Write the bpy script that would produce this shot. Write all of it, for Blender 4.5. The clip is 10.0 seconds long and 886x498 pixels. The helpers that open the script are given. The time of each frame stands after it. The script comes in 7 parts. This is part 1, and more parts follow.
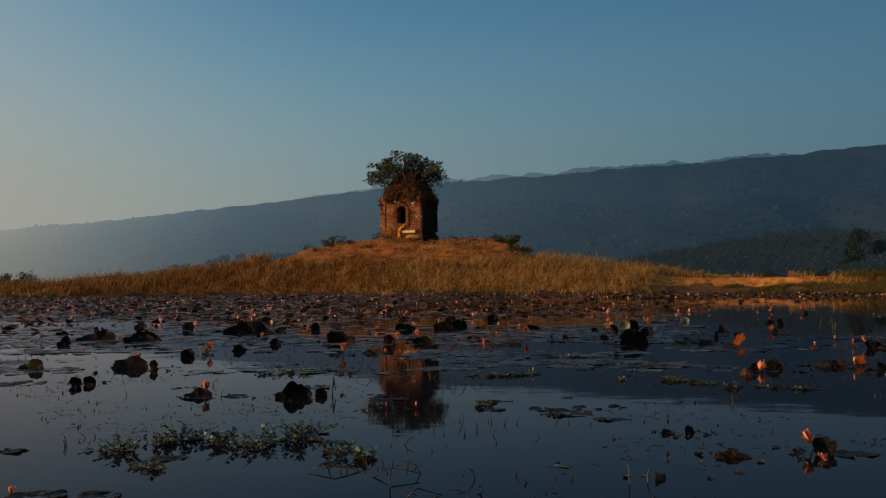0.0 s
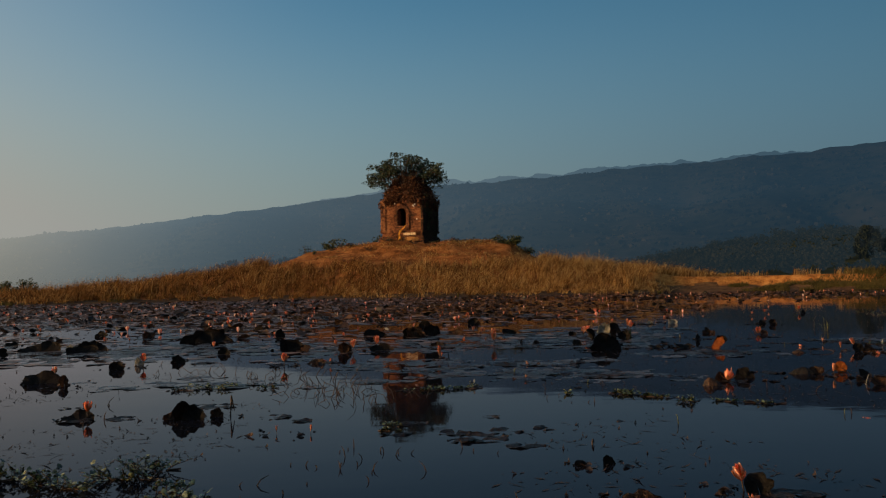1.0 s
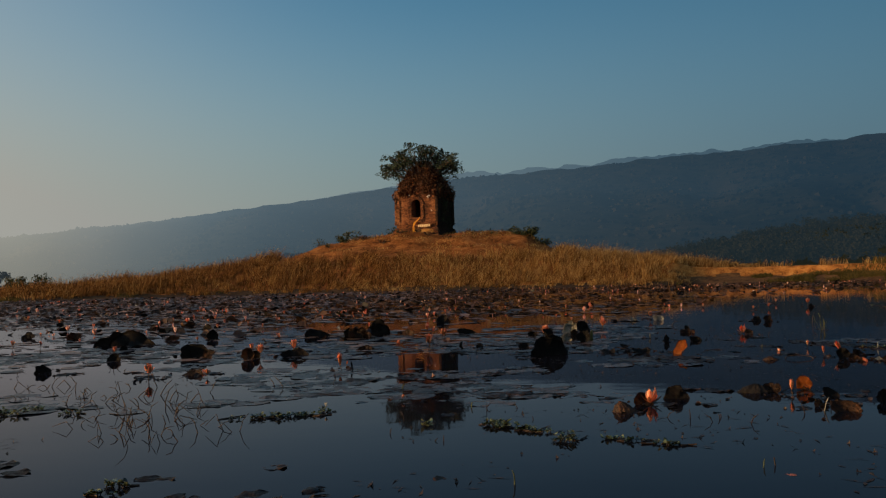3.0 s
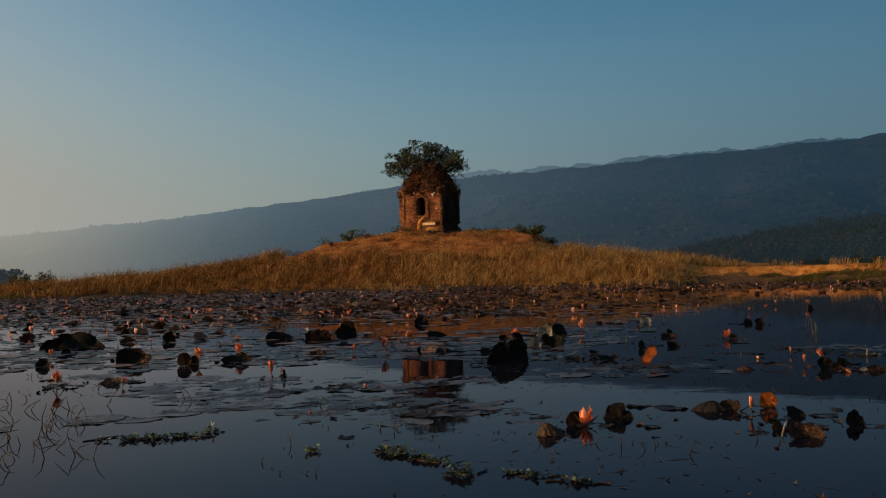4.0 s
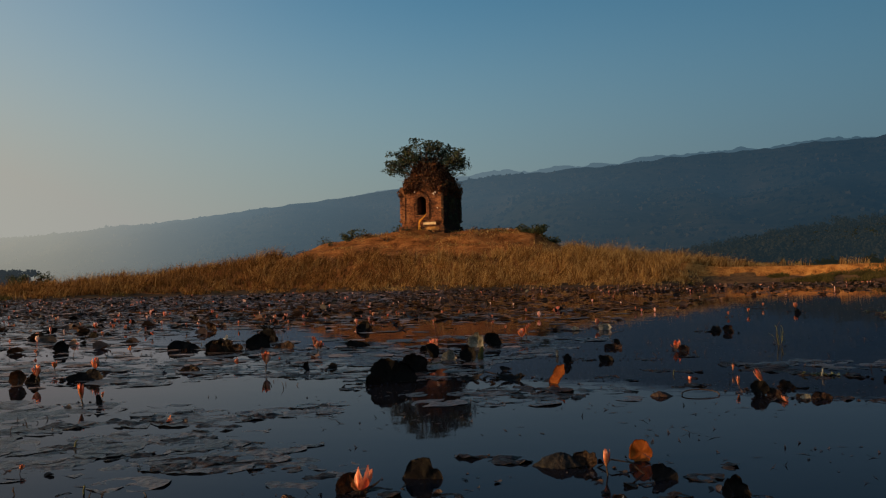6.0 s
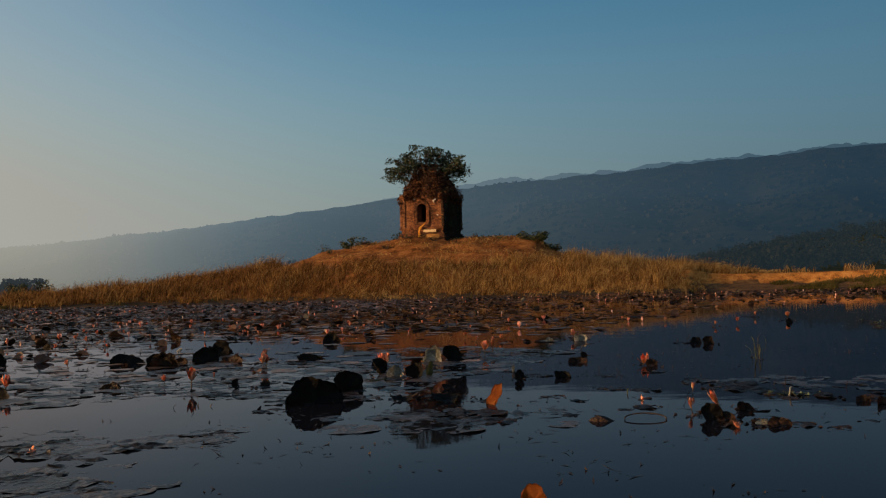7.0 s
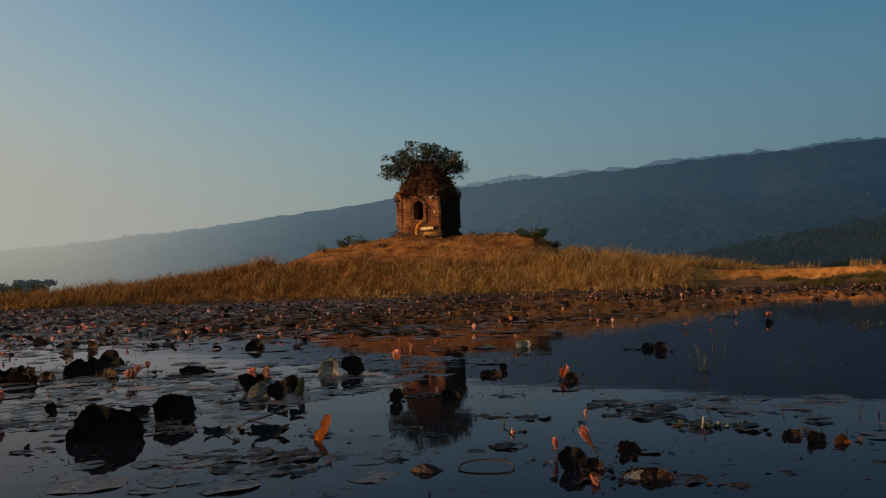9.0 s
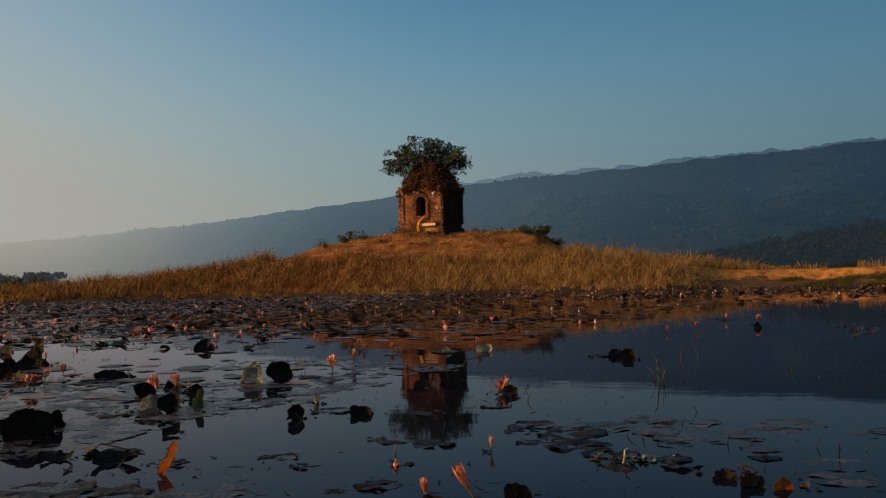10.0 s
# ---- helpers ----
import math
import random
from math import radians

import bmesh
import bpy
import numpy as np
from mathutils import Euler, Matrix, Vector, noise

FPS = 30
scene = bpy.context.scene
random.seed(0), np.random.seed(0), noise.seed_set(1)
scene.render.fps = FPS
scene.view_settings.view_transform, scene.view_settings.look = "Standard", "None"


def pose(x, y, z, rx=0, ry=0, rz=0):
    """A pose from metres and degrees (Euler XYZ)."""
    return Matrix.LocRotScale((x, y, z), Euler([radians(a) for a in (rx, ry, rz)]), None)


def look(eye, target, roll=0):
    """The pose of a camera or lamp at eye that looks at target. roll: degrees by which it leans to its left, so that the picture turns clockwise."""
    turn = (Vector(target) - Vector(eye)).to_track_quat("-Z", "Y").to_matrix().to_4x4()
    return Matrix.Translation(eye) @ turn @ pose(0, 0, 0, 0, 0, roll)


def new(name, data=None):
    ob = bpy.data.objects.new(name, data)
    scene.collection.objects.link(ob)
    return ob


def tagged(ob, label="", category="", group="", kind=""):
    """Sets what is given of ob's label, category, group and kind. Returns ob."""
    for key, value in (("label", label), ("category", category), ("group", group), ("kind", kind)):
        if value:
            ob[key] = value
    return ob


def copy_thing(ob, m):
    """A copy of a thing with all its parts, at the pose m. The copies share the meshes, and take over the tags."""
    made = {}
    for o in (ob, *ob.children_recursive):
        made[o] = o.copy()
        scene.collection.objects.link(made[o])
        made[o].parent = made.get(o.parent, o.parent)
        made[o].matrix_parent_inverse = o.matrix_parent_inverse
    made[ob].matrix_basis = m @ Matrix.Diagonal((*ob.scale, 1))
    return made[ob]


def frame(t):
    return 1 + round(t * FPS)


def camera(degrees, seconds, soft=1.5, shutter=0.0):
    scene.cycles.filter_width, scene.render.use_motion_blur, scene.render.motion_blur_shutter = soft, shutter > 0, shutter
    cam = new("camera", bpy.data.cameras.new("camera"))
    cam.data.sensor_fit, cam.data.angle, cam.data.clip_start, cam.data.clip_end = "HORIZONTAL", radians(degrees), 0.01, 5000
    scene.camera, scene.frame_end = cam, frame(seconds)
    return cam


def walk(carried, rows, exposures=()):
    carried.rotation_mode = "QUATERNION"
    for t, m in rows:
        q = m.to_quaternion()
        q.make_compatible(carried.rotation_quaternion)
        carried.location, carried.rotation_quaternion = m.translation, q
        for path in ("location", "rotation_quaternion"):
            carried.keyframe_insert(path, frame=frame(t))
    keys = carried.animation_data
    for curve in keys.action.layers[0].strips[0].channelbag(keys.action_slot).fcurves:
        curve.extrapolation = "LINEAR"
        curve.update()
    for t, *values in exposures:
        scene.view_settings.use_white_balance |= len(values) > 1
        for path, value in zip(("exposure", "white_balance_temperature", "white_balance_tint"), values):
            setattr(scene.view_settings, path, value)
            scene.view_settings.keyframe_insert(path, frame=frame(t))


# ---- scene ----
cam = camera(51.2, 10.0, 1.2)
PATH = [
    (0, (0.157, -1.981, 0.839), (0.025, 0.014, 0.912), -0.4),
    (0.5, (0.47, -1.527, 0.841), (0.334, 0.467, 0.917), -0.7),
    (1, (0.749, -1.113, 0.843), (0.599, 0.88, 0.921), -1.1),
    (1.5, (1.028, -0.672, 0.845), (0.861, 1.32, 0.917), -1.4),
    (2, (1.306, -0.231, 0.849), (1.122, 1.76, 0.919), -1.6),
    (2.5, (1.577, 0.211, 0.852), (1.376, 2.2, 0.918), -1.6),
    (4, (2.361, 1.489, 0.852), (2.122, 3.473, 0.912), -1.3),
    (4.5, (2.625, 1.923, 0.856), (2.368, 3.905, 0.916), -1.4),
    (5, (2.866, 2.331, 0.851), (2.604, 4.313, 0.908), -1.4),
    (5.5, (3.112, 2.728, 0.854), (2.846, 4.709, 0.911), -1.4),
    (7, (3.836, 3.891, 0.855), (3.55, 5.869, 0.933), -1.5),
    (7.5, (4.081, 4.288, 0.855), (3.792, 6.265, 0.939), -2.0),
    (8, (4.286, 4.662, 0.846), (3.993, 6.638, 0.933), -2.2),
    (8.5, (4.486, 5.06, 0.843), (4.184, 7.035, 0.923), -2.1),
    (9, (4.713, 5.489, 0.847), (4.404, 7.464, 0.922), -1.9),
    (9.5, (4.972, 5.987, 0.847), (4.653, 7.96, 0.916), -1.5),
    (10, (5.211, 6.444, 0.858), (4.881, 8.416, 0.926), -1.3),
]
walk(cam, [(t, look(eye, target, roll)) for t, eye, target, roll in PATH], exposures=[(0.0, -0.03), (5.0, 0.03), (10.0, 0.11)])

# ---- sky and sun: a low warm sun on the left, haze along the horizon ----
SUN_AZ, SUN_EL = radians(-111), radians(9.5)          # azimuth from +y, clockwise
world = bpy.data.worlds.new("world")
scene.world = world
world.use_nodes = True
wn, wl = world.node_tree.nodes, world.node_tree.links
sky = wn.new("ShaderNodeTexSky")
sky.sky_type = "NISHITA"
sky.sun_disc = False
sky.sun_elevation, sky.sun_rotation = SUN_EL, SUN_AZ
sky.altitude, sky.air_density, sky.dust_density, sky.ozone_density = 0, 1.2, 1.2, 3.5
# haze: paler and warmer towards the sun, thicker near the horizon
sun_dir = Vector((math.sin(SUN_AZ) * math.cos(SUN_EL), math.cos(SUN_AZ) * math.cos(SUN_EL), math.sin(SUN_EL)))
way = wn.new("ShaderNodeTexCoord")
dot = wn.new("ShaderNodeVectorMath")
dot.operation = "DOT_PRODUCT"
dot.inputs[1].default_value = sun_dir
wl.new(way.outputs["Generated"], dot.inputs[0])
up = wn.new("ShaderNodeSeparateXYZ")
wl.new(way.outputs["Generated"], up.inputs[0])


def ranged(socket, a, b, c, d, smooth="SMOOTHSTEP"):
    n = wn.new("ShaderNodeMapRange")
    n.interpolation_type = smooth
    for k, val in zip(("From Min", "From Max", "To Min", "To Max"), (a, b, c, d)):
        n.inputs[k].default_value = val
    wl.new(socket, n.inputs["Value"])
    return n.outputs[0]


gain = ranged(dot.outputs["Value"], -0.88, 0.55, 0.36, 1.94, "LINEAR")
lit = wn.new("ShaderNodeVectorMath")
lit.operation = "SCALE"
tint = wn.new("ShaderNodeVectorMath")
tint.operation = "MULTIPLY"
tint.inputs[1].default_value = (0.69, 1.0, 1.02)      # the cool cast of the evening air
wl.new(sky.outputs[0], tint.inputs[0])
deep = wn.new("ShaderNodeMath")                        # deeper blue away from the horizon
deep.operation = "MULTIPLY"
wl.new(gain, deep.inputs[0]), wl.new(ranged(up.outputs["Z"], 0.12, 0.40, 1.0, 0.82), deep.inputs[1])
wl.new(tint.outputs[0], lit.inputs[0]), wl.new(deep.outputs[0], lit.inputs["Scale"])
tone = wn.new("ShaderNodeMix")
tone.data_type = "RGBA"
tone.inputs["A"].default_value, tone.inputs["B"].default_value = (0.58, 0.86, 1.36, 1), (2.97, 2.93, 2.60, 1)
wl.new(ranged(dot.outputs["Value"], -0.8, 0.42, 0.0, 1.0), tone.inputs["Factor"])
haze = wn.new("ShaderNodeMix")
haze.data_type = "RGBA"
thick = wn.new("ShaderNodeMath")
thick.operation, thick.use_clamp = "ADD", True
wl.new(ranged(up.outputs["Z"], 0.0, 0.34, 0.85, 0.0), thick.inputs[0])
wl.new(ranged(dot.outputs["Value"], -0.22, 0.68, 0.0, 0.75), thick.inputs[1])
wl.new(thick.outputs[0], haze.inputs["Factor"])
wl.new(lit.outputs[0], haze.inputs["A"]), wl.new(tone.outputs["Result"], haze.inputs["B"])
wn["Background"].inputs["Strength"].default_value = 0.13
wl.new(haze.outputs["Result"], wn["Background"].inputs["Color"])

sun_data = bpy.data.lights.new("sun", "SUN")
sun_data.energy, sun_data.angle, sun_data.color = 5.0, radians(0.6), (1.0, 0.57, 0.24)
sun = new("sun", sun_data)
sun.matrix_world = look(sun_dir * 100, (0, 0, 0))


# ---- materials ----
def material(name, colors, scale=1.0, rough=0.85, bump=0.3, fine=6.0, spec=0.3, translucent=0.0, per_object=0.0, per_island=0.0,
             haze_glow=None, stretch=(1, 1, 1), bump_scale=1.0):
    """Noise at two scales between the given colours; a fine bump; optional light through thin leaves, optional haze as
    emission.
    """
    m = bpy.data.materials.new(name)
    m.use_nodes = True
    n, l = m.node_tree.nodes, m.node_tree.links
    bsdf, out = n["Principled BSDF"], n["Material Output"]
    bsdf.inputs["Roughness"].default_value = rough
    bsdf.inputs["Specular IOR Level"].default_value = spec
    co = n.new("ShaderNodeTexCoord")
    mp = n.new("ShaderNodeMapping")
    mp.inputs["Scale"].default_value = stretch
    l.new(co.outputs["Object"], mp.inputs["Vector"])
    big, small = n.new("ShaderNodeTexNoise"), n.new("ShaderNodeTexNoise")
    big.inputs["Scale"].default_value, big.inputs["Detail"].default_value = scale, 4
    small.inputs["Scale"].default_value, small.inputs["Detail"].default_value = scale * fine, 5
    l.new(mp.outputs[0], big.inputs["Vector"]), l.new(mp.outputs[0], small.inputs["Vector"])
    mix = n.new("ShaderNodeMath")
    mix.operation = "MULTIPLY_ADD"
    mix.inputs[1].default_value, mix.inputs[2].default_value = 0.45, 0.0
    add = n.new("ShaderNodeMath")
    add.operation = "MULTIPLY_ADD"
    add.inputs[1].default_value = 0.55
    l.new(small.outputs["Fac"], mix.inputs[0])
    l.new(big.outputs["Fac"], add.inputs[0]), l.new(mix.outputs[0], add.inputs[2])
    ramp = n.new("ShaderNodeValToRGB")
    els = ramp.color_ramp.elements
    lo, hi = 0.36, 0.64
    els[0].position, els[1].position = lo, hi
    els[0].color, els[1].color = (*colors[0], 1), (*colors[-1], 1)
    for k, c in enumerate(colors[1:-1]):
        e = els.new(lo + (hi - lo) * (k + 1) / (len(colors) - 1))
        e.color = (*c, 1)
    fac = add.outputs[0]
    for amount, node_type, socket in ((per_object, "ShaderNodeObjectInfo", "Random"), (per_island, "ShaderNodeNewGeometry", "Random Per Island")):
        if amount:
            src = n.new(node_type)
            sh = n.new("ShaderNodeMath")
            sh.operation = "MULTIPLY_ADD"
            sh.inputs[1].default_value, sh.inputs[2].default_value = amount, -amount / 2
            l.new(src.outputs[socket], sh.inputs[0])
            s2 = n.new("ShaderNodeMath")
            l.new(fac, s2.inputs[0]), l.new(sh.outputs[0], s2.inputs[1])
            fac = s2.outputs[0]
    l.new(fac, ramp.inputs["Fac"])
    l.new(ramp.outputs["Color"], bsdf.inputs["Base Color"])
    if bump:
        b = n.new("ShaderNodeBump")
        b.inputs["Strength"].default_value, b.inputs["Distance"].default_value = bump, 0.02 * bump_scale
        l.new(small.outputs["Fac"], b.inputs["Height"])
        l.new(b.outputs[0], bsdf.inputs["Normal"])
    shader = bsdf.outputs[0]
    if translucent:
        tr, mx = n.new("ShaderNodeBsdfTranslucent"), n.new("ShaderNodeMixShader")
        l.new(ramp.outputs["Color"], tr.inputs["Color"])
        mx.inputs[0].default_value = translucent
        l.new(shader, mx.inputs[1]), l.new(tr.outputs[0], mx.inputs[2])
        shader = mx.outputs[0]
    if haze_glow:
        # air light of the distance, painted in as emission, brighter towards the sun
        stops, amount = haze_glow
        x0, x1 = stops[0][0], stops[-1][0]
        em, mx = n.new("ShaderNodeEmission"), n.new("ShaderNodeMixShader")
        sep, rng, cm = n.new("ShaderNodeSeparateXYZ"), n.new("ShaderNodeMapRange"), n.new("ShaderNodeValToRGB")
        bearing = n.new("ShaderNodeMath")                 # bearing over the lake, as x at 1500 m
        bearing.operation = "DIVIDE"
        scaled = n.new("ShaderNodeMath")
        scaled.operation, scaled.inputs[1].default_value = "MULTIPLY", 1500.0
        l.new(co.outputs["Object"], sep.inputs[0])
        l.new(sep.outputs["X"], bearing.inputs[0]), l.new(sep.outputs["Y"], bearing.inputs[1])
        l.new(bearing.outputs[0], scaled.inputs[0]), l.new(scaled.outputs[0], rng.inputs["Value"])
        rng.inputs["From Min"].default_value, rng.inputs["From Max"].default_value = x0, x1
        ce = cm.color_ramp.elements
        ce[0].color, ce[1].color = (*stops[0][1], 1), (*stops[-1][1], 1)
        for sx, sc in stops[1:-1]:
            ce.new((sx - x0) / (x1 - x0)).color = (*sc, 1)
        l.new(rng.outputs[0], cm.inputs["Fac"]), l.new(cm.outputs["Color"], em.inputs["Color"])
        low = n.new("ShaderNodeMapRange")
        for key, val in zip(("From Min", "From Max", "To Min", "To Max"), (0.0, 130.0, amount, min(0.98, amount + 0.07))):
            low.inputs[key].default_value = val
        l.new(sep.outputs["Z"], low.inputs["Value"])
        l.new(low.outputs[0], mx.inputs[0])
        haze_strength = n.new("ShaderNodeMapRange")                # the painted haze dims towards the foot of the hills
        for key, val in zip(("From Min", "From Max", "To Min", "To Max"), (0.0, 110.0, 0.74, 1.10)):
            haze_strength.inputs[key].default_value = val
        l.new(sep.outputs["Z"], haze_strength.inputs["Value"]), l.new(haze_strength.outputs[0], em.inputs["Strength"])
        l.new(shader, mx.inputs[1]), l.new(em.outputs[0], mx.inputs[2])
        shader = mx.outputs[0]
    l.new(shader, out.inputs["Surface"])
    return m


M = {}
M["soil"] = material("bare_soil", [(0.085, 0.03, 0.009), (0.25, 0.094, 0.026), (0.40, 0.18, 0.058)], 0.9, 0.95, 1.0, 6, 0.05, bump_scale=6)
M["bank"] = material("bank_clay", [(0.09, 0.036, 0.011), (0.29, 0.115, 0.027), (0.45, 0.195, 0.048), (0.53, 0.265, 0.08)], 1.6, 0.95, 0.9, 6, 0.1, bump_scale=4)
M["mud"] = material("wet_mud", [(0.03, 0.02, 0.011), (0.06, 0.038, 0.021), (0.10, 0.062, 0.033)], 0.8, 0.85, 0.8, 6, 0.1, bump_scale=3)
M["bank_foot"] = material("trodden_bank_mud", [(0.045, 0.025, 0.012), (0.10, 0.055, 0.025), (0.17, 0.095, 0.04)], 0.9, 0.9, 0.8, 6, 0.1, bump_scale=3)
M["brick"] = material("old_brick", [(0.03, 0.017, 0.012), (0.10, 0.042, 0.022), (0.19, 0.077, 0.036), (0.29, 0.135, 0.062)], 0.9, 0.92, 0.6, 9, 0.15, per_island=0.16)
M["dark_mossy_brick"] = material("dark_mossy_brick", [(0.014, 0.013, 0.010), (0.03, 0.022, 0.016), (0.06, 0.034, 0.022)], 1.2, 0.95, 0.6, 9, 0.1, per_island=0.1)
M["mortar"] = material("mortar_core", [(0.10, 0.05, 0.032), (0.20, 0.11, 0.07)], 2.0, 0.95, 0.6, 8, 0.1)
M["roof_earth"] = material("roof_earth", [(0.025, 0.015, 0.01), (0.06, 0.032, 0.018), (0.11, 0.055, 0.03)], 1.6, 0.95, 0.8, 7, 0.1, bump_scale=3)
M["whitewash"] = material("white_paint", [(0.62, 0.60, 0.55), (0.8, 0.78, 0.74)], 6.0, 0.8, 0.2, 5)
M["lettering"] = material("cream_lettering", [(0.6, 0.46, 0.26), (0.78, 0.64, 0.4)], 6.0, 0.8, 0.2, 5)
M["signboard"] = material("sign_board", [(0.13, 0.066, 0.03), (0.2, 0.105, 0.045)], 4.0, 0.8, 0.2, 5)
M["cloth"] = material("saffron_cloth", [(0.80, 0.43, 0.05), (0.93, 0.62, 0.13)], 5.0, 0.8, 0.4, 6, translucent=0.25)
M["ochre"] = material("ochre_tone", [(0.15, 0.07, 0.025), (0.32, 0.16, 0.05), (0.45, 0.25, 0.085)], 2.5, 0.9, 0.5, 6, 0.1)
M["dry_grass"] = material("dry_grass", [(0.05, 0.021, 0.006), (0.155, 0.068, 0.016), (0.38, 0.20, 0.055)], 1.3, 0.75, 0, 4, 0.25, translucent=0.5, per_island=0.36)
M["pale_grass"] = material("pale_dry_grass", [(0.15, 0.072, 0.021), (0.37, 0.20, 0.058), (0.68, 0.46, 0.17)], 1.3, 0.75, 0, 4, 0.25, translucent=0.55, per_island=0.36)
M["green_grass"] = material("green_grass", [(0.045, 0.04, 0.012), (0.09, 0.078, 0.022), (0.15, 0.115, 0.036)], 0.3, 0.8, 0, 8, 0.2, translucent=0.3, per_island=0.2)
M["tree_leaf"] = material("tree_leaves", [(0.012, 0.024, 0.014), (0.031, 0.051, 0.028), (0.075, 0.10, 0.052)], 0.6, 0.6, 0, 6, 0.35, translucent=0.22, per_island=0.25)
M["dry_leaf"] = material("dry_leaves", [(0.03, 0.017, 0.01), (0.08, 0.038, 0.02), (0.14, 0.07, 0.035)], 0.8, 0.85, 0, 6, 0.15, translucent=0.15, per_island=0.25)
M["vine_leaf"] = material("dead_vine_leaves", [(0.028, 0.014, 0.008), (0.085, 0.036, 0.018), (0.16, 0.07, 0.032)], 1.6, 0.85, 0, 6, 0.15, translucent=0.15, per_island=0.4)
M["bark"] = material("bark", [(0.07, 0.045, 0.03), (0.14, 0.10, 0.07)], 3.0, 0.9, 0.7, 6, 0.15, stretch=(1, 1, 0.25))
M["bush"] = material("bush_leaves", [(0.02, 0.03, 0.012), (0.045, 0.06, 0.022), (0.075, 0.085, 0.03)], 0.8, 0.6, 0, 6, 0.3, translucent=0.25, per_island=0.25)
M["stone"] = material("pale_stone", [(0.3, 0.28, 0.25), (0.5, 0.48, 0.44)], 5.0, 0.9, 0.6, 6)
# slope woods, lone tree and hills: distance haze mixed into each material as emission
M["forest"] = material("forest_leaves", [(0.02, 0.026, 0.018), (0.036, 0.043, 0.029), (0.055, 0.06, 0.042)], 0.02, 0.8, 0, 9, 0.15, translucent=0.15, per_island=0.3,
                       haze_glow=(((-300, (0.05, 0.065, 0.075)), (250, (0.018, 0.032, 0.041))), 0.74))
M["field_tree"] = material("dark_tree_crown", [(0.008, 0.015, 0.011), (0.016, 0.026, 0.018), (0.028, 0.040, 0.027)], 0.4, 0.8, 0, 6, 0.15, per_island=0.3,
                           haze_glow=(((-300, (0.03, 0.04, 0.045)), (250, (0.012, 0.019, 0.023))), 0.32))
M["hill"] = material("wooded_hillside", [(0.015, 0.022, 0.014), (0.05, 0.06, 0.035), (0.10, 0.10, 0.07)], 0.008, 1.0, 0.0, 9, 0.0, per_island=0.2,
                     haze_glow=(((-1150, (0.41, 0.40, 0.34)), (-980, (0.360, 0.358, 0.316)), (-890, (0.330, 0.335, 0.300)), (-830, (0.288, 0.300, 0.278)), (-770, (0.252, 0.272, 0.263)), (-680, (0.180, 0.214, 0.224)), (-560, (0.113, 0.155, 0.181)),
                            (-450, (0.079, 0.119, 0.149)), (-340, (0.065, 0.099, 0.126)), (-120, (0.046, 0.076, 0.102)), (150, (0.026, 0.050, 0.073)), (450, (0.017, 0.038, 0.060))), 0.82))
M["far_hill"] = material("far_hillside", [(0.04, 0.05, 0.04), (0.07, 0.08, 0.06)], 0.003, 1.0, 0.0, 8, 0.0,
                         haze_glow=(((-900, (0.2, 0.24, 0.25)), (-100, (0.096, 0.143, 0.174)), (200, (0.054, 0.097, 0.131)), (600, (0.034, 0.069, 0.099))), 0.97))
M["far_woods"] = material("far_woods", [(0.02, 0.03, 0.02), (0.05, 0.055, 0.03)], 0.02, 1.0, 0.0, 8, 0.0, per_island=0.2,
                          haze_glow=(((-1050, (0.085, 0.10, 0.108)), (-900, (0.06, 0.078, 0.088)), (-600, (0.062, 0.092, 0.114)), (-450, (0.046, 0.071, 0.092)), (200, (0.034, 0.056, 0.075))), 0.88))
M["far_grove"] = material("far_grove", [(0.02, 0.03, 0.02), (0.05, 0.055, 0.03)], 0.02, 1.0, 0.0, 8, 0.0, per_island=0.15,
                          haze_glow=(((-1300, (0.05, 0.058, 0.06)), (-900, (0.032, 0.042, 0.05))), 0.85))
M["forest_floor"] = material("forest_floor", [(0.02, 0.026, 0.014), (0.04, 0.045, 0.022)], 0.05, 1.0, 0.4, 9, 0.05)
M["plain"] = material("plain_fields", [(0.07, 0.07, 0.035), (0.13, 0.115, 0.055)], 0.01, 0.95, 0.4, 9, 0.1)


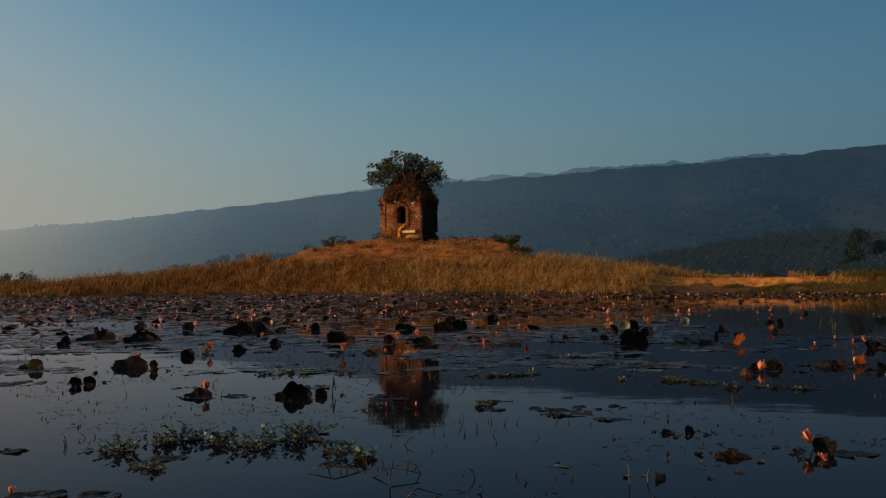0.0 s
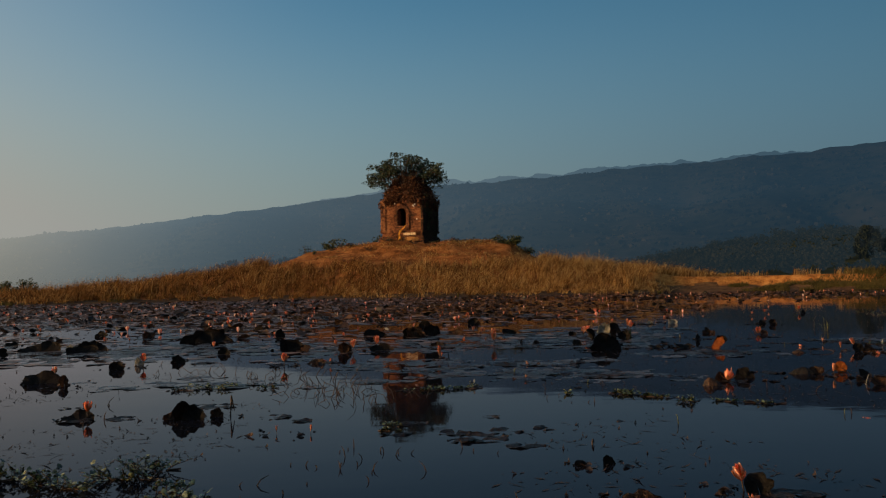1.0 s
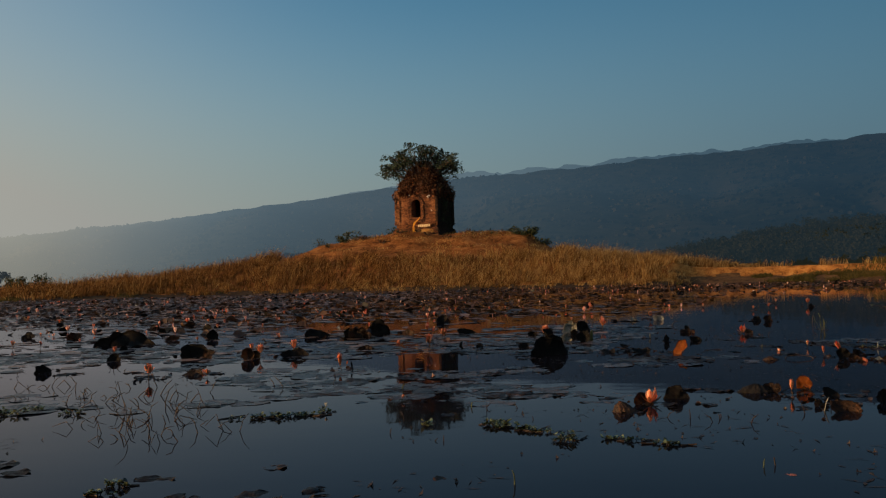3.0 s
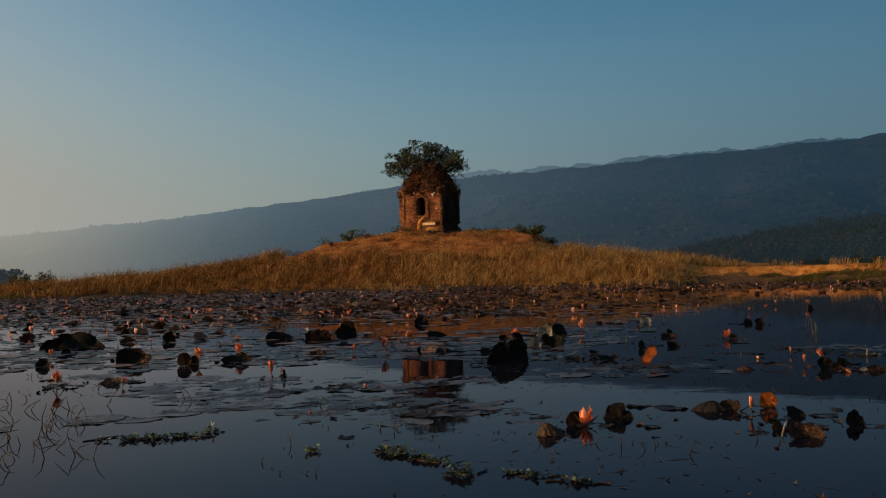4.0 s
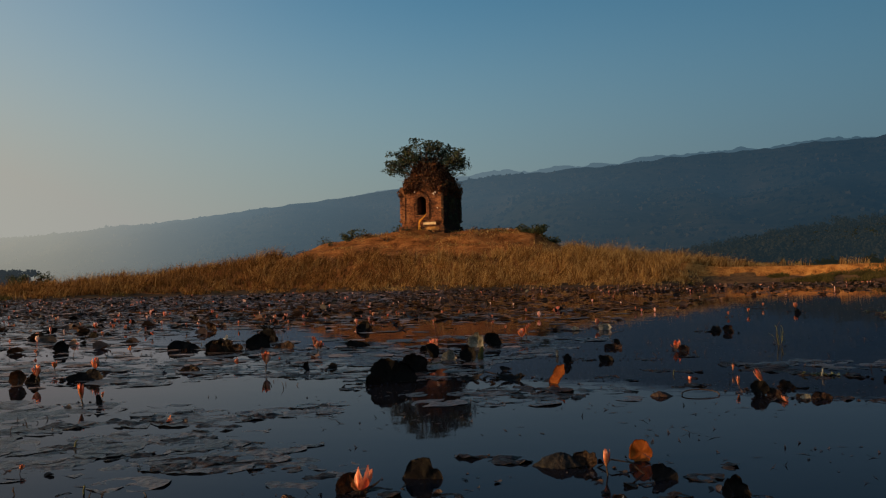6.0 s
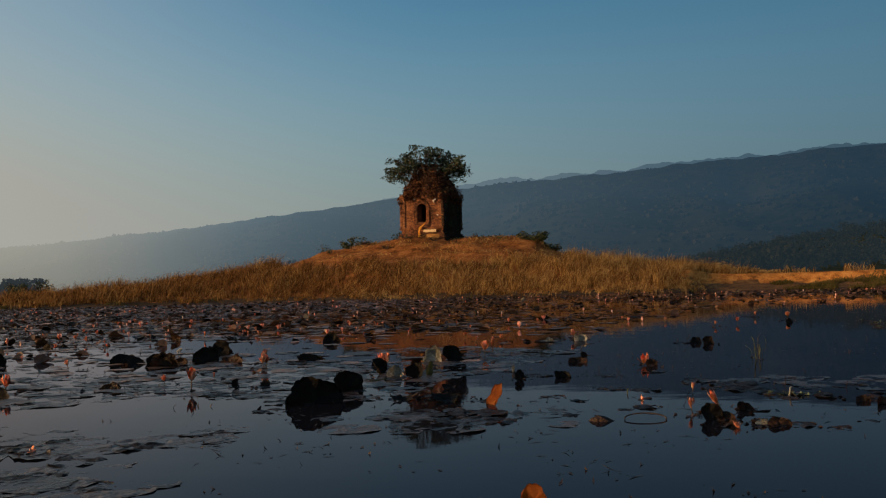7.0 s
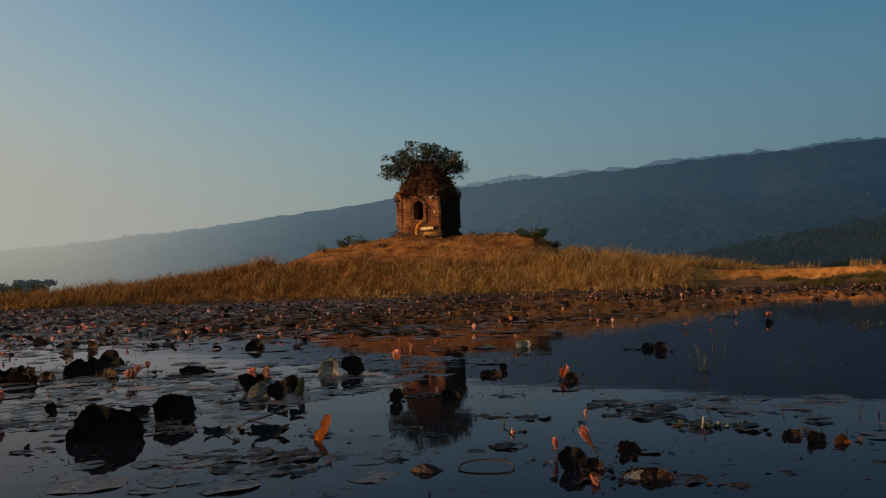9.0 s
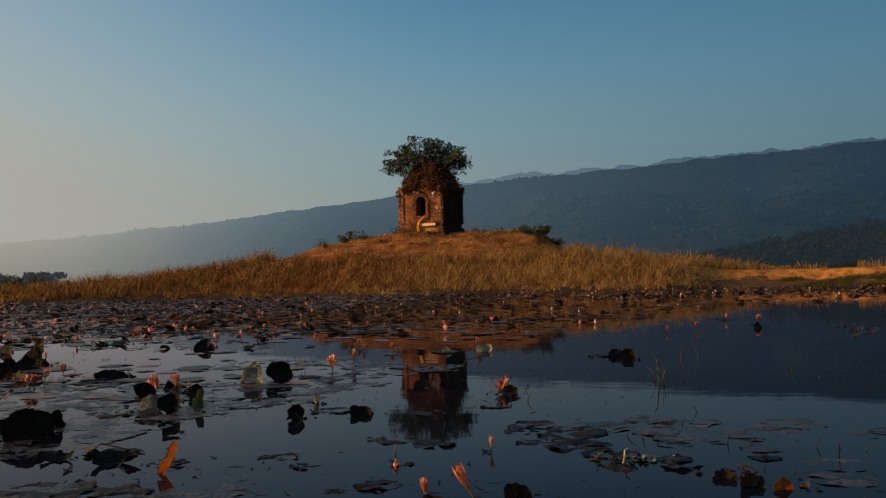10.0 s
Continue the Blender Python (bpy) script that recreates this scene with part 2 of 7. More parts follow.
def water_material():
    m = bpy.data.materials.new("lake_water")
    m.use_nodes = True
    n, l = m.node_tree.nodes, m.node_tree.links
    n.remove(n["Principled BSDF"])
    body, mirror, mx, fres = n.new("ShaderNodeBsdfDiffuse"), n.new("ShaderNodeBsdfGlossy"), n.new("ShaderNodeMixShader"), n.new("ShaderNodeFresnel")
    body.inputs["Color"].default_value = (0.0065, 0.008, 0.0125, 1)
    mirror.inputs["Color"].default_value, mirror.inputs["Roughness"].default_value = (0.90, 0.855, 0.965, 1), 0.025
    fres.inputs["IOR"].default_value = 1.085
    l.new(fres.outputs[0], mx.inputs[0]), l.new(body.outputs[0], mx.inputs[1]), l.new(mirror.outputs[0], mx.inputs[2])
    l.new(mx.outputs[0], n["Material Output"].inputs["Surface"])
    co, mp = n.new("ShaderNodeTexCoord"), n.new("ShaderNodeMapping")
    mp.inputs["Scale"].default_value = (0.6, 1.0, 1.0)
    l.new(co.outputs["Object"], mp.inputs["Vector"])
    a, c = n.new("ShaderNodeTexNoise"), n.new("ShaderNodeTexNoise")
    a.inputs["Scale"].default_value, a.inputs["Detail"].default_value = 1.4, 2
    c.inputs["Scale"].default_value, c.inputs["Detail"].default_value = 9.0, 3
    l.new(mp.outputs[0], a.inputs["Vector"]), l.new(mp.outputs[0], c.inputs["Vector"])
    add = n.new("ShaderNodeMath")
    add.operation = "MULTIPLY_ADD"
    add.inputs[1].default_value = 0.12
    l.new(c.outputs["Fac"], add.inputs[0]), l.new(a.outputs["Fac"], add.inputs[2])
    bump = n.new("ShaderNodeBump")
    bump.inputs["Strength"].default_value, bump.inputs["Distance"].default_value = 0.085, 0.02
    l.new(add.outputs[0], bump.inputs["Height"]), l.new(bump.outputs[0], mirror.inputs["Normal"]), l.new(bump.outputs[0], fres.inputs["Normal"])
    return m


M["water"] = water_material()


# ---- small helpers ----
def mesh_object(name, verts, faces, mat, parent=None, smooth=False):
    me = bpy.data.meshes.new(name)
    me.from_pydata(verts if isinstance(verts, list) else verts.tolist(), [], faces if isinstance(faces, list) else faces.tolist())
    me.materials.append(mat)
    if smooth:
        me.polygons.foreach_set("use_smooth", [True] * len(me.polygons))
    ob = new(name, me)
    ob.parent = parent
    return ob


def part(name, bm, mat, parent=None, label="", smooth=False):
    me = bpy.data.meshes.new(name)
    bm.to_mesh(me)
    bm.free()
    me.materials.append(mat)
    if smooth:
        me.polygons.foreach_set("use_smooth", [True] * len(me.polygons))
    ob = new(name, me)
    ob.parent = parent
    return tagged(ob, label) if label else ob


def empty(name, m, label, category, group="", kind=""):
    ob = new(name)
    ob.matrix_world = m
    return tagged(ob, label, category, group, kind)


def box(bm, x0, x1, y0, y1, z0, z1):
    vs = [bm.verts.new(p) for p in ((x0, y0, z0), (x1, y0, z0), (x1, y1, z0), (x0, y1, z0), (x0, y0, z1), (x1, y0, z1), (x1, y1, z1), (x0, y1, z1))]
    for f in ((0, 3, 2, 1), (4, 5, 6, 7), (0, 1, 5, 4), (1, 2, 6, 5), (2, 3, 7, 6), (3, 0, 4, 7)):
        bm.faces.new([vs[i] for i in f])
    return vs


def tube(bm, pts, radii, sides=6):
    """A round limb along the points."""
    rings = []
    for i, p in enumerate(pts):
        p = Vector(p)
        d = (Vector(pts[min(i + 1, len(pts) - 1)]) - Vector(pts[max(i - 1, 0)])).normalized()
        u = d.orthogonal().normalized()
        v = d.cross(u)
        r = radii[i] if not isinstance(radii, float) else radii
        rings.append([bm.verts.new(p + (u * math.cos(a) + v * math.sin(a)) * r) for a in (2 * math.pi * k / sides for k in range(sides))])
    for a, b in zip(rings, rings[1:]):
        for k in range(sides):
            j = min(range(sides), key=lambda q: (a[0].co - b[q].co).length) if k == 0 else j
            bm.faces.new((a[k], a[(k + 1) % sides], b[(k + 1 + j) % sides], b[(k + j) % sides]))
    bm.faces.new(list(reversed(rings[0])))
    bm.faces.new(rings[-1])


def sstep(a, b, x):
    t = np.clip((x - a) / (b - a), 0, 1)
    return t * t * (3 - 2 * t)


_perm = np.random.RandomState(7).rand(64, 64)


def vnoise(x, y):
    """Smooth value noise on arrays."""
    xi, yi = np.floor(x).astype(int), np.floor(y).astype(int)
    fx, fy = x - xi, y - yi
    fx, fy = fx * fx * (3 - 2 * fx), fy * fy * (3 - 2 * fy)
    g = lambda a, b: _perm[a % 64, b % 64]
    return (g(xi, yi) * (1 - fx) + g(xi + 1, yi) * fx) * (1 - fy) + (g(xi, yi + 1) * (1 - fx) + g(xi + 1, yi + 1) * fx) * fy - 0.5


# ---- the land: one sheet with the lake's basin, the grassy rise, the mound and the bank ----
def shore_y(x):
    return 66.0 - 5.0 * sstep(-15, -40, x) + 1.6 * vnoise(x * 0.12, x * 0 + 3.3) + 3.0 * sstep(9, 13, x) - 4.0 * sstep(17, 30, x)


RISE_X = [-80, -46, -38, -33, -26, -21, -16, -8, 3, 7, 11, 14, 18, 40]
RISE_Z = [0.25, 0.25, 0.35, 0.65, 1.55, 2.15, 2.3, 2.45, 2.2, 1.9, 1.45, 1.0, 0.95, 1.0]
MOUND_X = [-26, -20, -17.8, -15, -12, -9.8, -7.5, -4.6, -1.5, 0.6, 2.3, 6]
MOUND_Z = [1.4, 3.1, 3.9, 4.3, 4.5, 4.6, 4.62, 4.76, 4.78, 4.5, 3.4, 1.6]


def land_z(x, y):
    x, y = np.asarray(x, float), np.asarray(y, float)
    d = y - shore_y(x)
    bankness = sstep(10.6, 11.6, x)
    z = -0.9 + 0.9 * sstep(-14, 0, d) + 0.18 * sstep(0, 1.5, d) * (1 - bankness)
    rise = np.interp(x, RISE_X, RISE_Z) - 0.18
    z = z + rise * (sstep(0.5, 8, d) * (1 - bankness) + bankness * (0.5 * sstep(-0.3, 2.4, d) + 0.5 * sstep(2.5, 3.6, d))) * (1 - 0.8 * sstep(94, 112, y) * sstep(30, 18, x))
    z = z + 0.32 * bankness * sstep(2.4, 3.6, d)
    bump = np.interp(x, MOUND_X, MOUND_Z, left=0, right=0) - np.interp(x, RISE_X, RISE_Z)
    z = z + np.maximum(bump, 0) * sstep(71.5, 81.5, y) * (1 - sstep(88, 104, y)) * sstep(-27, -22, x) * sstep(7, 3, x)
    z = z + sstep(1, 4, d) * (1 - 0.8 * bankness) * (0.25 * vnoise(x * 0.45, y * 0.45) + 0.12 * vnoise(x * 1.3, y * 1.3))
    z = z + bankness * sstep(-0.5, 1.5, d) * sstep(60, 45, x) * (0.08 * vnoise(x * 0.5, y * 0.7) + 0.17 * vnoise(x * 2.3, y * 2.3) * sstep(4.5, 3, d))
    z = z + sstep(73, 77, y) * sstep(90, 86, y) * sstep(-22, -18, x) * sstep(4, 1, x) * (0.22 * vnoise(x * 0.8 + 3, y * 0.8) + 0.16 * vnoise(x * 1.9, y * 1.9 + 8))
    # low heap of earth before the shrine
    z = z + 0.4 * np.exp(-(((x + 10.0) / 1.7) ** 2) - ((y - 80.4) / 1.0) ** 2)
    # wooded slope beyond the bank
    z = z + 15.5 * np.exp(-(((x - 140) / 75) ** 2) - ((y - 430) / 140) ** 2) + 3.0 * sstep(110, 240, y) * sstep(20, 90, x) * sstep(900, 500, y)
    # the other shores of the lake, behind and beside the viewer
    z = np.maximum(z, 0.9 * sstep(-60, -75, y) + -0.9)
    z = z + 1.6 * sstep(-62, -80, y) + 1.2 * sstep(78, 95, np.abs(x)) * sstep(70, 40, y) * sstep(-80, -60, y)
    return z


def axis(*spans):
    out = []
    for a, b, step in spans:
        out += list(np.arange(a, b, step))
    return np.array(out + [spans[-1][1]])


gx = axis((-5000, -1000, 500), (-1000, -200, 80), (-200, -50, 8), (-50, 40, 0.6), (40, 120, 4), (120, 320, 10), (320, 1000, 80), (1000, 5000, 500))
gy = axis((-3000, -200, 400), (-200, 40, 8), (40, 60, 2), (60, 96, 0.5), (96, 130, 2.5), (130, 620, 12), (620, 1100, 60), (1100, 5000, 650))
GX, GY = np.meshgrid(gx, gy)
nx, ny = len(gx), len(gy)
V = np.stack([GX, GY, land_z(GX, GY)], -1).reshape(-1, 3)
idx = np.arange(nx * ny).reshape(ny, nx)
F = np.stack([idx[:-1, :-1], idx[:-1, 1:], idx[1:, 1:], idx[1:, :-1]], -1).reshape(-1, 4)
ground = mesh_object("ground", V, F, M["plain"], smooth=True)
ground.data.materials.append(M["soil"])
ground.data.materials.append(M["bank"])
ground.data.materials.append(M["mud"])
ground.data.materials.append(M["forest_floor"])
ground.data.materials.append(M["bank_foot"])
fc = V[F].mean(1)
slot = np.where((fc[:, 1] > 55) & (fc[:, 1] < 112) & (fc[:, 0] > -50) & (fc[:, 0] < 11.5), 1, 0)
slot = np.where((fc[:, 1] > 55) & (fc[:, 1] < 90) & (fc[:, 0] >= 11.5) & (fc[:, 0] < 60), 2, slot)
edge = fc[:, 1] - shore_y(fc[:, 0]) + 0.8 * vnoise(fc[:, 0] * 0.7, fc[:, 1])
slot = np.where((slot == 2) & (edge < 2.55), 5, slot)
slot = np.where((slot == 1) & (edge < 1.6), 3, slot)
slot = np.where((fc[:, 1] > 112) & (fc[:, 1] < 1000) & (fc[:, 0] > -20), 4, slot)
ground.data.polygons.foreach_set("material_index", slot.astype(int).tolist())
tagged(ground, "bare reddish earth and dry fields reaching the horizon", "ground", kind="structure")

water = mesh_object("water", [(-100, -85, 0), (100, -85, 0), (100, 76, 0), (-100, 76, 0)], [(0, 1, 2, 3)], M["water"])
tagged(water, "still dark lake water mirroring the sky", "water", kind="structure")


# ---- distance: long wooded ridge, a farther ridge, woods ----
def ridge(name, xs, zs, y0, y1, y2, mat, label, rough, seed, canopy=0):
    px = np.linspace(xs[0], xs[-1], 420)
    top = np.interp(px, xs, zs)
    rows = np.r_[np.linspace(0, 1, 34), 1.04, 1.15]
    PX, R = np.meshgrid(px, rows)
    PY = np.where(R <= 1, y0 + (y1 - y0) * R, y1 + (y2 - y1) * (R - 1) / 0.15)
    shape = np.where(R <= 1, np.clip(R, 0, 1) ** 1.15, 1 - (R - 1) / 0.15 * 0.6)
    spur = (vnoise(PX / 120 + seed, PY / 260) * 0.35 + vnoise(PX / 48 + seed, PY / 200) * 0.16) * np.sin(np.clip(R, 0, 1) * math.pi)
    PZ = top[None, :] * np.clip(shape + spur, 0, 1.02) - 2
    PZ = PZ + rough * (vnoise(PX / 14, PY / 25 + seed) + 0.8 * vnoise(PX / 5.5, PY / 9 + seed)) * sstep(0, 0.1, R)
    vv = np.stack([PX, PY, PZ], -1).reshape(-1, 3)
    k, w = PX.shape
    ii = np.arange(k * w).reshape(k, w)
    ff = np.stack([ii[:-1, :-1], ii[:-1, 1:], ii[1:, 1:], ii[1:, :-1]], -1).reshape(-1, 4)
    ob = mesh_object(name, vv, ff, mat, smooth=True)
    if canopy:
        rg = np.random.RandomState(seed + 40)
        r, c = rg.randint(1, 33, canopy), rg.randint(0, w - 1, canopy)
        tree = np.stack([PX[r, c] + rg.uniform(-6, 6, canopy), PY[r, c] - 4, PZ[r, c]], -1)
        tree = np.repeat(tree, 7, 0) + np.clip(rg.normal(0, 1, (canopy * 7, 3)), -1.6, 1.6) * [4.5, 3, 1.0] - [0, 0, 1.6]
        a, s = rg.uniform(0, 6.28, len(tree)), rg.uniform(1.8, 3.6, len(tree))[:, None]
        d1 = np.stack([np.cos(a), 0 * a, np.sin(a)], -1) * s
        d2 = np.stack([-np.sin(a), 0.6 + 0 * a, np.cos(a)], -1) * s * 0.8
        tv = np.stack([tree - d1, tree + d2, tree + d1, tree - d2], 1).reshape(-1, 3)
        k4 = np.arange(len(tree))[:, None] * 4
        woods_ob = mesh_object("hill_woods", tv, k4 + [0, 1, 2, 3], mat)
        tagged(woods_ob, "tree crowns covering the long ridge, haze painted on", "woods", kind="stuff")
    return tagged(ob, label, "hills", kind="structure")


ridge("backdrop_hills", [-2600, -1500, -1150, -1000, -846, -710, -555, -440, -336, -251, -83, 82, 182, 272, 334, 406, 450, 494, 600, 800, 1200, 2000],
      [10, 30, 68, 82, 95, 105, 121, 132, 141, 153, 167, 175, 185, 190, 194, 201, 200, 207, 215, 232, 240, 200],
      750, 1500, 1800, M["hill"], "long wooded ridge behind the lake, blue haze painted on", 3.5, 0, 9000)
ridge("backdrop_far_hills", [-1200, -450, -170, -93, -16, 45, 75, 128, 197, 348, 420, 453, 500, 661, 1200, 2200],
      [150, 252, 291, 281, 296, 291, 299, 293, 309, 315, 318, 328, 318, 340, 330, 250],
      1900, 2500, 2900, M["far_hill"], "paler ridge of hills with haze painted on", 5.0, 5)


# ---- leaves and branches ----
def leaf_cloud(centers, size, rng, flat=0.5):
    """Small pointed leaves, one at each centre, turned at random: two triangles each, folded along the midrib."""
    n = len(centers)
    a = rng.uniform(0, 2 * math.pi, n)
    el = rng.normal(0, flat, n)
    d = np.stack([np.cos(a) * np.cos(el), np.sin(a) * np.cos(el), np.sin(el)], -1)
    r = rng.normal(0, 1, (n, 3))
    s = np.cross(d, r)
    s /= np.linalg.norm(s, axis=1, keepdims=True) + 1e-9
    k = np.cross(s, d)
    L = size * rng.uniform(0.6, 1.4, n)[:, None]
    c = np.asarray(centers)
    v = np.stack([c - d * L * 0.5, c + s * L * 0.3 + k * L * 0.08, c + d * L * 0.5, c - s * L * 0.3 + k * L * 0.08], 1).reshape(-1, 3)
    i = np.arange(n)[:, None] * 4
    return v, np.concatenate([i + [0, 1, 2], i + [0, 2, 3]], 0)


def clumps(rng, blobs, per_area):
    """Points spread through lumpy blobs (x, y, z, rx, ry, rz), denser near their skin."""
    out = []
    for x, y, z, rx, ry, rz in blobs:
        n = max(6, int(per_area * rx * rz))
        p = rng.normal(0, 1, (n, 3))
        p /= np.linalg.norm(p, axis=1, keepdims=True)
        p *= (0.55 + 0.5 * rng.rand(n, 1))
        out.append(p * [rx, ry, rz] + [x, y, z])
    return np.concatenate(out)


def branch(bm, p0, p1, r0, r1, rng, sag=0.1, steps=5):
    p0, p1 = Vector(p0), Vector(p1)
    pts = []
    for k in range(steps + 1):
        f = k / steps
        w = Vector(rng.normal(0, sag, 3)) * math.sin(f * math.pi)
        pts.append(p0.lerp(p1, f) + w)
    tube(bm, pts, [r0 + (r1 - r0) * k / steps for k in range(steps + 1)], 5)


# ---- the ruined brick shrine ----
TX, TY = -8.62, 83.5
TZ = 4.81
shrine = empty("brick_shrine", pose(TX, TY, TZ, 0, 0, -16), "small ruined red-brick shrine on an earth mound, overgrown on top", "shrine")
HALF = 1.94


def brick_face(rng, x0, x1, z0, z1, y, depth, keep):
    """Courses of bricks on a plane facing -y; keep(x, z) tells where bricks still stand. One closed box each."""
    verts, faces = [], []
    course, z, row = 0.085, z0, 0
    while z < z1 - 0.02:
        x = x0 - (0.13 if row % 2 else 0)
        while x < x1 - 0.02:
            a, b = max(x, x0), min(x + 0.26, x1)
            if b - a > 0.03 and keep((a + b) / 2, z + course / 2):
                out = rng.normal(0, 0.012) - (0.05 * rng.rand() if rng.rand() < 0.1 else 0)
                g = 0.006
                base = len(verts)
                ya, yb = y - max(out, -0.04), y + depth
                for yy in (ya, yb):
                    verts += [(a + g, yy, z + g), (b - g, yy, z + g), (b - g, yy, z + course - g), (a + g, yy, z + course - g)]
                faces += [tuple(base + q for q in f) for f in ((0, 1, 2, 3), (1, 5, 6, 2), (5, 4, 7, 6), (4, 0, 3, 7), (3, 2, 6, 7), (4, 5, 1, 0))]
            x += 0.26
        z, row = z + course, row + 1
    return verts, faces


def turned(verts, deg):
    c, s = math.cos(radians(deg)), math.sin(radians(deg))
    return [(x * c - y * s, x * s + y * c, z) for x, y, z in verts]


def arch(x, z, cx, half, z0, z1):
    """Inside a round-headed opening."""
    if z0 < z < z1 - half and abs(x - cx) < half:
        return True
    return z >= z1 - half and (x - cx) ** 2 + (z - (z1 - half)) ** 2 < half * half


rng = np.random.RandomState(11)
top_edge = lambda x, side: 4.0 + 0.28 * math.sin(x * 2.1 + side * 1.7) + 0.18 * math.sin(x * 5.3 + side) - 0.55 * max(0, abs(x) - 1.25)
# front and left walls take the plain brick, right and back the darker mossy one
for side, deg in enumerate((0, 90, 180, 270)):
    def keep(x, z, side=side):
        if side == 0 and arch(x, z, 0.0, 0.5, 1.45, 3.08):
            return False
        return z < top_edge(x, side) - 0.12 * rng.rand()
    v, f = brick_face(rng, -HALF, HALF, 0.0, 4.4, -HALF, 0.2, keep)
    tagged(mesh_object("brickwork", turned(v, deg), f, M["brick"] if side in (0, 3) else M["dark_mossy_brick"], shrine),
           "weathered courses of red brick" if side in (0, 3) else "mossy, darker brick courses of the right and back walls", kind="stuff")
    # plinth mouldings
    for z0, z1, out in ((-0.6, 0.0, 0.26), (0.0, 0.32, 0.22), (0.32, 0.5, 0.14), (0.82, 0.93, 0.12), (0.93, 1.02, 0.18)):
        v, f = brick_face(rng, -HALF - out, HALF + out, z0, z1, -HALF - out, out + 0.1, lambda x, z: rng.rand() > 0.04)
        tagged(mesh_object("plinth_moulding", turned(v, deg), f, M["brick"] if side in (0, 3) else M["dark_mossy_brick"], shrine), kind="stuff")
    # corner pilasters
    for cx in (-1.82, 1.82):
        v, f = brick_face(rng, cx - 0.24, cx + 0.24, 1.02, 3.7, -HALF - 0.1, 0.16, lambda x, z: rng.rand() > 0.05)
        tagged(mesh_object("pilaster", turned(v, deg), f, M["brick"] if side in (0, 3) else M["dark_mossy_brick"], shrine), kind="stuff")
    # broken cornice
    for z0, z1, out in ((3.5, 3.6, 0.08), (3.6, 3.72, 0.15)):
        v, f = brick_face(rng, -HALF - out, HALF + out, z0, z1, -HALF - out, out + 0.1, lambda x, z: math.sin(x * 3 + side * 2) + rng.rand() > 0.0 and abs(x) < 1.75 + 0.3 * rng.rand())
        tagged(mesh_object("cornice", turned(v, deg), f, M["brick"] if side in (0, 3) else M["dark_mossy_brick"], shrine), kind="stuff")
# surround of the niche: stepped jambs, moulded arch rings, impost blocks and a sill
for cx, wd, out, z1 in ((-0.55, 0.10, 0.06, 2.56), (0.55, 0.10, 0.06, 2.56), (-0.70, 0.05, 0.09, 2.56), (0.70, 0.05, 0.09, 2.56)):
    v, f = brick_face(rng, cx - wd, cx + wd, 1.02, z1, -HALF - out, out + 0.02, lambda x, z: rng.rand() > 0.02)
    tagged(mesh_object("niche_jamb", v, f, M["brick"], shrine), kind="stuff")
for cx in (-0.7, 0.7):
    bm = bmesh.new()
    box(bm, cx - 0.16, cx + 0.16, -HALF - 0.12, -HALF + 0.05, 2.5, 2.59)
    bmesh.ops.bevel(bm, geom=bm.edges[:], offset=0.02, segments=1, affect="EDGES")
    part("impost", bm, M["brick"], shrine)
for r0, r1, out in ((0.45, 0.64, 0.06), (0.64, 0.75, 0.09)):
    for k in range(15):
        bm = bmesh.new()
        a0, a1 = math.pi * (k + 0.04) / 15, math.pi * (k + 0.96) / 15
        jit = rng.normal(0, 0.008)
        vs = [bm.verts.new((r * math.cos(a), yy, 2.56 + r * math.sin(a) * 1.06)) for yy in (-HALF - out - jit, -HALF + 0.04) for r, a in ((r0, a0), (r1, a0), (r1, a1), (r0, a1))]
        for q in ((0, 1, 2, 3), (7, 6, 5, 4), (0, 4, 5, 1), (1, 5, 6, 2), (2, 6, 7, 3), (3, 7, 4, 0)):
            bm.faces.new([vs[i] for i in q])
        bmesh.ops.recalc_face_normals(bm, faces=bm.faces)
        part("arch_brick", bm, M["brick"], shrine)
v, f = brick_face(rng, -0.62, 0.62, 1.02, 1.46, -HALF - 0.06, 0.1, lambda x, z: True)
tagged(mesh_object("niche_sill", v, f, M["brick"], shrine), kind="stuff")

# rubble core: four thick walls, a back to the niche, a fill above
bm = bmesh.new()
h = HALF - 0.06
box(bm, -h, -0.46, -h, -h + 0.9, -0.6, 3.9)
box(bm, 0.46, h, -h, -h + 0.9, -0.6, 3.9)
box(bm, -0.46, 0.46, -h, -h + 0.9, -0.6, 1.40)
box(bm, -0.46, 0.46, -h, -h + 0.9, 3.1, 3.9)
box(bm, -h, h, h - 0.9, h, -0.6, 3.9)
box(bm, -h, -h + 0.9, -h + 0.9, h - 0.9, -0.6, 3.9)
box(bm, h - 0.9, h, -h + 0.9, h - 0.9, -0.6, 3.9)
box(bm, -h + 0.9, h - 0.9, -h + 0.9, h - 0.9, 0, 1.42)
tagged(part("rubble_core", bm, M["mortar"], shrine), kind="stuff")

# collapsed domed roof of earth and rubble
bm = bmesh.new()
bmesh.ops.create_icosphere(bm, subdivisions=4, radius=1)
for v in bm.verts:
    p = v.co.normalized()
    r = 1 + 0.16 * noise.noise(p * 2.3) + 0.09 * noise.noise(p * 6.0) + 0.05 * noise.noise(p * 14)
    sq = 1 / max(abs(p.x), abs(p.y), 0.72) ** 0.55
    taper = 1 - 0.22 * max(p.z, 0)
    q = Vector((p.x * 1.9 * sq * taper, p.y * 1.9 * sq * taper, max(p.z, 0.02) * 2.1)) * r
    v.co = Vector((max(-1.95, min(1.95, q.x)), max(-1.95, min(1.95, q.y)), 3.75 + q.z))
part("domed_roof", bm, M["roof_earth"], shrine, "collapsed roof of rubble and earth", True)

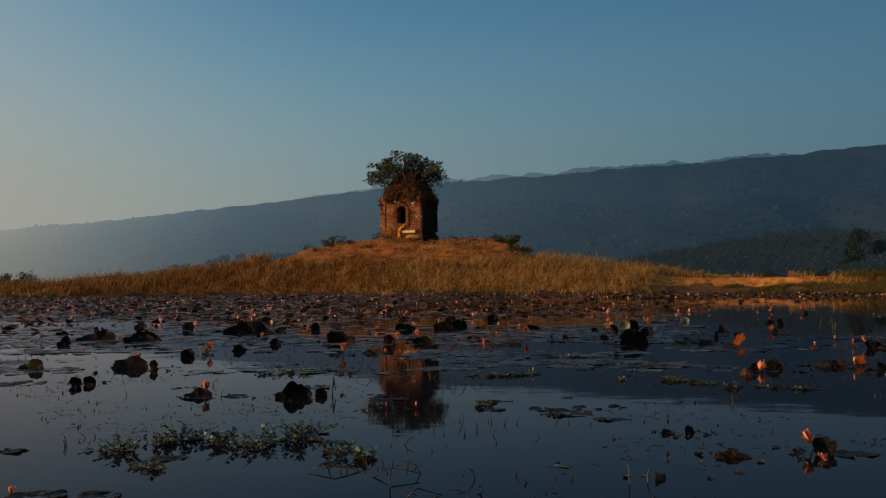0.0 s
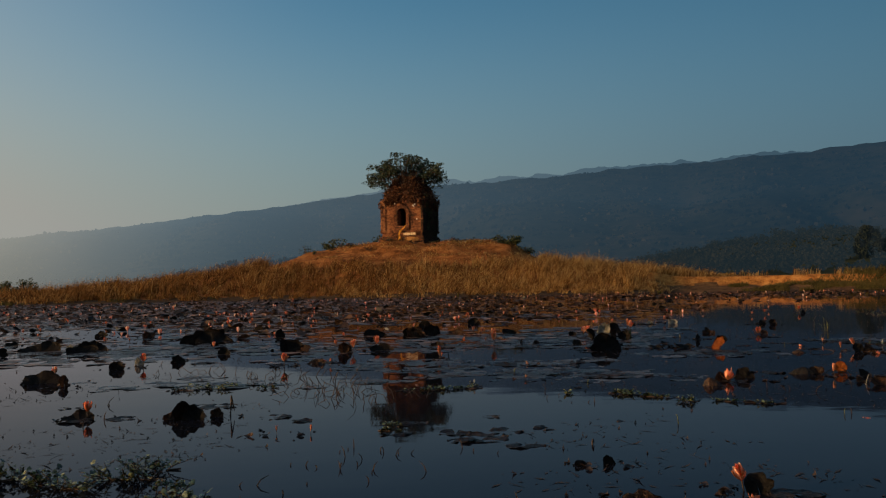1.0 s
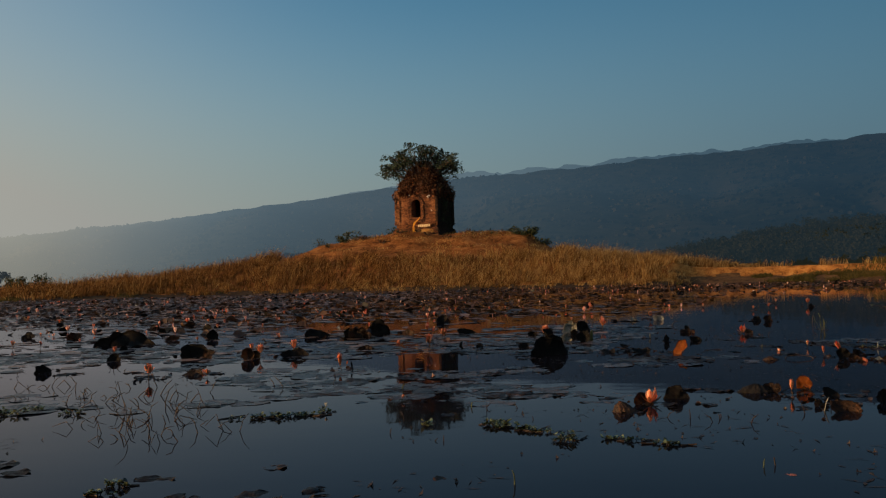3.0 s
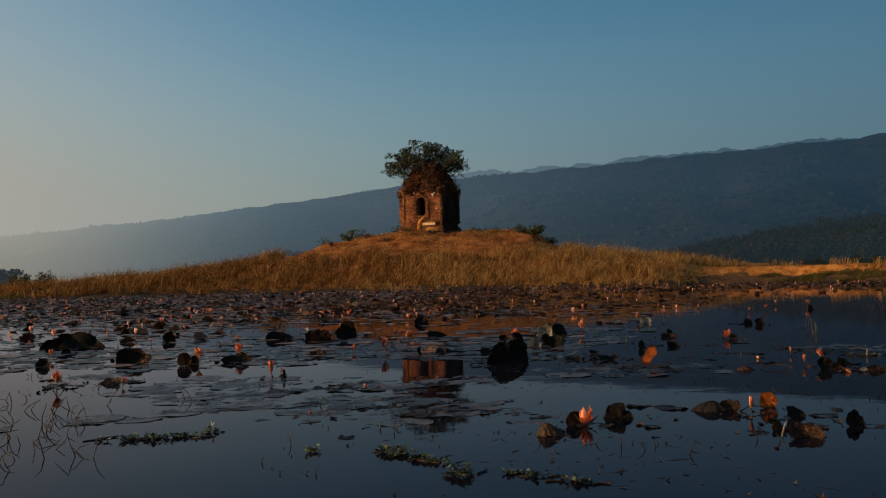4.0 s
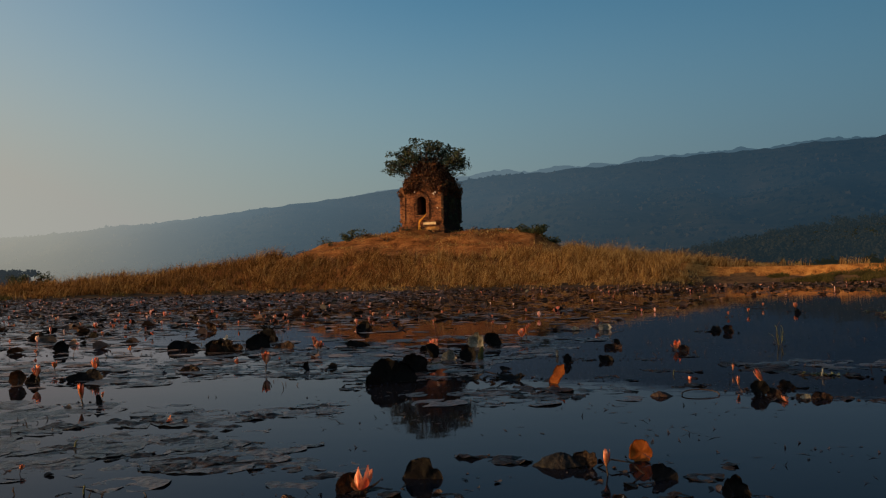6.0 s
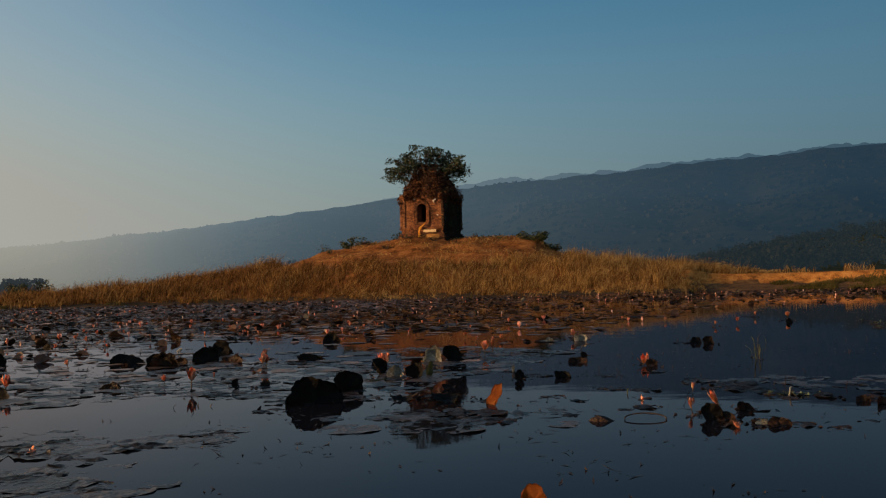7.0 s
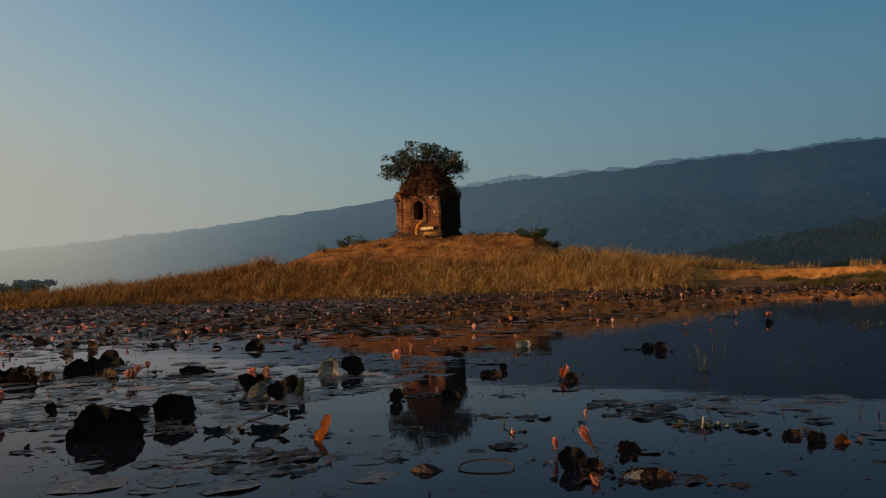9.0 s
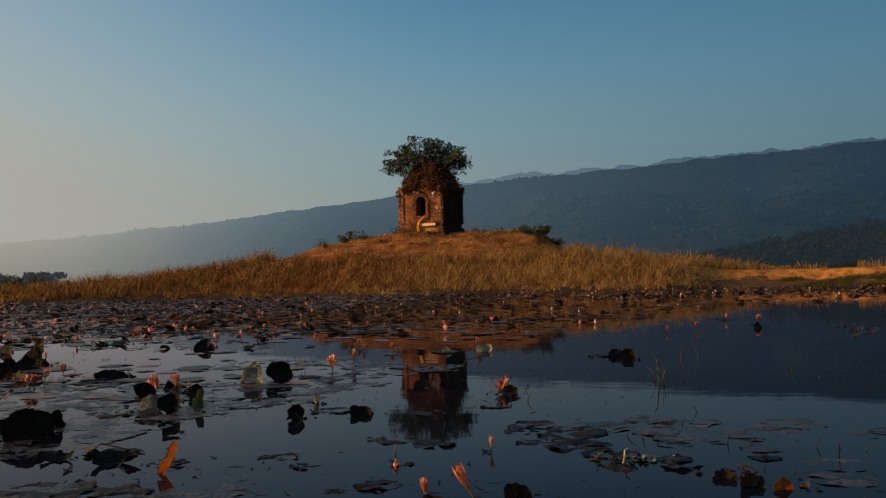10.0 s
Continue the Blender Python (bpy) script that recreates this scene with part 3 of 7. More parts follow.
# painted plaque with writing that cannot be made out, and white marks on the pilaster
bm = bmesh.new()
box(bm, 0.22, 1.45, -HALF - 0.27, -HALF - 0.23, 0.53, 0.83)
plaque = part("plaque", bm, M["signboard"], shrine, "painted plaque with pale lettering")
for x0, w, hh in ((0.26, 0.10, 0.2), (0.42, 0.13, 0.24), (0.60, 0.15, 0.24), (0.79, 0.14, 0.22), (0.97, 0.15, 0.24), (1.16, 0.10, 0.22), (1.29, 0.12, 0.24)):
    bm = bmesh.new()
    box(bm, x0, x0 + w, -HALF - 0.285, -HALF - 0.271, 0.68 - hh * 0.42, 0.68 + hh * 0.42)
    part("lettering_bar", bm, M["lettering"], plaque)
for cx, cz, s in ((1.15, 3.25, 0.10), (1.32, 3.33, 0.09), (1.2, 3.12, 0.06), (1.5, 2.0, 0.08), (-0.62, 3.45, 0.06)):
    bm = bmesh.new()
    pts = [(cx + s * (0.7 + 0.3 * math.sin(3 * a + cx * 9)) * math.cos(a), cz + 0.7 * s * (0.7 + 0.3 * math.cos(2 * a + cz)) * math.sin(a)) for a in np.linspace(0, 2 * math.pi, 11)[:-1]]
    fr = [bm.verts.new((x, -HALF - 0.135, z)) for x, z in pts]
    bk = [bm.verts.new((x, -HALF - 0.02, z)) for x, z in pts]
    bm.faces.new(fr), bm.faces.new(bk[::-1])
    for k in range(10):
        bm.faces.new((fr[k], bk[k], bk[(k + 1) % 10], fr[(k + 1) % 10]))
    bmesh.ops.recalc_face_normals(bm, faces=bm.faces)
    part("lime_patch", bm, M["whitewash"], shrine, "patch of white lime wash")

# ochre patch, brighter than the brick, on the lowest step under the plaque
bm = bmesh.new()
outline = [(0.0, 0.06), (0.5, 0.03), (1.1, 0.05), (1.68, 0.04), (1.72, 0.22), (1.6, 0.36), (1.2, 0.40), (0.8, 0.36), (0.45, 0.41), (0.1, 0.36), (-0.12, 0.2)]
fr = [bm.verts.new((x, -HALF - 0.262, z)) for x, z in outline]
bk = [bm.verts.new((x, -HALF - 0.20, z)) for x, z in outline]
bm.faces.new(fr), bm.faces.new(bk[::-1])
for k in range(len(outline)):
    q = (k + 1) % len(outline)
    bm.faces.new((fr[k], bk[k], bk[q], fr[q]))
bmesh.ops.recalc_face_normals(bm, faces=bm.faces)
part("plaster_patch", bm, M["ochre"], shrine, "bright ochre patch low on the plinth")

# saffron cloth hung from the niche's sill, bunched in the middle and spread at its foot
bm = bmesh.new()
rows = []
for i in range(19):
    f = i / 18
    cx = np.interp(f, [0, 0.2, 0.45, 0.7, 0.88, 1], [0.52, 0.36, -0.02, -0.16, -0.1, 0.0])
    cz = np.interp(f, [0, 0.2, 0.45, 0.7, 0.88, 1], [1.5, 1.28, 0.98, 0.62, 0.35, 0.12])
    wid = np.interp(f, [0, 0.2, 0.45, 0.7, 0.88, 1], [0.03, 0.07, 0.14, 0.08, 0.12, 0.20])
    rows.append([bm.verts.new((cx + wid * (j / 8 - 0.5) * 2, -HALF - 0.30 - 0.10 * f - 0.045 * math.sin(j * 2.1 + f * 7), cz + 0.16 * (j / 8 - 0.5) * (1 - f) + 0.04 * math.sin(j * 1.3 + f * 4))) for j in range(9)])
for a, b in zip(rows, rows[1:]):
    for j in range(8):
        bm.faces.new((a[j], a[j + 1], b[j + 1], b[j]))
bmesh.ops.solidify(bm, geom=bm.faces[:], thickness=0.012)
cloth = part("draped_cloth", bm, M["cloth"], None, "", True)
cloth.matrix_world = shrine.matrix_world.copy()
tagged(cloth, "bright saffron-yellow cloth draped from the shrine's niche", "cloth")


# ---- the tree growing out of the roof ----
def roof_tree():
    """Several stems fan out of the roof; each forks twice, and the leaves sit in loose clumps at the ends."""
    rng = np.random.RandomState(21)
    tree = empty("roof_tree", pose(TX - 0.15, TY, TZ + 4.7, 0, 0, 4), "small spreading green fig tree rooted on the shrine's roof", "tree")
    bm = bmesh.new()
    tips = []
    for k in range(38):
        f = (k + 0.5) / 38
        side = -1 + 2 * f
        a = side * 1.5 + rng.normal(0, 0.10)                 # lean from upright
        reach = (3.25 if side < 0 else 3.15) * (0.84 + 0.2 * rng.rand())
        end = Vector((reach * math.sin(a) * 1.06, rng.normal(0, 1.0), 0.12 + reach * math.cos(a) * (0.92 if abs(side) < 0.5 else 1.0) + 0.40 * abs(side)))
        root = Vector((0.9 * side + rng.normal(0, 0.15), 0.4 * rng.normal(), 0.1))
        fork = root.lerp(end, 0.45) + Vector((0, 0, 0.18))
        branch(bm, root, fork, 0.075, 0.045, rng, 0.08)
        branch(bm, fork, end, 0.045, 0.014, rng, 0.10)
        tips.append(end)
        for q in range(5):
            start = fork.lerp(end, -0.15 + 0.2 * q)
            out = start + (end - fork) * rng.uniform(0.2, 0.5) + Vector(np.clip(rng.normal(0, 0.34, 3), -0.5, 0.5))
            branch(bm, start, out, 0.022, 0.007, rng, 0.05, 3)
            tips.append(out)
    part("trunk", bm, M["bark"], tree, "", True)
    blobs = []
    for p in tips:
        low = p.length < 1.7
        for _ in range(2 if low else 3):
            o = rng.normal(0, 0.17, 3)
            s = rng.uniform(0.13, 0.34) * (0.7 if low else 1.0)
            blobs.append((p.x + o[0], p.y + o[1], min(p.z + o[2], 3.2 - 0.10 * p.x * p.x), s * 1.25, s * 1.25, s * 0.7))
    v, f = leaf_cloud(clumps(rng, blobs, 260), 0.17, rng)
    mesh_object("crown", v, f, M["tree_leaf"], tree)
    return tree


roof_tree()


def dry_scrub():
    """Dry vines and twigs that smother the roof and hang down the corners."""
    rng = np.random.RandomState(5)
    scrub = empty("dry_scrub", pose(TX, TY, TZ + 3.9, 0, 0, -16), "brown dried vines and twigs matted over the shrine's roof", "scrub")
    bm = bmesh.new()
    for _ in range(330):
        a, e = rng.uniform(0, 2 * math.pi), rng.uniform(0.1, 1.5)
        p = Vector((2.05 * math.cos(a) * math.cos(e), 2.05 * math.sin(a) * math.cos(e), 2.1 * math.sin(e)))
        q = p * rng.uniform(1.05, 1.22) + Vector(rng.normal(0, 0.35, 3))
        branch(bm, p * 0.95, q, 0.016, 0.006, rng, 0.12, 3)
    for _ in range(150):                                   # a tangle of stiff stems standing up through the mat
        a, rr = rng.uniform(0, 2 * math.pi), 1.5 * rng.rand() ** 0.7
        p = Vector((rr * math.cos(a), rr * math.sin(a), 1.9 - 0.45 * rr * rr))
        branch(bm, p, p + Vector((0.35 * math.cos(a) + rng.normal(0, 0.25), 0.35 * math.sin(a) + rng.normal(0, 0.25), rng.uniform(0.4, 1.1))), 0.016, 0.006, rng, 0.08, 3)
    for k in range(44):
        a = rng.uniform(-1.0, 1.6)
        p = Vector((1.95 * math.cos(a), 1.95 * math.sin(a), rng.uniform(-0.3, 0.6)))
        q = p + Vector((rng.uniform(0.3, 1.0) * math.cos(a), rng.uniform(0.2, 0.9) * math.sin(a), rng.uniform(-0.3, 0.3)))
        branch(bm, p, q, 0.028, 0.01, rng, 0.1, 4)
    part("twigs", bm, M["bark"], scrub)
    blobs = []
    for _ in range(420):
        a, e = rng.uniform(0, 2 * math.pi), rng.uniform(0.0, 1.5)
        e = max(e, 0.22)
        s = rng.uniform(0.18, 0.42)
        m = max(abs(math.cos(a)), abs(math.sin(a)), 0.75) ** 0.6
        rad = 1.98 / m * math.cos(e) ** 0.85 * (1 - 0.2 * math.sin(e))
        blobs.append((rad * math.cos(a), rad * math.sin(a), 2.0 * math.sin(e) - 0.1, s, s, s))
    for _ in range(120):
        a, rr = rng.uniform(0, 2 * math.pi), 1.5 * rng.rand() ** 0.6
        s = rng.uniform(0.10, 0.26)
        blobs.append((rr * math.cos(a), rr * math.sin(a), 2.0 - 0.40 * rr * rr + rng.uniform(0, 0.75), s, s, s))
    for _ in range(130):
        a = rng.uniform(0, 2 * math.pi)
        m = max(abs(math.cos(a)), abs(math.sin(a)))
        s = rng.uniform(0.12, 0.26)
        blobs.append((2.1 * math.cos(a) / m, 2.1 * math.sin(a) / m, -(0.35 if -2.3 < a - 2 * math.pi * (a > math.pi) < -0.9 else 0.95) * rng.rand() ** 1.8, s * 0.9, s * 0.9, s * 1.6))
    v, f = leaf_cloud(clumps(rng, blobs, 900), 0.14, rng, 0.9)
    mesh_object("dead_leaves", v, f, M["vine_leaf"], scrub)
    # side growth sticking out of the cracks on the shaded wall
    blobs = [(2.02, rng.uniform(-1.9, 1.9), 0.2 - 3.6 * rng.rand() ** 1.5, 0.16, 0.2, 0.25) for _ in range(46)]
    v, f = leaf_cloud(clumps(rng, blobs, 900), 0.10, rng, 0.9)
    tagged(mesh_object("wall_ferns", v, f, M["bush"], scrub), "dark creepers on the shaded wall", kind="stuff")


dry_scrub()


# ---- bushes on the mound ----
def bush(x, y, w, h, seed, mat, label, gap=1.0, leaf=0.16, twiggy=8, sink=0.0):
    rng = np.random.RandomState(seed)
    z = float(land_z(x, y)) - 0.05 - sink
    b = empty("bush", pose(x, y, z), label, "bush")
    bm = bmesh.new()
    blobs = []
    for k in range(twiggy):
        tx, ty, tz = rng.uniform(-0.5, 0.5) * w, rng.uniform(-0.3, 0.3) * w, h * rng.uniform(0.3, 1.0)
        branch(bm, (tx * 0.2, ty * 0.2, 0), (tx, ty, tz), 0.03, 0.008, rng, 0.08, 4)
        s = rng.uniform(0.12, 0.26) * min(w, h) * 1.2
        blobs.append((tx, ty, tz - s * 0.4, s * 1.3, s * 1.3, s))
        blobs.append((tx * 0.7, ty * 0.7, tz * 0.55, s * 1.1, s * 1.1, s))
    part("branchwork", bm, M["bark"], b)
    v, f = leaf_cloud(clumps(rng, blobs, 330 * gap), leaf, rng, 0.8)
    mesh_object("foliage", v, f, mat, b)
    return b


bush(-15.7, 84.0, 2.4, 1.2, 31, M["bush"], "leafy green shrub on the mound's shoulder", 1.2, 0.16, 13)
bush(-14.5, 84.5, 1.5, 0.8, 32, M["bush"], "low leafy green shrub on the mound's shoulder", 0.9)
bush(-18.2, 84.0, 1.3, 1.0, 33, M["bush"], "sparse twiggy shrub on the mound's edge", 0.25, 0.12, 10)
bush(-11.4, 83.0, 1.3, 0.9, 34, M["bush"], "small shrub beside the shrine's wall", 0.8)
bush(-9.0, 80.6, 0.9, 0.55, 35, M["dry_leaf"], "little dry bush below the shrine's niche", 0.6, 0.12)
bush(0.3, 79.6, 2.5, 1.0, 36, M["bush"], "dense dark green bush at the mound's foot", 1.8, 0.16, 20, 0.3)
bush(1.5, 79.4, 2.0, 0.7, 37, M["bush"], "low dark green bush at the mound's foot", 1.6, 0.15, 14, 0.3)
for k, x in enumerate((-4.3, -3.6, -2.9, -2.2, -1.5, -0.6)):
    tagged(bush(x, 85.5 + 0.3 * (k % 2), 0.9, 0.45, 40 + k, M["bush"], "low dark weeds along the mound's crest", 0.8, 0.12, 5), group="weeds on the crest")


for k, (tx, ty, tw, th) in enumerate(((-10.4, 80.2, 1.0, 0.5), (-13.6, 79.8, 0.7, 0.4), (-14.3, 80.8, 0.9, 0.45), (-15.2, 80.0, 0.6, 0.35), (-7.9, 79.7, 0.8, 0.4), (-4.6, 80.3, 0.9, 0.4), (-2.2, 79.8, 0.8, 0.45), (-6.2, 78.6, 0.8, 0.4), (-11.7, 78.4, 0.9, 0.4), (-16.6, 78.8, 0.7, 0.4))):
    tagged(bush(tx, ty, tw, th, 70 + k, M["dry_leaf"] if k % 3 else M["bush"], "small dark dry tuft on the bare mound", 0.9, 0.10, 8), group="tufts on the mound")
for k, (tx, ty, tw, th) in enumerate(((-49.0, 85.0, 1.5, 1.7), (-48.1, 84.5, 1.3, 1.6), (-47.2, 84.0, 1.3, 1.75), (-46.2, 85.0, 1.3, 2.1), (-45.2, 84.2, 1.2, 1.6))):
    tagged(bush(tx, ty, tw, th, 90 + k, M["bush"], "dark bush on the flat land beside the lake", 1.1, 0.15, 14), group="bushes on the flat")


# ---- grass ----
def grass(name, x, y, height, lean, width, mat, label, seed, tilt=0.25, splay=None):
    """Bent blades, three spans each, rooted in the land."""
    rng = np.random.RandomState(seed)
    n = len(x)
    z = land_z(x, y) - 0.02
    a = rng.uniform(0, 2 * math.pi, n)
    d = np.stack([np.cos(a), np.sin(a)], -1) * (rng.rand(n, 1) * tilt + 0.03)
    d[:, 0] += lean
    if splay is not None:
        d = d * 0.95 + splay
    s = rng.uniform(0, math.pi, n)
    w = np.stack([np.cos(s), np.sin(s) * 0.3], -1) * (width * rng.uniform(0.6, 1.4, (n, 1)))
    P = []
    for t, k in ((0, 1.0), (0.4, 0.9), (0.75, 0.6), (1.0, 0.08)):
        off = d * (t ** 1.8) * height[:, None] * 1.3
        zz = z + height * (t - 0.18 * t * t)
        for q in (-1, 1):
            P.append(np.stack([x + off[:, 0] + q * w[:, 0] * k, y + off[:, 1] + q * w[:, 1] * k, zz], -1))
    v = np.stack(P, 1).reshape(-1, 3)
    i = np.arange(n)[:, None] * 8
    f = np.concatenate([i + [0, 1, 3, 2], i + [2, 3, 5, 4], i + [4, 5, 7, 6]], 0)
    return tagged(mesh_object(name, v, f, mat), label, "grass", kind="stuff")


rng = np.random.RandomState(3)
n = 17000
x, y = rng.uniform(-62, 18.5, n), rng.uniform(60, 86, n)
d = y - shore_y(x)
patch = vnoise(x * 0.30, y * 0.45) + 0.6 * vnoise(x * 0.08, y * 0.2 + 9)
bare = np.where((x > -20) & (x < 3.0), 7.6, 13.0) + 2.2 * vnoise(x * 0.4, y * 0 + 1.0)
keep = (d > 0.7 + 1.2 * vnoise(x * 0.8, x * 0 + 5)) & (d < bare) & (patch > -0.75 + 0.2 * rng.rand(n))
size_end = 1 - 0.72 * sstep(14.2, 17.5, x)
keep &= (x < 11.2 + 1.2 * vnoise(y * 0.9, x * 0)) | (d > 4.0)
x, y, d, patch, size_end = x[keep], y[keep], d[keep], patch[keep], size_end[keep]
size = (0.72 + 0.75 * rng.rand(len(x)) ** 2 + 0.7 * patch) * (0.45 + 0.55 * sstep(0.5, 3.0, d)) * (0.5 + 0.5 * sstep(-46, -34, x))
size = np.maximum(size, 0.22) * size_end * (1 - 0.35 * sstep(5.5, 8.5, d) * (x > -20) * (x < 3))
blades = 15
tx, ty, th = np.repeat(x, blades), np.repeat(y, blades), np.repeat(size, blades)
a, r = rng.uniform(0, 2 * math.pi, len(tx)), np.abs(rng.normal(0, 0.13, len(tx)))
splay = np.stack([np.cos(a) * r * 1.7 + 0.55 * vnoise(tx * 0.9 + 7, ty * 1.1), np.sin(a) * r * 1.7 + 0.4 * vnoise(tx * 0.9, ty * 1.1 + 3)], -1)
tall = th * rng.uniform(0.4, 1.12, len(tx))
# tawny on the left of the rise, bleached straw towards its right end and along the water
straw = rng.rand(len(tx)) < 0.08 + 0.7 * vnoise(tx * 0.5 + 13, ty * 0.8) + 0.85 * sstep(-14, 4, tx + 6 * vnoise(tx * 0.3, ty * 0.5)) + 0.2 * sstep(3, 1, np.repeat(d, blades))
for name, k, mat, words, seed in (("grass", ~straw, "dry_grass", "tall tawny dry grass in tufts on the slope", 1), ("straw_grass", straw, "pale_grass", "bleached straw-coloured grass on the slope", 21)):
    grass(name, (tx + r * np.cos(a))[k], (ty + r * np.sin(a))[k], tall[k], 0.12, 0.016, M[mat], words, seed, 0.45, splay[k])

# taller seed stalks that stand out of the tufts
pick = rng.rand(len(x)) < 0.42
sx, sy = x[pick], y[pick]
grass("seed_stalks", sx + rng.normal(0, 0.1, len(sx)), sy, size[pick] * rng.uniform(1.0, 1.5, len(sx)), 0.1, 0.010, M["pale_grass"], "thin pale seed stalks above the dry grass", 12, 0.3)

# flattened pale reeds along the water's edge
n = 3600
x = rng.uniform(-14, 12.5, n)
y = shore_y(x) + rng.uniform(-0.3, 2.6, n)
k = vnoise(x * 0.6 + 3, y * 0.8) > 0.05 - 0.12 * sstep(-2, 8, x)
grass("fallen_reeds", x[k], y[k], 0.18 + 0.4 * rng.rand(int(k.sum())), 0.25, 0.018, M["pale_grass"], "flattened pale reeds along the water's edge", 9, 2.2)

n = 4200
x, y = rng.uniform(-22, 4, n), rng.uniform(75, 88, n)
keep = (vnoise(x * 0.8, y * 0.8) > 0.02) & ((np.abs(x - TX) > 2.6) | (np.abs(y - TY) > 2.6))
x, y = x[keep], y[keep]
grass("short_grass", x, y, 0.10 + 0.16 * rng.rand(len(x)), 0.05, 0.018, M["dry_grass"], "short dry grass tufts on bare earth", 2, 0.8)

# straw lying about on the bare crown
n = 5200
x, y = rng.uniform(-16, 1.5, n), rng.uniform(75.5, 83, n)
keep = vnoise(x * 0.7 + 5, y * 0.9) > 0.12 - 0.12 * sstep(-10, -6, x)
x, y = x[keep], y[keep]
grass("straw", x, y, 0.12 + 0.22 * rng.rand(len(x)), 0.1, 0.02, M["pale_grass"], "pale straw scattered over the bare mound", 14, 2.6)

# tufts on the clay bank's edge, green sedge at its foot
n = 5200
x, y = rng.uniform(14, 42, n), rng.uniform(69.5, 76, n)
keep = (vnoise(x * 0.75, y * 0.5) > 0.13 + 0.22 * sstep(24, 27, x)) & (y - shore_y(x) > 3.5)
x, y = x[keep], y[keep]
grass("bank_grass", x, y, 0.25 + 0.5 * rng.rand(len(x)), 0.08, 0.018, M["pale_grass"], "tufts of dry grass along the clay bank", 4)
n = 40000
x = rng.uniform(11, 48, n)
y = shore_y(x) + rng.uniform(-0.8, 2.6, n) + 2.2 * sstep(20, 30, x) * rng.rand(n)
keep = (vnoise(x * 0.5, y * 0.7) > 0.16 - 0.34 * sstep(15, 25, x))
x, y = x[keep], y[keep]
grass("green_sedge", x, y, 0.15 + 0.3 * rng.rand(len(x)) ** 2, 0.05, 0.02, M["green_grass"], "low green sedge at the foot of the bank", 6, 0.7)
rs = np.random.RandomState(71)
n = 9000
x = rs.uniform(24.5, 42, n)
y = shore_y(x) + 2.2 + 4.2 * rs.rand(n)
keep = vnoise(x * 0.45 + 3, y * 0.6) > 0.2 - 0.36 * sstep(25, 29, x)
x, y = x[keep], y[keep]
grass("green_sedge", x, y, 0.3 + 0.55 * rs.rand(len(x)) ** 2, 0.1, 0.03, M["green_grass"], "taller green sedge over the end of the clay bank", 16, 0.6)
n = 9000
x = rng.uniform(-50, 10, n)
y = shore_y(x) + rng.uniform(-0.2, 1.0, n)
keep = vnoise(x * 0.6, y) > -0.05 + 0.5 * sstep(-42, -30, x)
x, y = x[keep], y[keep]
grass("shore_grass", x, y, 0.15 + 0.3 * rng.rand(len(x)), 0.05, 0.02, M["green_grass"], "short greenish grass at the water's edge", 8, 0.6)


# ---- woods ----
def woods(name, xs, ys, hs, leaf, per, mat, label, seed, rise=None):
    """Many uneven crowns of leaf clumps over thin trunks, in one mesh."""
    rng = np.random.RandomState(seed)
    C = []
    for k, (x, y, hh) in enumerate(zip(xs, ys, hs)):
        z = float(land_z(x, y)) if rise is None else rise[k]
        for _ in range(rng.randint(4, 8)):
            s = hh * rng.uniform(0.16, 0.34)
            p = rng.normal(0, 1, (per, 3))
            p /= np.linalg.norm(p, axis=1, keepdims=True)
            C.append(p * s * rng.uniform(0.6, 1.05, (per, 1)) * [1.2, 1.2, 0.8] + [x + rng.normal(0, hh * 0.22), y + rng.normal(0, hh * 0.22), z + hh * rng.uniform(0.3, 0.85)])
    v, f = leaf_cloud(np.concatenate(C), leaf, rng, 0.8)
    return tagged(mesh_object(name, v, f, mat), label, "woods", kind="stuff")


rng = np.random.RandomState(17)
n = 3000
fx, fy = rng.uniform(15, 330, n), 118 + 410 * rng.rand(n)
fh = 2.0 + 3.6 * rng.rand(n) ** 2
ok = fx > 24 + (fy - 190) * 0.06
ok &= ~((np.abs(fx - 0.375 * fy) < 3.4) & (fy > 172) & (fy < 234))        # a clearing before the round tree
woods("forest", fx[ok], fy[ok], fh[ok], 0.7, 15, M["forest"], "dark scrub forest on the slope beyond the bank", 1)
n = 190
fx = rng.uniform(-330, 40, n)
fh = rng.uniform(4, 9, n)
crest = np.interp(fx, [-350, -300, -281, -259, -223, -192, -100, 40], [3, 4, 7, 12, 17.5, 21.5, 24, 23]) + 4 * vnoise(fx / 18, fx * 0)
woods("far_woods", fx, rng.uniform(640, 720, n), fh, 2.6, 16, M["far_woods"], "far tree belt with blue haze painted on", 2, crest - fh)
woods("far_woods", fx, rng.uniform(640, 720, n), fh, 2.6, 16, M["far_woods"], "far tree belt with blue haze painted on", 5, crest - fh - 6)
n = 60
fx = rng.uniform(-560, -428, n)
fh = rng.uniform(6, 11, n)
woods("far_grove", fx, rng.uniform(660, 720, n), fh, 1.8, 14, M["far_grove"], "far grove on the plain, haze painted on", 3, 15.5 + 2.5 * vnoise(fx / 16, fx * 0 + 2) - fh)
woods("far_grove", fx, rng.uniform(660, 700, n), fh, 2.4, 16, M["far_grove"], "far grove on the plain, haze painted on", 4, 9.0 - fh * 0.8)
woods("far_grove", fx + 3, rng.uniform(660, 700, n), fh, 2.4, 16, M["far_grove"], "far grove on the plain, haze painted on", 6, 5.0 - fh * 0.8)


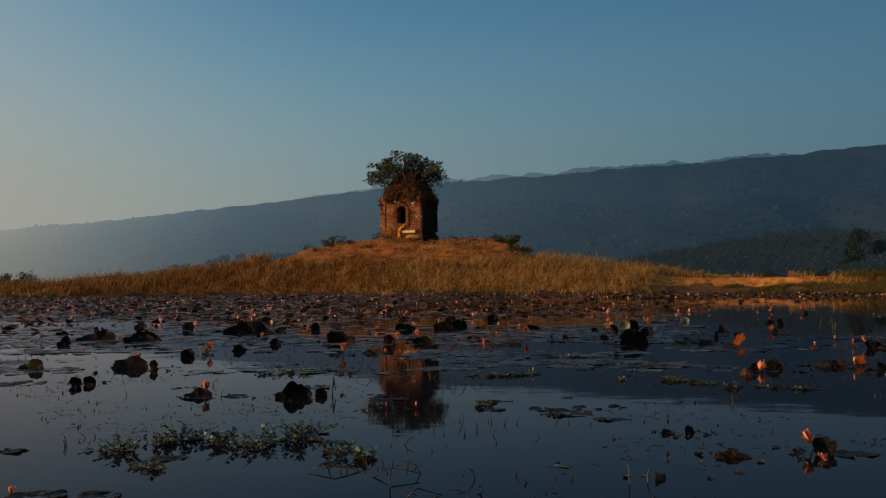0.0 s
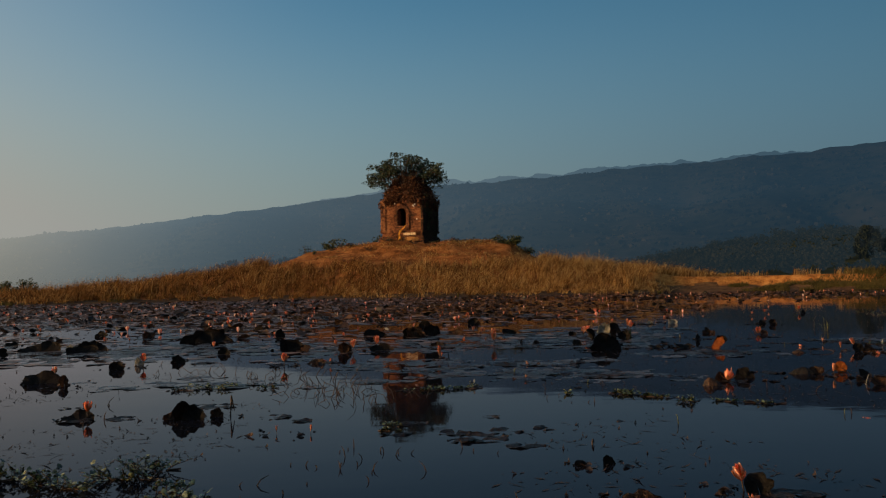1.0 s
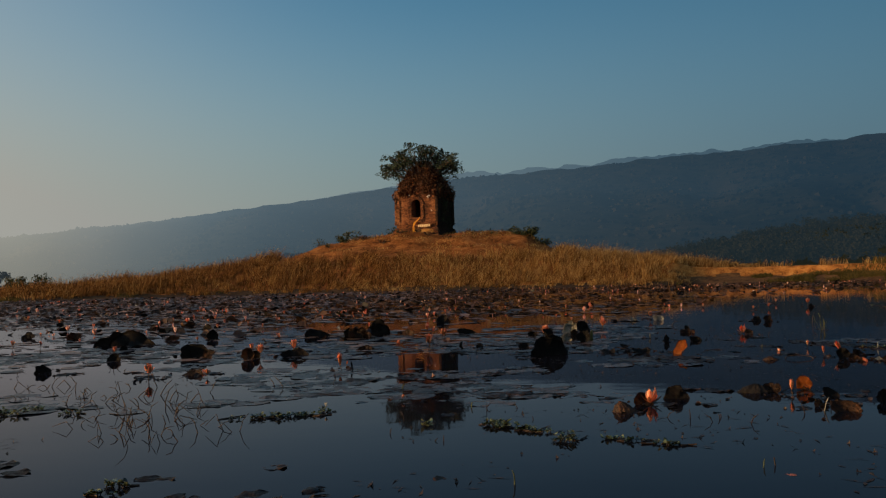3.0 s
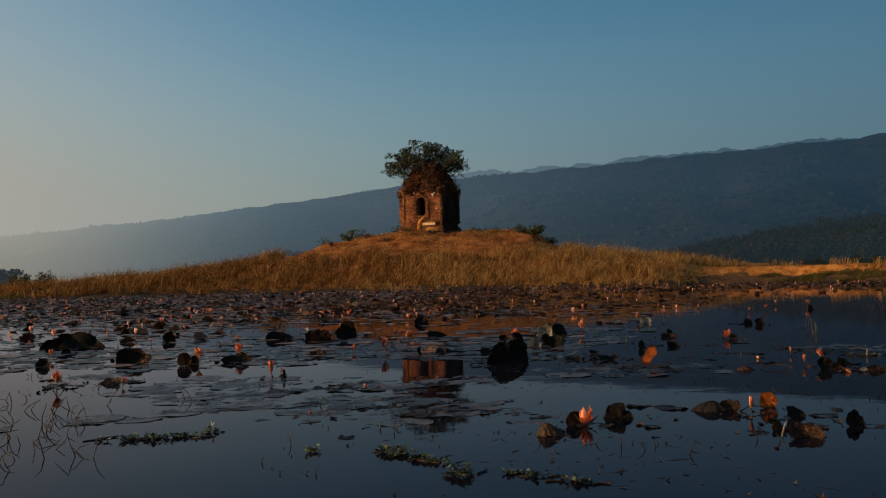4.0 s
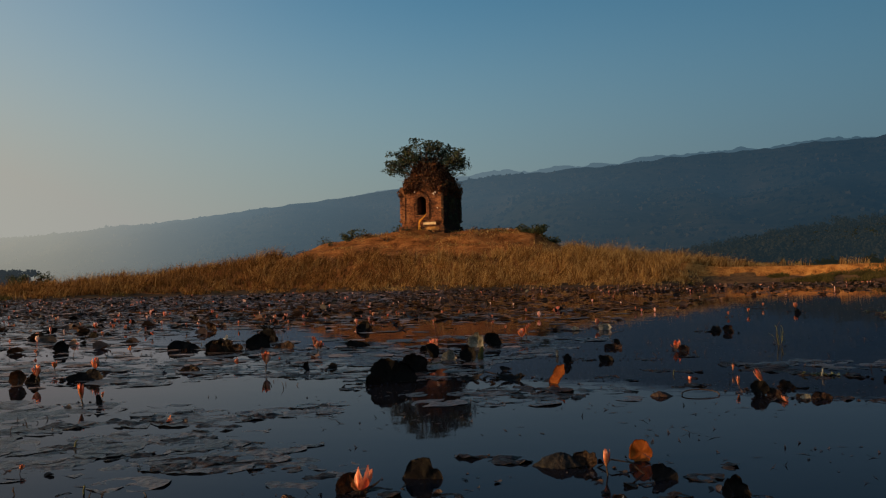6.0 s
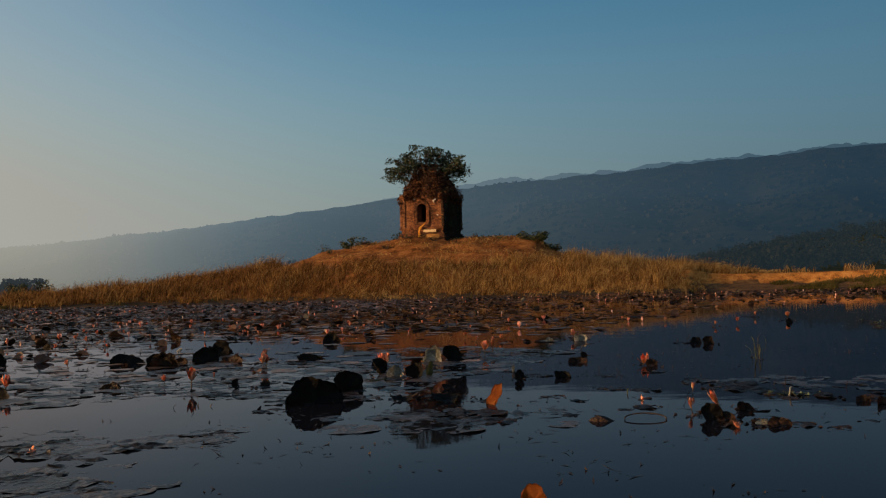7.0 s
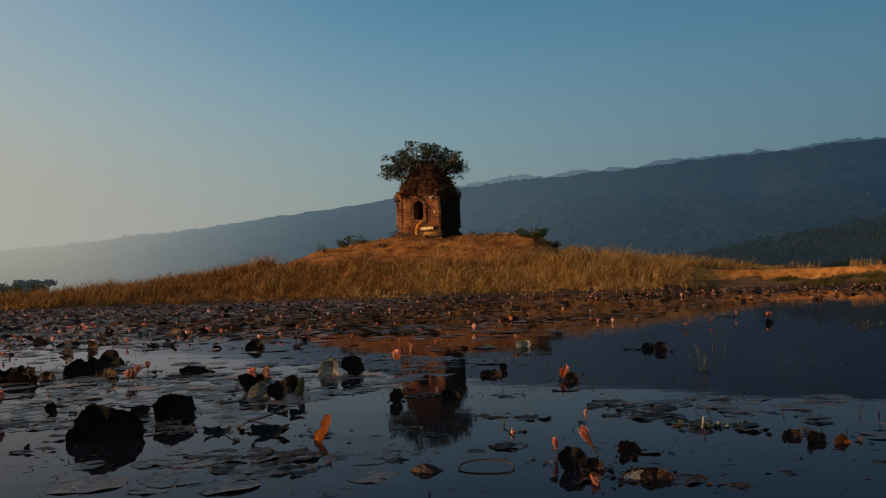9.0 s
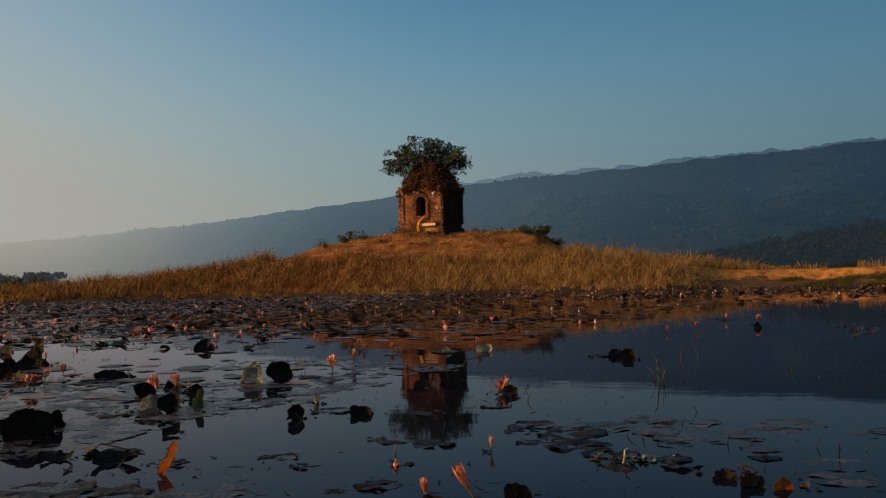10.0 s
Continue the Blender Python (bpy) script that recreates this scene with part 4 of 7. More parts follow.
def field_tree(x, y, h, w, seed):
    rng = np.random.RandomState(seed)
    z = float(land_z(x, y))
    t = empty("tree", pose(x, y, z), "round dark green tree on the wooded slope", "tree")
    bm = bmesh.new()
    blobs = []
    branch(bm, (0, 0, -0.3), (0.2, 0, h * 0.45), 0.28, 0.2, rng, 0.1)
    for k in range(46):
        a, e = rng.uniform(0, 2 * math.pi), rng.uniform(-1.3, 1.5)
        p = (0.4 * w * math.cos(a) * math.cos(e), 0.4 * w * math.sin(a) * math.cos(e), h * 0.42 + 0.46 * h * math.sin(e) + rng.normal(0, 0.03) * h)
        branch(bm, (0.2, 0, h * 0.42), p, 0.12, 0.03, rng, 0.2)
        s = rng.uniform(0.09, 0.19) * w
        blobs.append((*p, s, s, s * 0.8))
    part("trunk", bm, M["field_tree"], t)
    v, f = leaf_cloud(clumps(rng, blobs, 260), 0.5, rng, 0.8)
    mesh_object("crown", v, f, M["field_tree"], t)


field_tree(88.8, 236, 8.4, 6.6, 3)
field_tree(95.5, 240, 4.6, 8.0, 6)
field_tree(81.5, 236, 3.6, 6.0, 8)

bush(-38.5, 88.0, 1.6, 0.8, 61, M["bush"], "dark little bush on the flat land by the shore", 1.2, 0.14, 8)
bush(-40.6, 88.5, 1.0, 0.6, 62, M["bush"], "dark little bush on the flat land by the shore", 1.0, 0.14, 6)


def field_stone(x, y, s, seed):
    bm = bmesh.new()
    bmesh.ops.create_icosphere(bm, subdivisions=2, radius=s)
    for v in bm.verts:
        v.co = v.co * (1 + 0.5 * noise.noise(v.co * (1.4 / s) + Vector((seed, 0, 0))))
        v.co.z *= 0.7
    ob = part("field_stone", bm, M["stone"], None, "", True)
    ob.matrix_world = pose(x, y, float(land_z(x, y)) + s * 0.25)
    tagged(ob, "pale weathered stone lying on the bare mound", "stone", "stones on the mound")


for k, (sx, sy, ss) in enumerate(((-13.2, 81.5, 0.13), (-1.7, 81.0, 0.09), (-3.4, 80.4, 0.09))):
    field_stone(sx, sy, ss, k * 3.1)


# ---- the lake's plants ----
M["dark"] = material("dark_lily_leaf", [(0.009, 0.009, 0.009), (0.015, 0.014, 0.013), (0.027, 0.021, 0.017)], 9.0, 0.6, 0.5, 6, 0.12, translucent=0.04, per_object=0.14)
M["brown"] = material("browned_lily_leaf", [(0.015, 0.010, 0.007), (0.042, 0.021, 0.011), (0.125, 0.058, 0.024)], 11.0, 0.5, 0.8, 5, 0.3, translucent=0.15, per_object=0.14)
M["orange"] = material("orange_lily_leaf", [(0.24, 0.068, 0.010), (0.38, 0.118, 0.018), (0.5, 0.19, 0.04)], 9.0, 0.55, 0.5, 6, 0.25, translucent=0.5)
M["green"] = material("green_lily_leaf", [(0.03, 0.035, 0.01), (0.06, 0.065, 0.018), (0.12, 0.11, 0.035)], 9.0, 0.4, 0.5, 6, 0.4, translucent=0.3)
M["pale"] = material("silvery_lily_leaf", [(0.10, 0.105, 0.085), (0.28, 0.28, 0.24), (0.58, 0.57, 0.52)], 9.0, 0.3, 0.5, 6, 0.5, translucent=0.3)
M["pink"] = material("fallen_pink_petal", [(0.5, 0.16, 0.13), (0.72, 0.34, 0.28)], 14.0, 0.5, 0.3, 6, 0.3, translucent=0.3)
M["petal"] = material("lily_petal", [(0.74, 0.21, 0.11), (0.91, 0.38, 0.22), (0.99, 0.78, 0.60)], 16.0, 0.45, 0.25, 5, 0.3, translucent=0.16, per_object=0.22, stretch=(1, 1, 0.3))
M["white_petal"] = material("white_petal", [(0.6, 0.57, 0.5), (0.8, 0.78, 0.72)], 14.0, 0.5, 0.3, 6, 0.3, translucent=0.35)
M["sepal"] = material("lily_sepal", [(0.36, 0.13, 0.05), (0.62, 0.3, 0.14)], 16.0, 0.5, 0.3, 5, 0.3, translucent=0.25, per_object=0.1)
M["stalk"] = material("dry_stalk", [(0.018, 0.012, 0.008), (0.055, 0.032, 0.02)], 12.0, 0.6, 0.4, 6, 0.3)
M["sedge"] = material("green_stem", [(0.06, 0.07, 0.022), (0.13, 0.14, 0.055)], 10.0, 0.6, 0.3, 6, 0.3, translucent=0.2)
M["sedgeleaf"] = M["sedge"]
M["weed"] = material("water_weed", [(0.015, 0.022, 0.009), (0.05, 0.07, 0.022), (0.34, 0.36, 0.16)], 14.0, 0.25, 0.2, 5, 0.8, translucent=0.22, per_object=0.2, per_island=0.35)
M["stamen"] = material("stamens", [(0.5, 0.24, 0.04), (0.7, 0.4, 0.08)], 20.0, 0.7, 0.3, 5)
M["pad_field"] = material("lily_pads", [(0.030, 0.021, 0.016), (0.105, 0.066, 0.048), (0.25, 0.148, 0.10)], 2.5, 0.40, 0.5, 8, 0.22, translucent=0.08, per_island=0.4)
M["pad_brown"] = material("withered_lily_pads", [(0.026, 0.017, 0.011), (0.085, 0.048, 0.028), (0.21, 0.115, 0.062)], 2.5, 0.6, 0.5, 8, 0.06, translucent=0.1, per_island=0.4)
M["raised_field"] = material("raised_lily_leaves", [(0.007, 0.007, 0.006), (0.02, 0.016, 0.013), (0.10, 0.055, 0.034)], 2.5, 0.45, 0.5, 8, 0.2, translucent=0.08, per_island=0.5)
M["flower_field"] = material("lily_flowers", [(0.62, 0.14, 0.08), (0.9, 0.34, 0.22), (0.98, 0.74, 0.6)], 3.0, 0.5, 0, 8, 0.3, translucent=0.25, per_island=0.45)

M["wet_dark"] = material("wet_dark_pad", [(0.015, 0.012, 0.012), (0.034, 0.026, 0.025), (0.06, 0.043, 0.037)], 7.0, 0.3, 0.8, 5, 0.14, per_object=0.14)
M["wet_brown"] = material("wet_brown_pad", [(0.022, 0.015, 0.013), (0.05, 0.031, 0.024), (0.09, 0.055, 0.04)], 7.0, 0.3, 0.8, 5, 0.14, per_object=0.14)

M["mat"] = material("sodden_pads", [(0.024, 0.020, 0.021), (0.046, 0.037, 0.037), (0.085, 0.064, 0.06)], 5.0, 0.3, 0.8, 6, 0.12, per_island=0.3)

LEAF_WORDS = {"dark": "dark, almost black", "brown": "browned, withering", "orange": "sunlit orange", "green": "yellow-green", "pale": "silvery pale", "pink": "pink",
              "sedgeleaf": "narrow green"}
lake_rng = np.random.RandomState(77)


HEAPS = []          # where leaves and flowers stand: small debris gathers round them


def blade_mesh(name, R, mat, curl, seed, ripple=0.05, thick=0.004, rings=6, seg=36, sink=0.0, crumple=0.0, notch=0.16, fold=0.0, droop=0.0):
    """A round lily leaf: notched at the stalk, finely toothed at the rim, cupped, rippled, folded along its midrib."""
    rg = np.random.RandomState(seed)
    ph = rg.uniform(0, 6.28, 6)
    bm = bmesh.new()
    cols = []
    gap = notch + 0.12 * rg.rand() * (notch > 0.1)
    torn = rg.uniform(0, 6.28, 3)
    for k in range(seg + 1):
        a = gap + (2 * math.pi - 2 * gap) * k / seg
        tooth = 0.06 * (k % 2) * rg.rand() - 0.02
        tear = sum(0.16 * max(0.0, math.cos(a - t)) ** 60 for t in torn)
        col = []
        for j in range(1, rings + 1):
            r = j / rings
            rim = 1 + (tooth + 0.06 * math.sin(2 * a + ph[5]) + 0.05 * math.sin(3 * a + ph[0]) + 0.03 * math.sin(7 * a + ph[1]) - tear) * (r if j == rings else r * 0.7)
            rr = R * r * rim
            u, w = r * math.cos(a), r * math.sin(a)
            z = curl * R * r * r * (1 + 0.5 * math.cos(2 * a + ph[2])) + ripple * R * r * (math.sin(5 * a + ph[3]) + 0.45 * math.sin(9 * a + ph[4]) * r)
            z += fold * R * abs(w) ** 1.25 + droop * R * max(0.0, -u) ** 2.2
            if crumple:
                q = Vector((u, w, seed * 0.37))
                z += crumple * R * (noise.noise(q * 1.6) + 0.55 * noise.noise(q * 3.9) + 0.25 * noise.noise(q * 8.0)) * min(1, r * 1.4)
            if sink:
                q = Vector((rr * math.cos(a), rr * math.sin(a), seed * 0.37))
                z += sink * (noise.noise(q * 9.0) + 0.7 * noise.noise(q * 25.0) + 0.05)
            col.append(bm.verts.new((rr * math.cos(a), rr * math.sin(a), z)))
        cols.append(col)
    c = bm.verts.new((0, 0, 0))
    for p, q in zip(cols, cols[1:]):
        bm.faces.new((c, p[0], q[0]))
        for j in range(rings - 1):
            bm.faces.new((p[j], p[j + 1], q[j + 1], q[j]))
    bmesh.ops.solidify(bm, geom=bm.faces[:], thickness=thick)
    return part(name, bm, M[mat], None, "", True)


def standing_leaf(x, y, w, h, mat, tilt, yaw, curl):
    """A leaf pushed up out of the water; its lower part lies under the surface."""
    seed = int(abs(x) * 1000 + y * 77) % 99991
    rg = np.random.RandomState(seed)
    R = w / 2
    wild = (min(1.0, (tilt / 72) ** 2) if tilt < 80 else 0.12) * min(1.0, 0.2 / w)
    fold, droop = wild * rg.normal(0.15, 0.38), wild * rg.normal(0.1, 0.35)
    ob = blade_mesh("lily_leaf", R * (1 + 0.1 * abs(fold)), mat, curl * 0.8 + 0.06 * rg.rand(), seed, 0.05, 0.004, 8, 44, 0.0, (0.28 if tilt > 50 else 0.16) if mat in ("brown", "pale", "green") else 0.07 if mat == "orange" else 0.15 * min(1.0, 0.25 / w),
                    0.03 if mat == "dark" or tilt > 62 else 0.16, fold, droop)
    up = max(h, 0.02)
    tall = max(1.0, up / (1.6 * R * math.sin(radians(tilt))))
    cz = up - R * tall * math.sin(radians(tilt)) * 0.95
    spin = 270 + rg.normal(0, 25)
    ob.matrix_world = pose(x, y, cz, tilt, 0, yaw + (22 if mat == "dark" else 0)) @ Matrix.Diagonal((1, tall, 1, 1)) @ pose(0, 0, 0, 0, 0, spin)
    HEAPS.append((x, y, w))
    st = "upright" if tilt > 62 else "half-raised"
    return tagged(ob, f"{LEAF_WORDS[mat]} {st} water lily leaf rising from the lake", "lily leaf", "raised lily leaves")


def tent_leaf(x, y, w, h, mat):
    """A withered leaf hanging round its stalk like a ribbed tent."""
    rg = np.random.RandomState(int(abs(x) * 787 + y * 61) % 99991)
    bm = bmesh.new()
    rings = []
    seg = 40
    ph = rg.uniform(0, 6.28, 3)
    for j in range(8):
        t = j / 7
        ring = []
        for k in range(seg):
            a = 2 * math.pi * k / seg
            r = w / 2 * (0.03 + t ** 0.85 * (1 + 0.13 * math.sin(2 * a + ph[0]) + 0.10 * math.cos(11 * a + ph[2]) * t + 0.05 * math.sin(5 * a + ph[1]) + 0.22 * noise.noise(Vector((2.2 * math.cos(a), 2.2 * math.sin(a), 2.5 * t + 9 * ph[0]))) + 0.10 * noise.noise(Vector((6 * math.cos(a), 6 * math.sin(a), 7 * t)))))
            ring.append(bm.verts.new((r * math.cos(a) + w * 0.16 * (1 - t) * math.cos(ph[2]), 0.7 * r * math.sin(a), h * (1 - t ** 1.5) - 0.05 * h + 0.08 * h * t * math.sin(3 * a + ph[1]) + 0.14 * h * noise.noise(Vector((3 * math.cos(a), 3 * math.sin(a), 4 * t + ph[1]))))))
        rings.append(ring)
    for a, b in zip(rings, rings[1:]):
        for k in range(seg):
            bm.faces.new((a[k], b[k], b[(k + 1) % seg], a[(k + 1) % seg]))
    bm.faces.new(rings[0][::-1])
    bmesh.ops.recalc_face_normals(bm, faces=bm.faces)
    ob = part("lily_leaf", bm, M[mat], None, "", True)
    ob.matrix_world = pose(x, y, 0)
    return tagged(ob, f"{LEAF_WORDS[mat]} water lily leaf drooping like a tent", "lily leaf", "raised lily leaves")


def floating_pad(x, y, w, mat):
    seed = int(abs(x) * 913 + y * 131) % 99991
    rg = np.random.RandomState(seed)
    sunk = rg.rand() < 0.7          # the middle has slipped under, the rim still shows
    ob = blade_mesh("lily_pad", w / 2, "wet_" + mat if mat in ("dark", "brown") else mat, 0.014 if sunk else 0.0, seed, 0.004, 0.001, 9, 44, 0.013 if sunk else 0.016)
    ob.matrix_world = pose(x, y, (-0.10 * 0.014 * w if sunk else 0) - 0.0015 * sunk + 0.0022 * rg.rand(), rg.normal(0, 0.15), rg.normal(0, 0.15), rg.uniform(0, 360))
    return tagged(ob, f"{LEAF_WORDS[mat]} water lily pad floating flat on the lake", "lily pad", "floating lily pads")


def petal_data(name, mat, width=0.17, bow=0.16):
    """A pointed, hollowed petal one unit long, growing up z and bowing outwards to +x."""
    bm = bmesh.new()
    rows = []
    for i in range(7):
        f = i / 6
        wd = width * (math.sin(math.pi * min(1, f * 0.93 + 0.05)) ** 0.75) + 0.01
        rows.append([bm.verts.new((bow * math.sin(f * math.pi * 0.85) - 0.35 * abs(s) ** 2 * wd, s * wd, f)) for s in (-1, -0.5, 0, 0.5, 1)])
    for a, b in zip(rows, rows[1:]):
        for j in range(4):
            bm.faces.new((a[j], a[j + 1], b[j + 1], b[j]))
    bmesh.ops.solidify(bm, geom=bm.faces[:], thickness=0.012)
    me = bpy.data.meshes.new(name)
    bm.to_mesh(me)
    bm.free()
    me.materials.append(mat)
    me.polygons.foreach_set("use_smooth", [True] * len(me.polygons))
    return me


SLIM, BROAD = petal_data("petal", M["petal"], 0.115, 0.10), petal_data("petal", M["petal"], 0.26, 0.15)
SLIM_SEPAL = petal_data("sepal", M["sepal"], 0.09, 0.095)
PETAL, SEPAL, WHITE = petal_data("petal", M["petal"], 0.135, 0.13), petal_data("sepal", M["sepal"], 0.13, 0.15), petal_data("petal", M["white_petal"])
# kind: whorls of (count, opening in degrees, length, turn), stalk's share of the height, words
FLOWERS = {
    "bud": (((4, 4, 1.0, 0), (4, 1, 0.95, 30)), ((3, 8, 0.84, 20),), 0.32, "closed pink water lily bud on a thin stalk"),
    "half": (((6, 12, 1.0, 0), (5, 5, 1.0, 36)), ((4, 20, 0.92, 20),), 0.38, "half-open pink water lily flower above the water"),
    "wide": (((2, 14, 0.8, 20), (3, 34, 0.7, 100), (6, 68, 0.8, 40)), ((3, 82, 0.7, 15),), 0.14, "open pink water lily flower low on the water"),
    "fan": (((2, 6, 1.0, 10), (4, 24, 0.92, 30)), ((3, 58, 0.85, 20),), 0.12, "fading pink water lily with stiff upright petals"),
    "pale": (((5, 34, 1.0, 0), (5, 15, 0.96, 36)), (), 0.3, "small white water lily flower above the water"),
}
TEMPLATES = {}


def lily(x, y, h, kind, lean=0, yaw=0):
    """A flower of height h over the water: its petals, sepals and stalk. Three of each kind are built, none quite regular; the rest are copies."""
    m = pose(x, y, 0, 0, lean, yaw + (x * 977 + y * 331) % 360 * (0 if lean else 1)) @ Matrix.Scale(max(h, 0.05), 4)
    HEAPS.append((x, y, 0.08))
    form = int(abs(x) * 41 + y * 67) % 3
    if (kind, form) in TEMPLATES:
        first = TEMPLATES[kind, form]
        return copy_thing(first, m @ Matrix.Scale(1 / first.scale.x, 4))
    whorls, sepals, share, words = FLOWERS[kind]
    rg = np.random.RandomState(900 + 7 * form + len(kind))
    loose = {"bud": 2.0, "half": 7.0}.get(kind, 7.0)
    fl = empty("water_lily", Matrix(), words, "water lily", "water lilies")
    L = 1 - share
    for name, data, rings in (("petal", {"pale": WHITE, "bud": SLIM, "wide": BROAD, "fan": BROAD}.get(kind, PETAL), whorls), ("sepal", SLIM_SEPAL if kind == "bud" else SEPAL, sepals)):
        for cnt, opening, ln, turn in rings:
            for k in range(cnt):
                p = new(name, data)
                p.parent = fl
                wide = max(0, opening + rg.normal(0, loose) + (22 if kind == "half" and rg.rand() < 0.12 else 0))
                p.matrix_basis = (pose(0, 0, share - 0.01, 0, 0, turn + 360 / cnt * k + rg.normal(0, loose)) @ pose(0.015, 0, 0, 0, wide, rg.normal(0, loose))
                                  @ Matrix.Scale(L * ln * rg.uniform(0.8, 1.04) / max(0.5, math.cos(radians(opening * 0.5))), 4))
    bm = bmesh.new()
    tube(bm, [(0.02, 0.01, -1.6), (0.03 + rg.normal(0, 0.04), 0, -0.6), (rg.normal(0, 0.03), 0, 0.0), (0, 0, share)], [0.028, 0.026, 0.026, 0.034], 6)
    part("stalk", bm, M["stalk"], fl, "", True)
    if kind in ("wide", "pale"):
        bm = bmesh.new()
        for k in range(14):
            a = k * 2.4
            r = 0.015 + 0.06 * (k / 14)
            tube(bm, [(r * 0.4 * math.cos(a), r * 0.4 * math.sin(a), share), (r * math.cos(a), r * math.sin(a), share + 0.22 * L)], [0.012, 0.008], 4)
        part("stamens", bm, M["stamen"], fl, "yellow stamens")
    fl.matrix_world = m
    fl.matrix_basis = m
    TEMPLATES[kind, form] = fl
    return fl


def weed_clump(x, y, w, h, n, kind):
    """A raft of creeping water weed: upright shoots, each with whorls of small leaves."""
    rg = np.random.RandomState(int(abs(x) * 557 + y * 91) % 9973)
    ob = empty("water_weed", pose(x, y, 0), "straggling green water weed afloat on the lake" if kind == "green" else "water weed with a whitish flower bud", "water weed", "rafts of water weed")
    bm = bmesh.new()
    C, D = [], []
    for k in range(n * 2):
        px, py = rg.normal(0, 0.26) * w, rg.normal(0, 0.10) * w
        hh = h * rg.uniform(0.1, 0.8) ** 1.2
        tx, ty = px + rg.normal(0, 0.55) * h, py + rg.normal(0, 0.4) * h
        tube(bm, [(px, py, -0.03), ((px + tx) / 2 + rg.normal(0, 0.004), (py + ty) / 2, hh * 0.5), (tx, ty, hh)], [0.003, 0.0025, 0.0015], 5)
        for q in range(9):
            f = 0.15 + 0.85 * q / 8
            C.append((px + (tx - px) * f, py + (ty - py) * f, hh * f + 0.004))
            D.append(hh)
    for k in range(max(2, n // 3)):
        px = rg.uniform(-0.6, 0.6) * w
        tube(bm, [(px, rg.normal(0, 0.1) * w, 0.0), (px + rg.uniform(-0.3, 0.3) * w, rg.normal(0, 0.12) * w, 0.006), (px + rg.uniform(-0.5, 0.5) * w, rg.normal(0, 0.15) * w, 0.002)], 0.004, 5)
    tagged(part("creeping_stem", bm, M["stalk"], ob), kind="stuff")
    C = np.array(C)
    a = rg.uniform(0, 6.28, len(C))
    ln = np.minimum(0.05, 0.012 + 0.015 * rg.rand(len(C)) + 0.11 * np.array(D))
    wid = ln * 0.42
    dirv = np.stack([np.cos(a), np.sin(a), rg.uniform(-0.1, 0.7, len(C))], -1)
    side = np.stack([-np.sin(a), np.cos(a), 0 * a], -1)
    upv = np.cross(dirv, side)
    L, Wd = ln[:, None], wid[:, None]
    pts = [C, C + dirv * L * 0.4 + side * Wd - upv * 0.12 * L, C + dirv * L * 0.45, C + dirv * L * 0.4 - side * Wd - upv * 0.12 * L, C + dirv * L * 0.8 + side * Wd * 0.6, C + dirv * L * 0.8 - side * Wd * 0.6, C + dirv * L]
    v = np.stack(pts, 1).reshape(-1, 3)
    i = np.arange(len(C))[:, None] * 7
    f = np.concatenate([i + [0, 1, 2], i + [0, 2, 3], i + [1, 4, 2], i + [2, 5, 3], i + [2, 4, 6], i + [2, 6, 5]], 0)
    tagged(mesh_object("foliage", v, f, M["weed"], ob, True), kind="stuff")
    if kind == "white":
        for k in range(4):
            p = new("petal", WHITE)
            p.parent = ob
            p.matrix_basis = pose(0, 0, h * 0.8, 0, 0, 90 * k) @ pose(0, 0, 0, 0, 15, 0) @ Matrix.Scale(max(0.03, h * 0.5), 4)
    return ob


def bent_stem(x, y, h, dx, mat, r):
    """A dead or green stem, kinked, that stands out of the water and leans."""
    rg = np.random.RandomState(int(abs(x) * 719 + y * 53) % 9973)
    bm = bmesh.new()
    k1 = rg.uniform(0.55, 0.9)
    mid = (dx * k1 * rg.uniform(0.3, 0.9), rg.normal(0, 0.05) * h, h * k1)
    if mat == "stalk" and rg.rand() < 0.28:            # snapped: the end hangs down to the water
        end = (mid[0] + dx * rg.uniform(0.5, 1.3), mid[1] + rg.normal(0, 0.2) * h, h * rg.uniform(-0.05, 0.35))
    else:
        end = (dx, mid[1] * 1.5, h)
    elbow = tuple(0.35 * a + 0.65 * b for a, b in zip(end, mid))
    pts = [(-dx * 0.25, 0, -0.3 * h - 0.02), (0, 0, 0), tuple(0.5 * c + rg.normal(0, 0.035) * h for c in mid), mid, elbow, end]
    tube(bm, pts, [r * 0.5, r * 0.5, r * 0.48, r * 0.42, r * 0.4, r * 0.2], 6)
    words = {"stalk": "thin dead brown stem sticking out of the lake", "sedge": "slender green blade sticking out of the lake", "pale": "pale curled stem end above the water"}
    ob = part("bent_stem", bm, M[mat], None, "", True)
    ob.matrix_world = pose(x, y, 0)
    return tagged(ob, words[mat], "plant stem", "stems in the water")


def stem_loop(x, y, w):
    """A fallen stalk arched over the surface."""
    bm = bmesh.new()
    pts = [(w * 0.5 * math.cos(a), 0.22 * w * math.sin(a), 0.004 + 0.10 * w * math.sin(a)) for a in np.linspace(-0.25, 3.3, 22)]
    tube(bm, pts, [0.0045] * 22, 6)
    ob = part("stem_loop", bm, M["stalk"], None, "", True)
    ob.matrix_world = pose(x, y, 0.004)
    return tagged(ob, "fallen brown stalk arched over the water", "plant stem", "stems in the water")


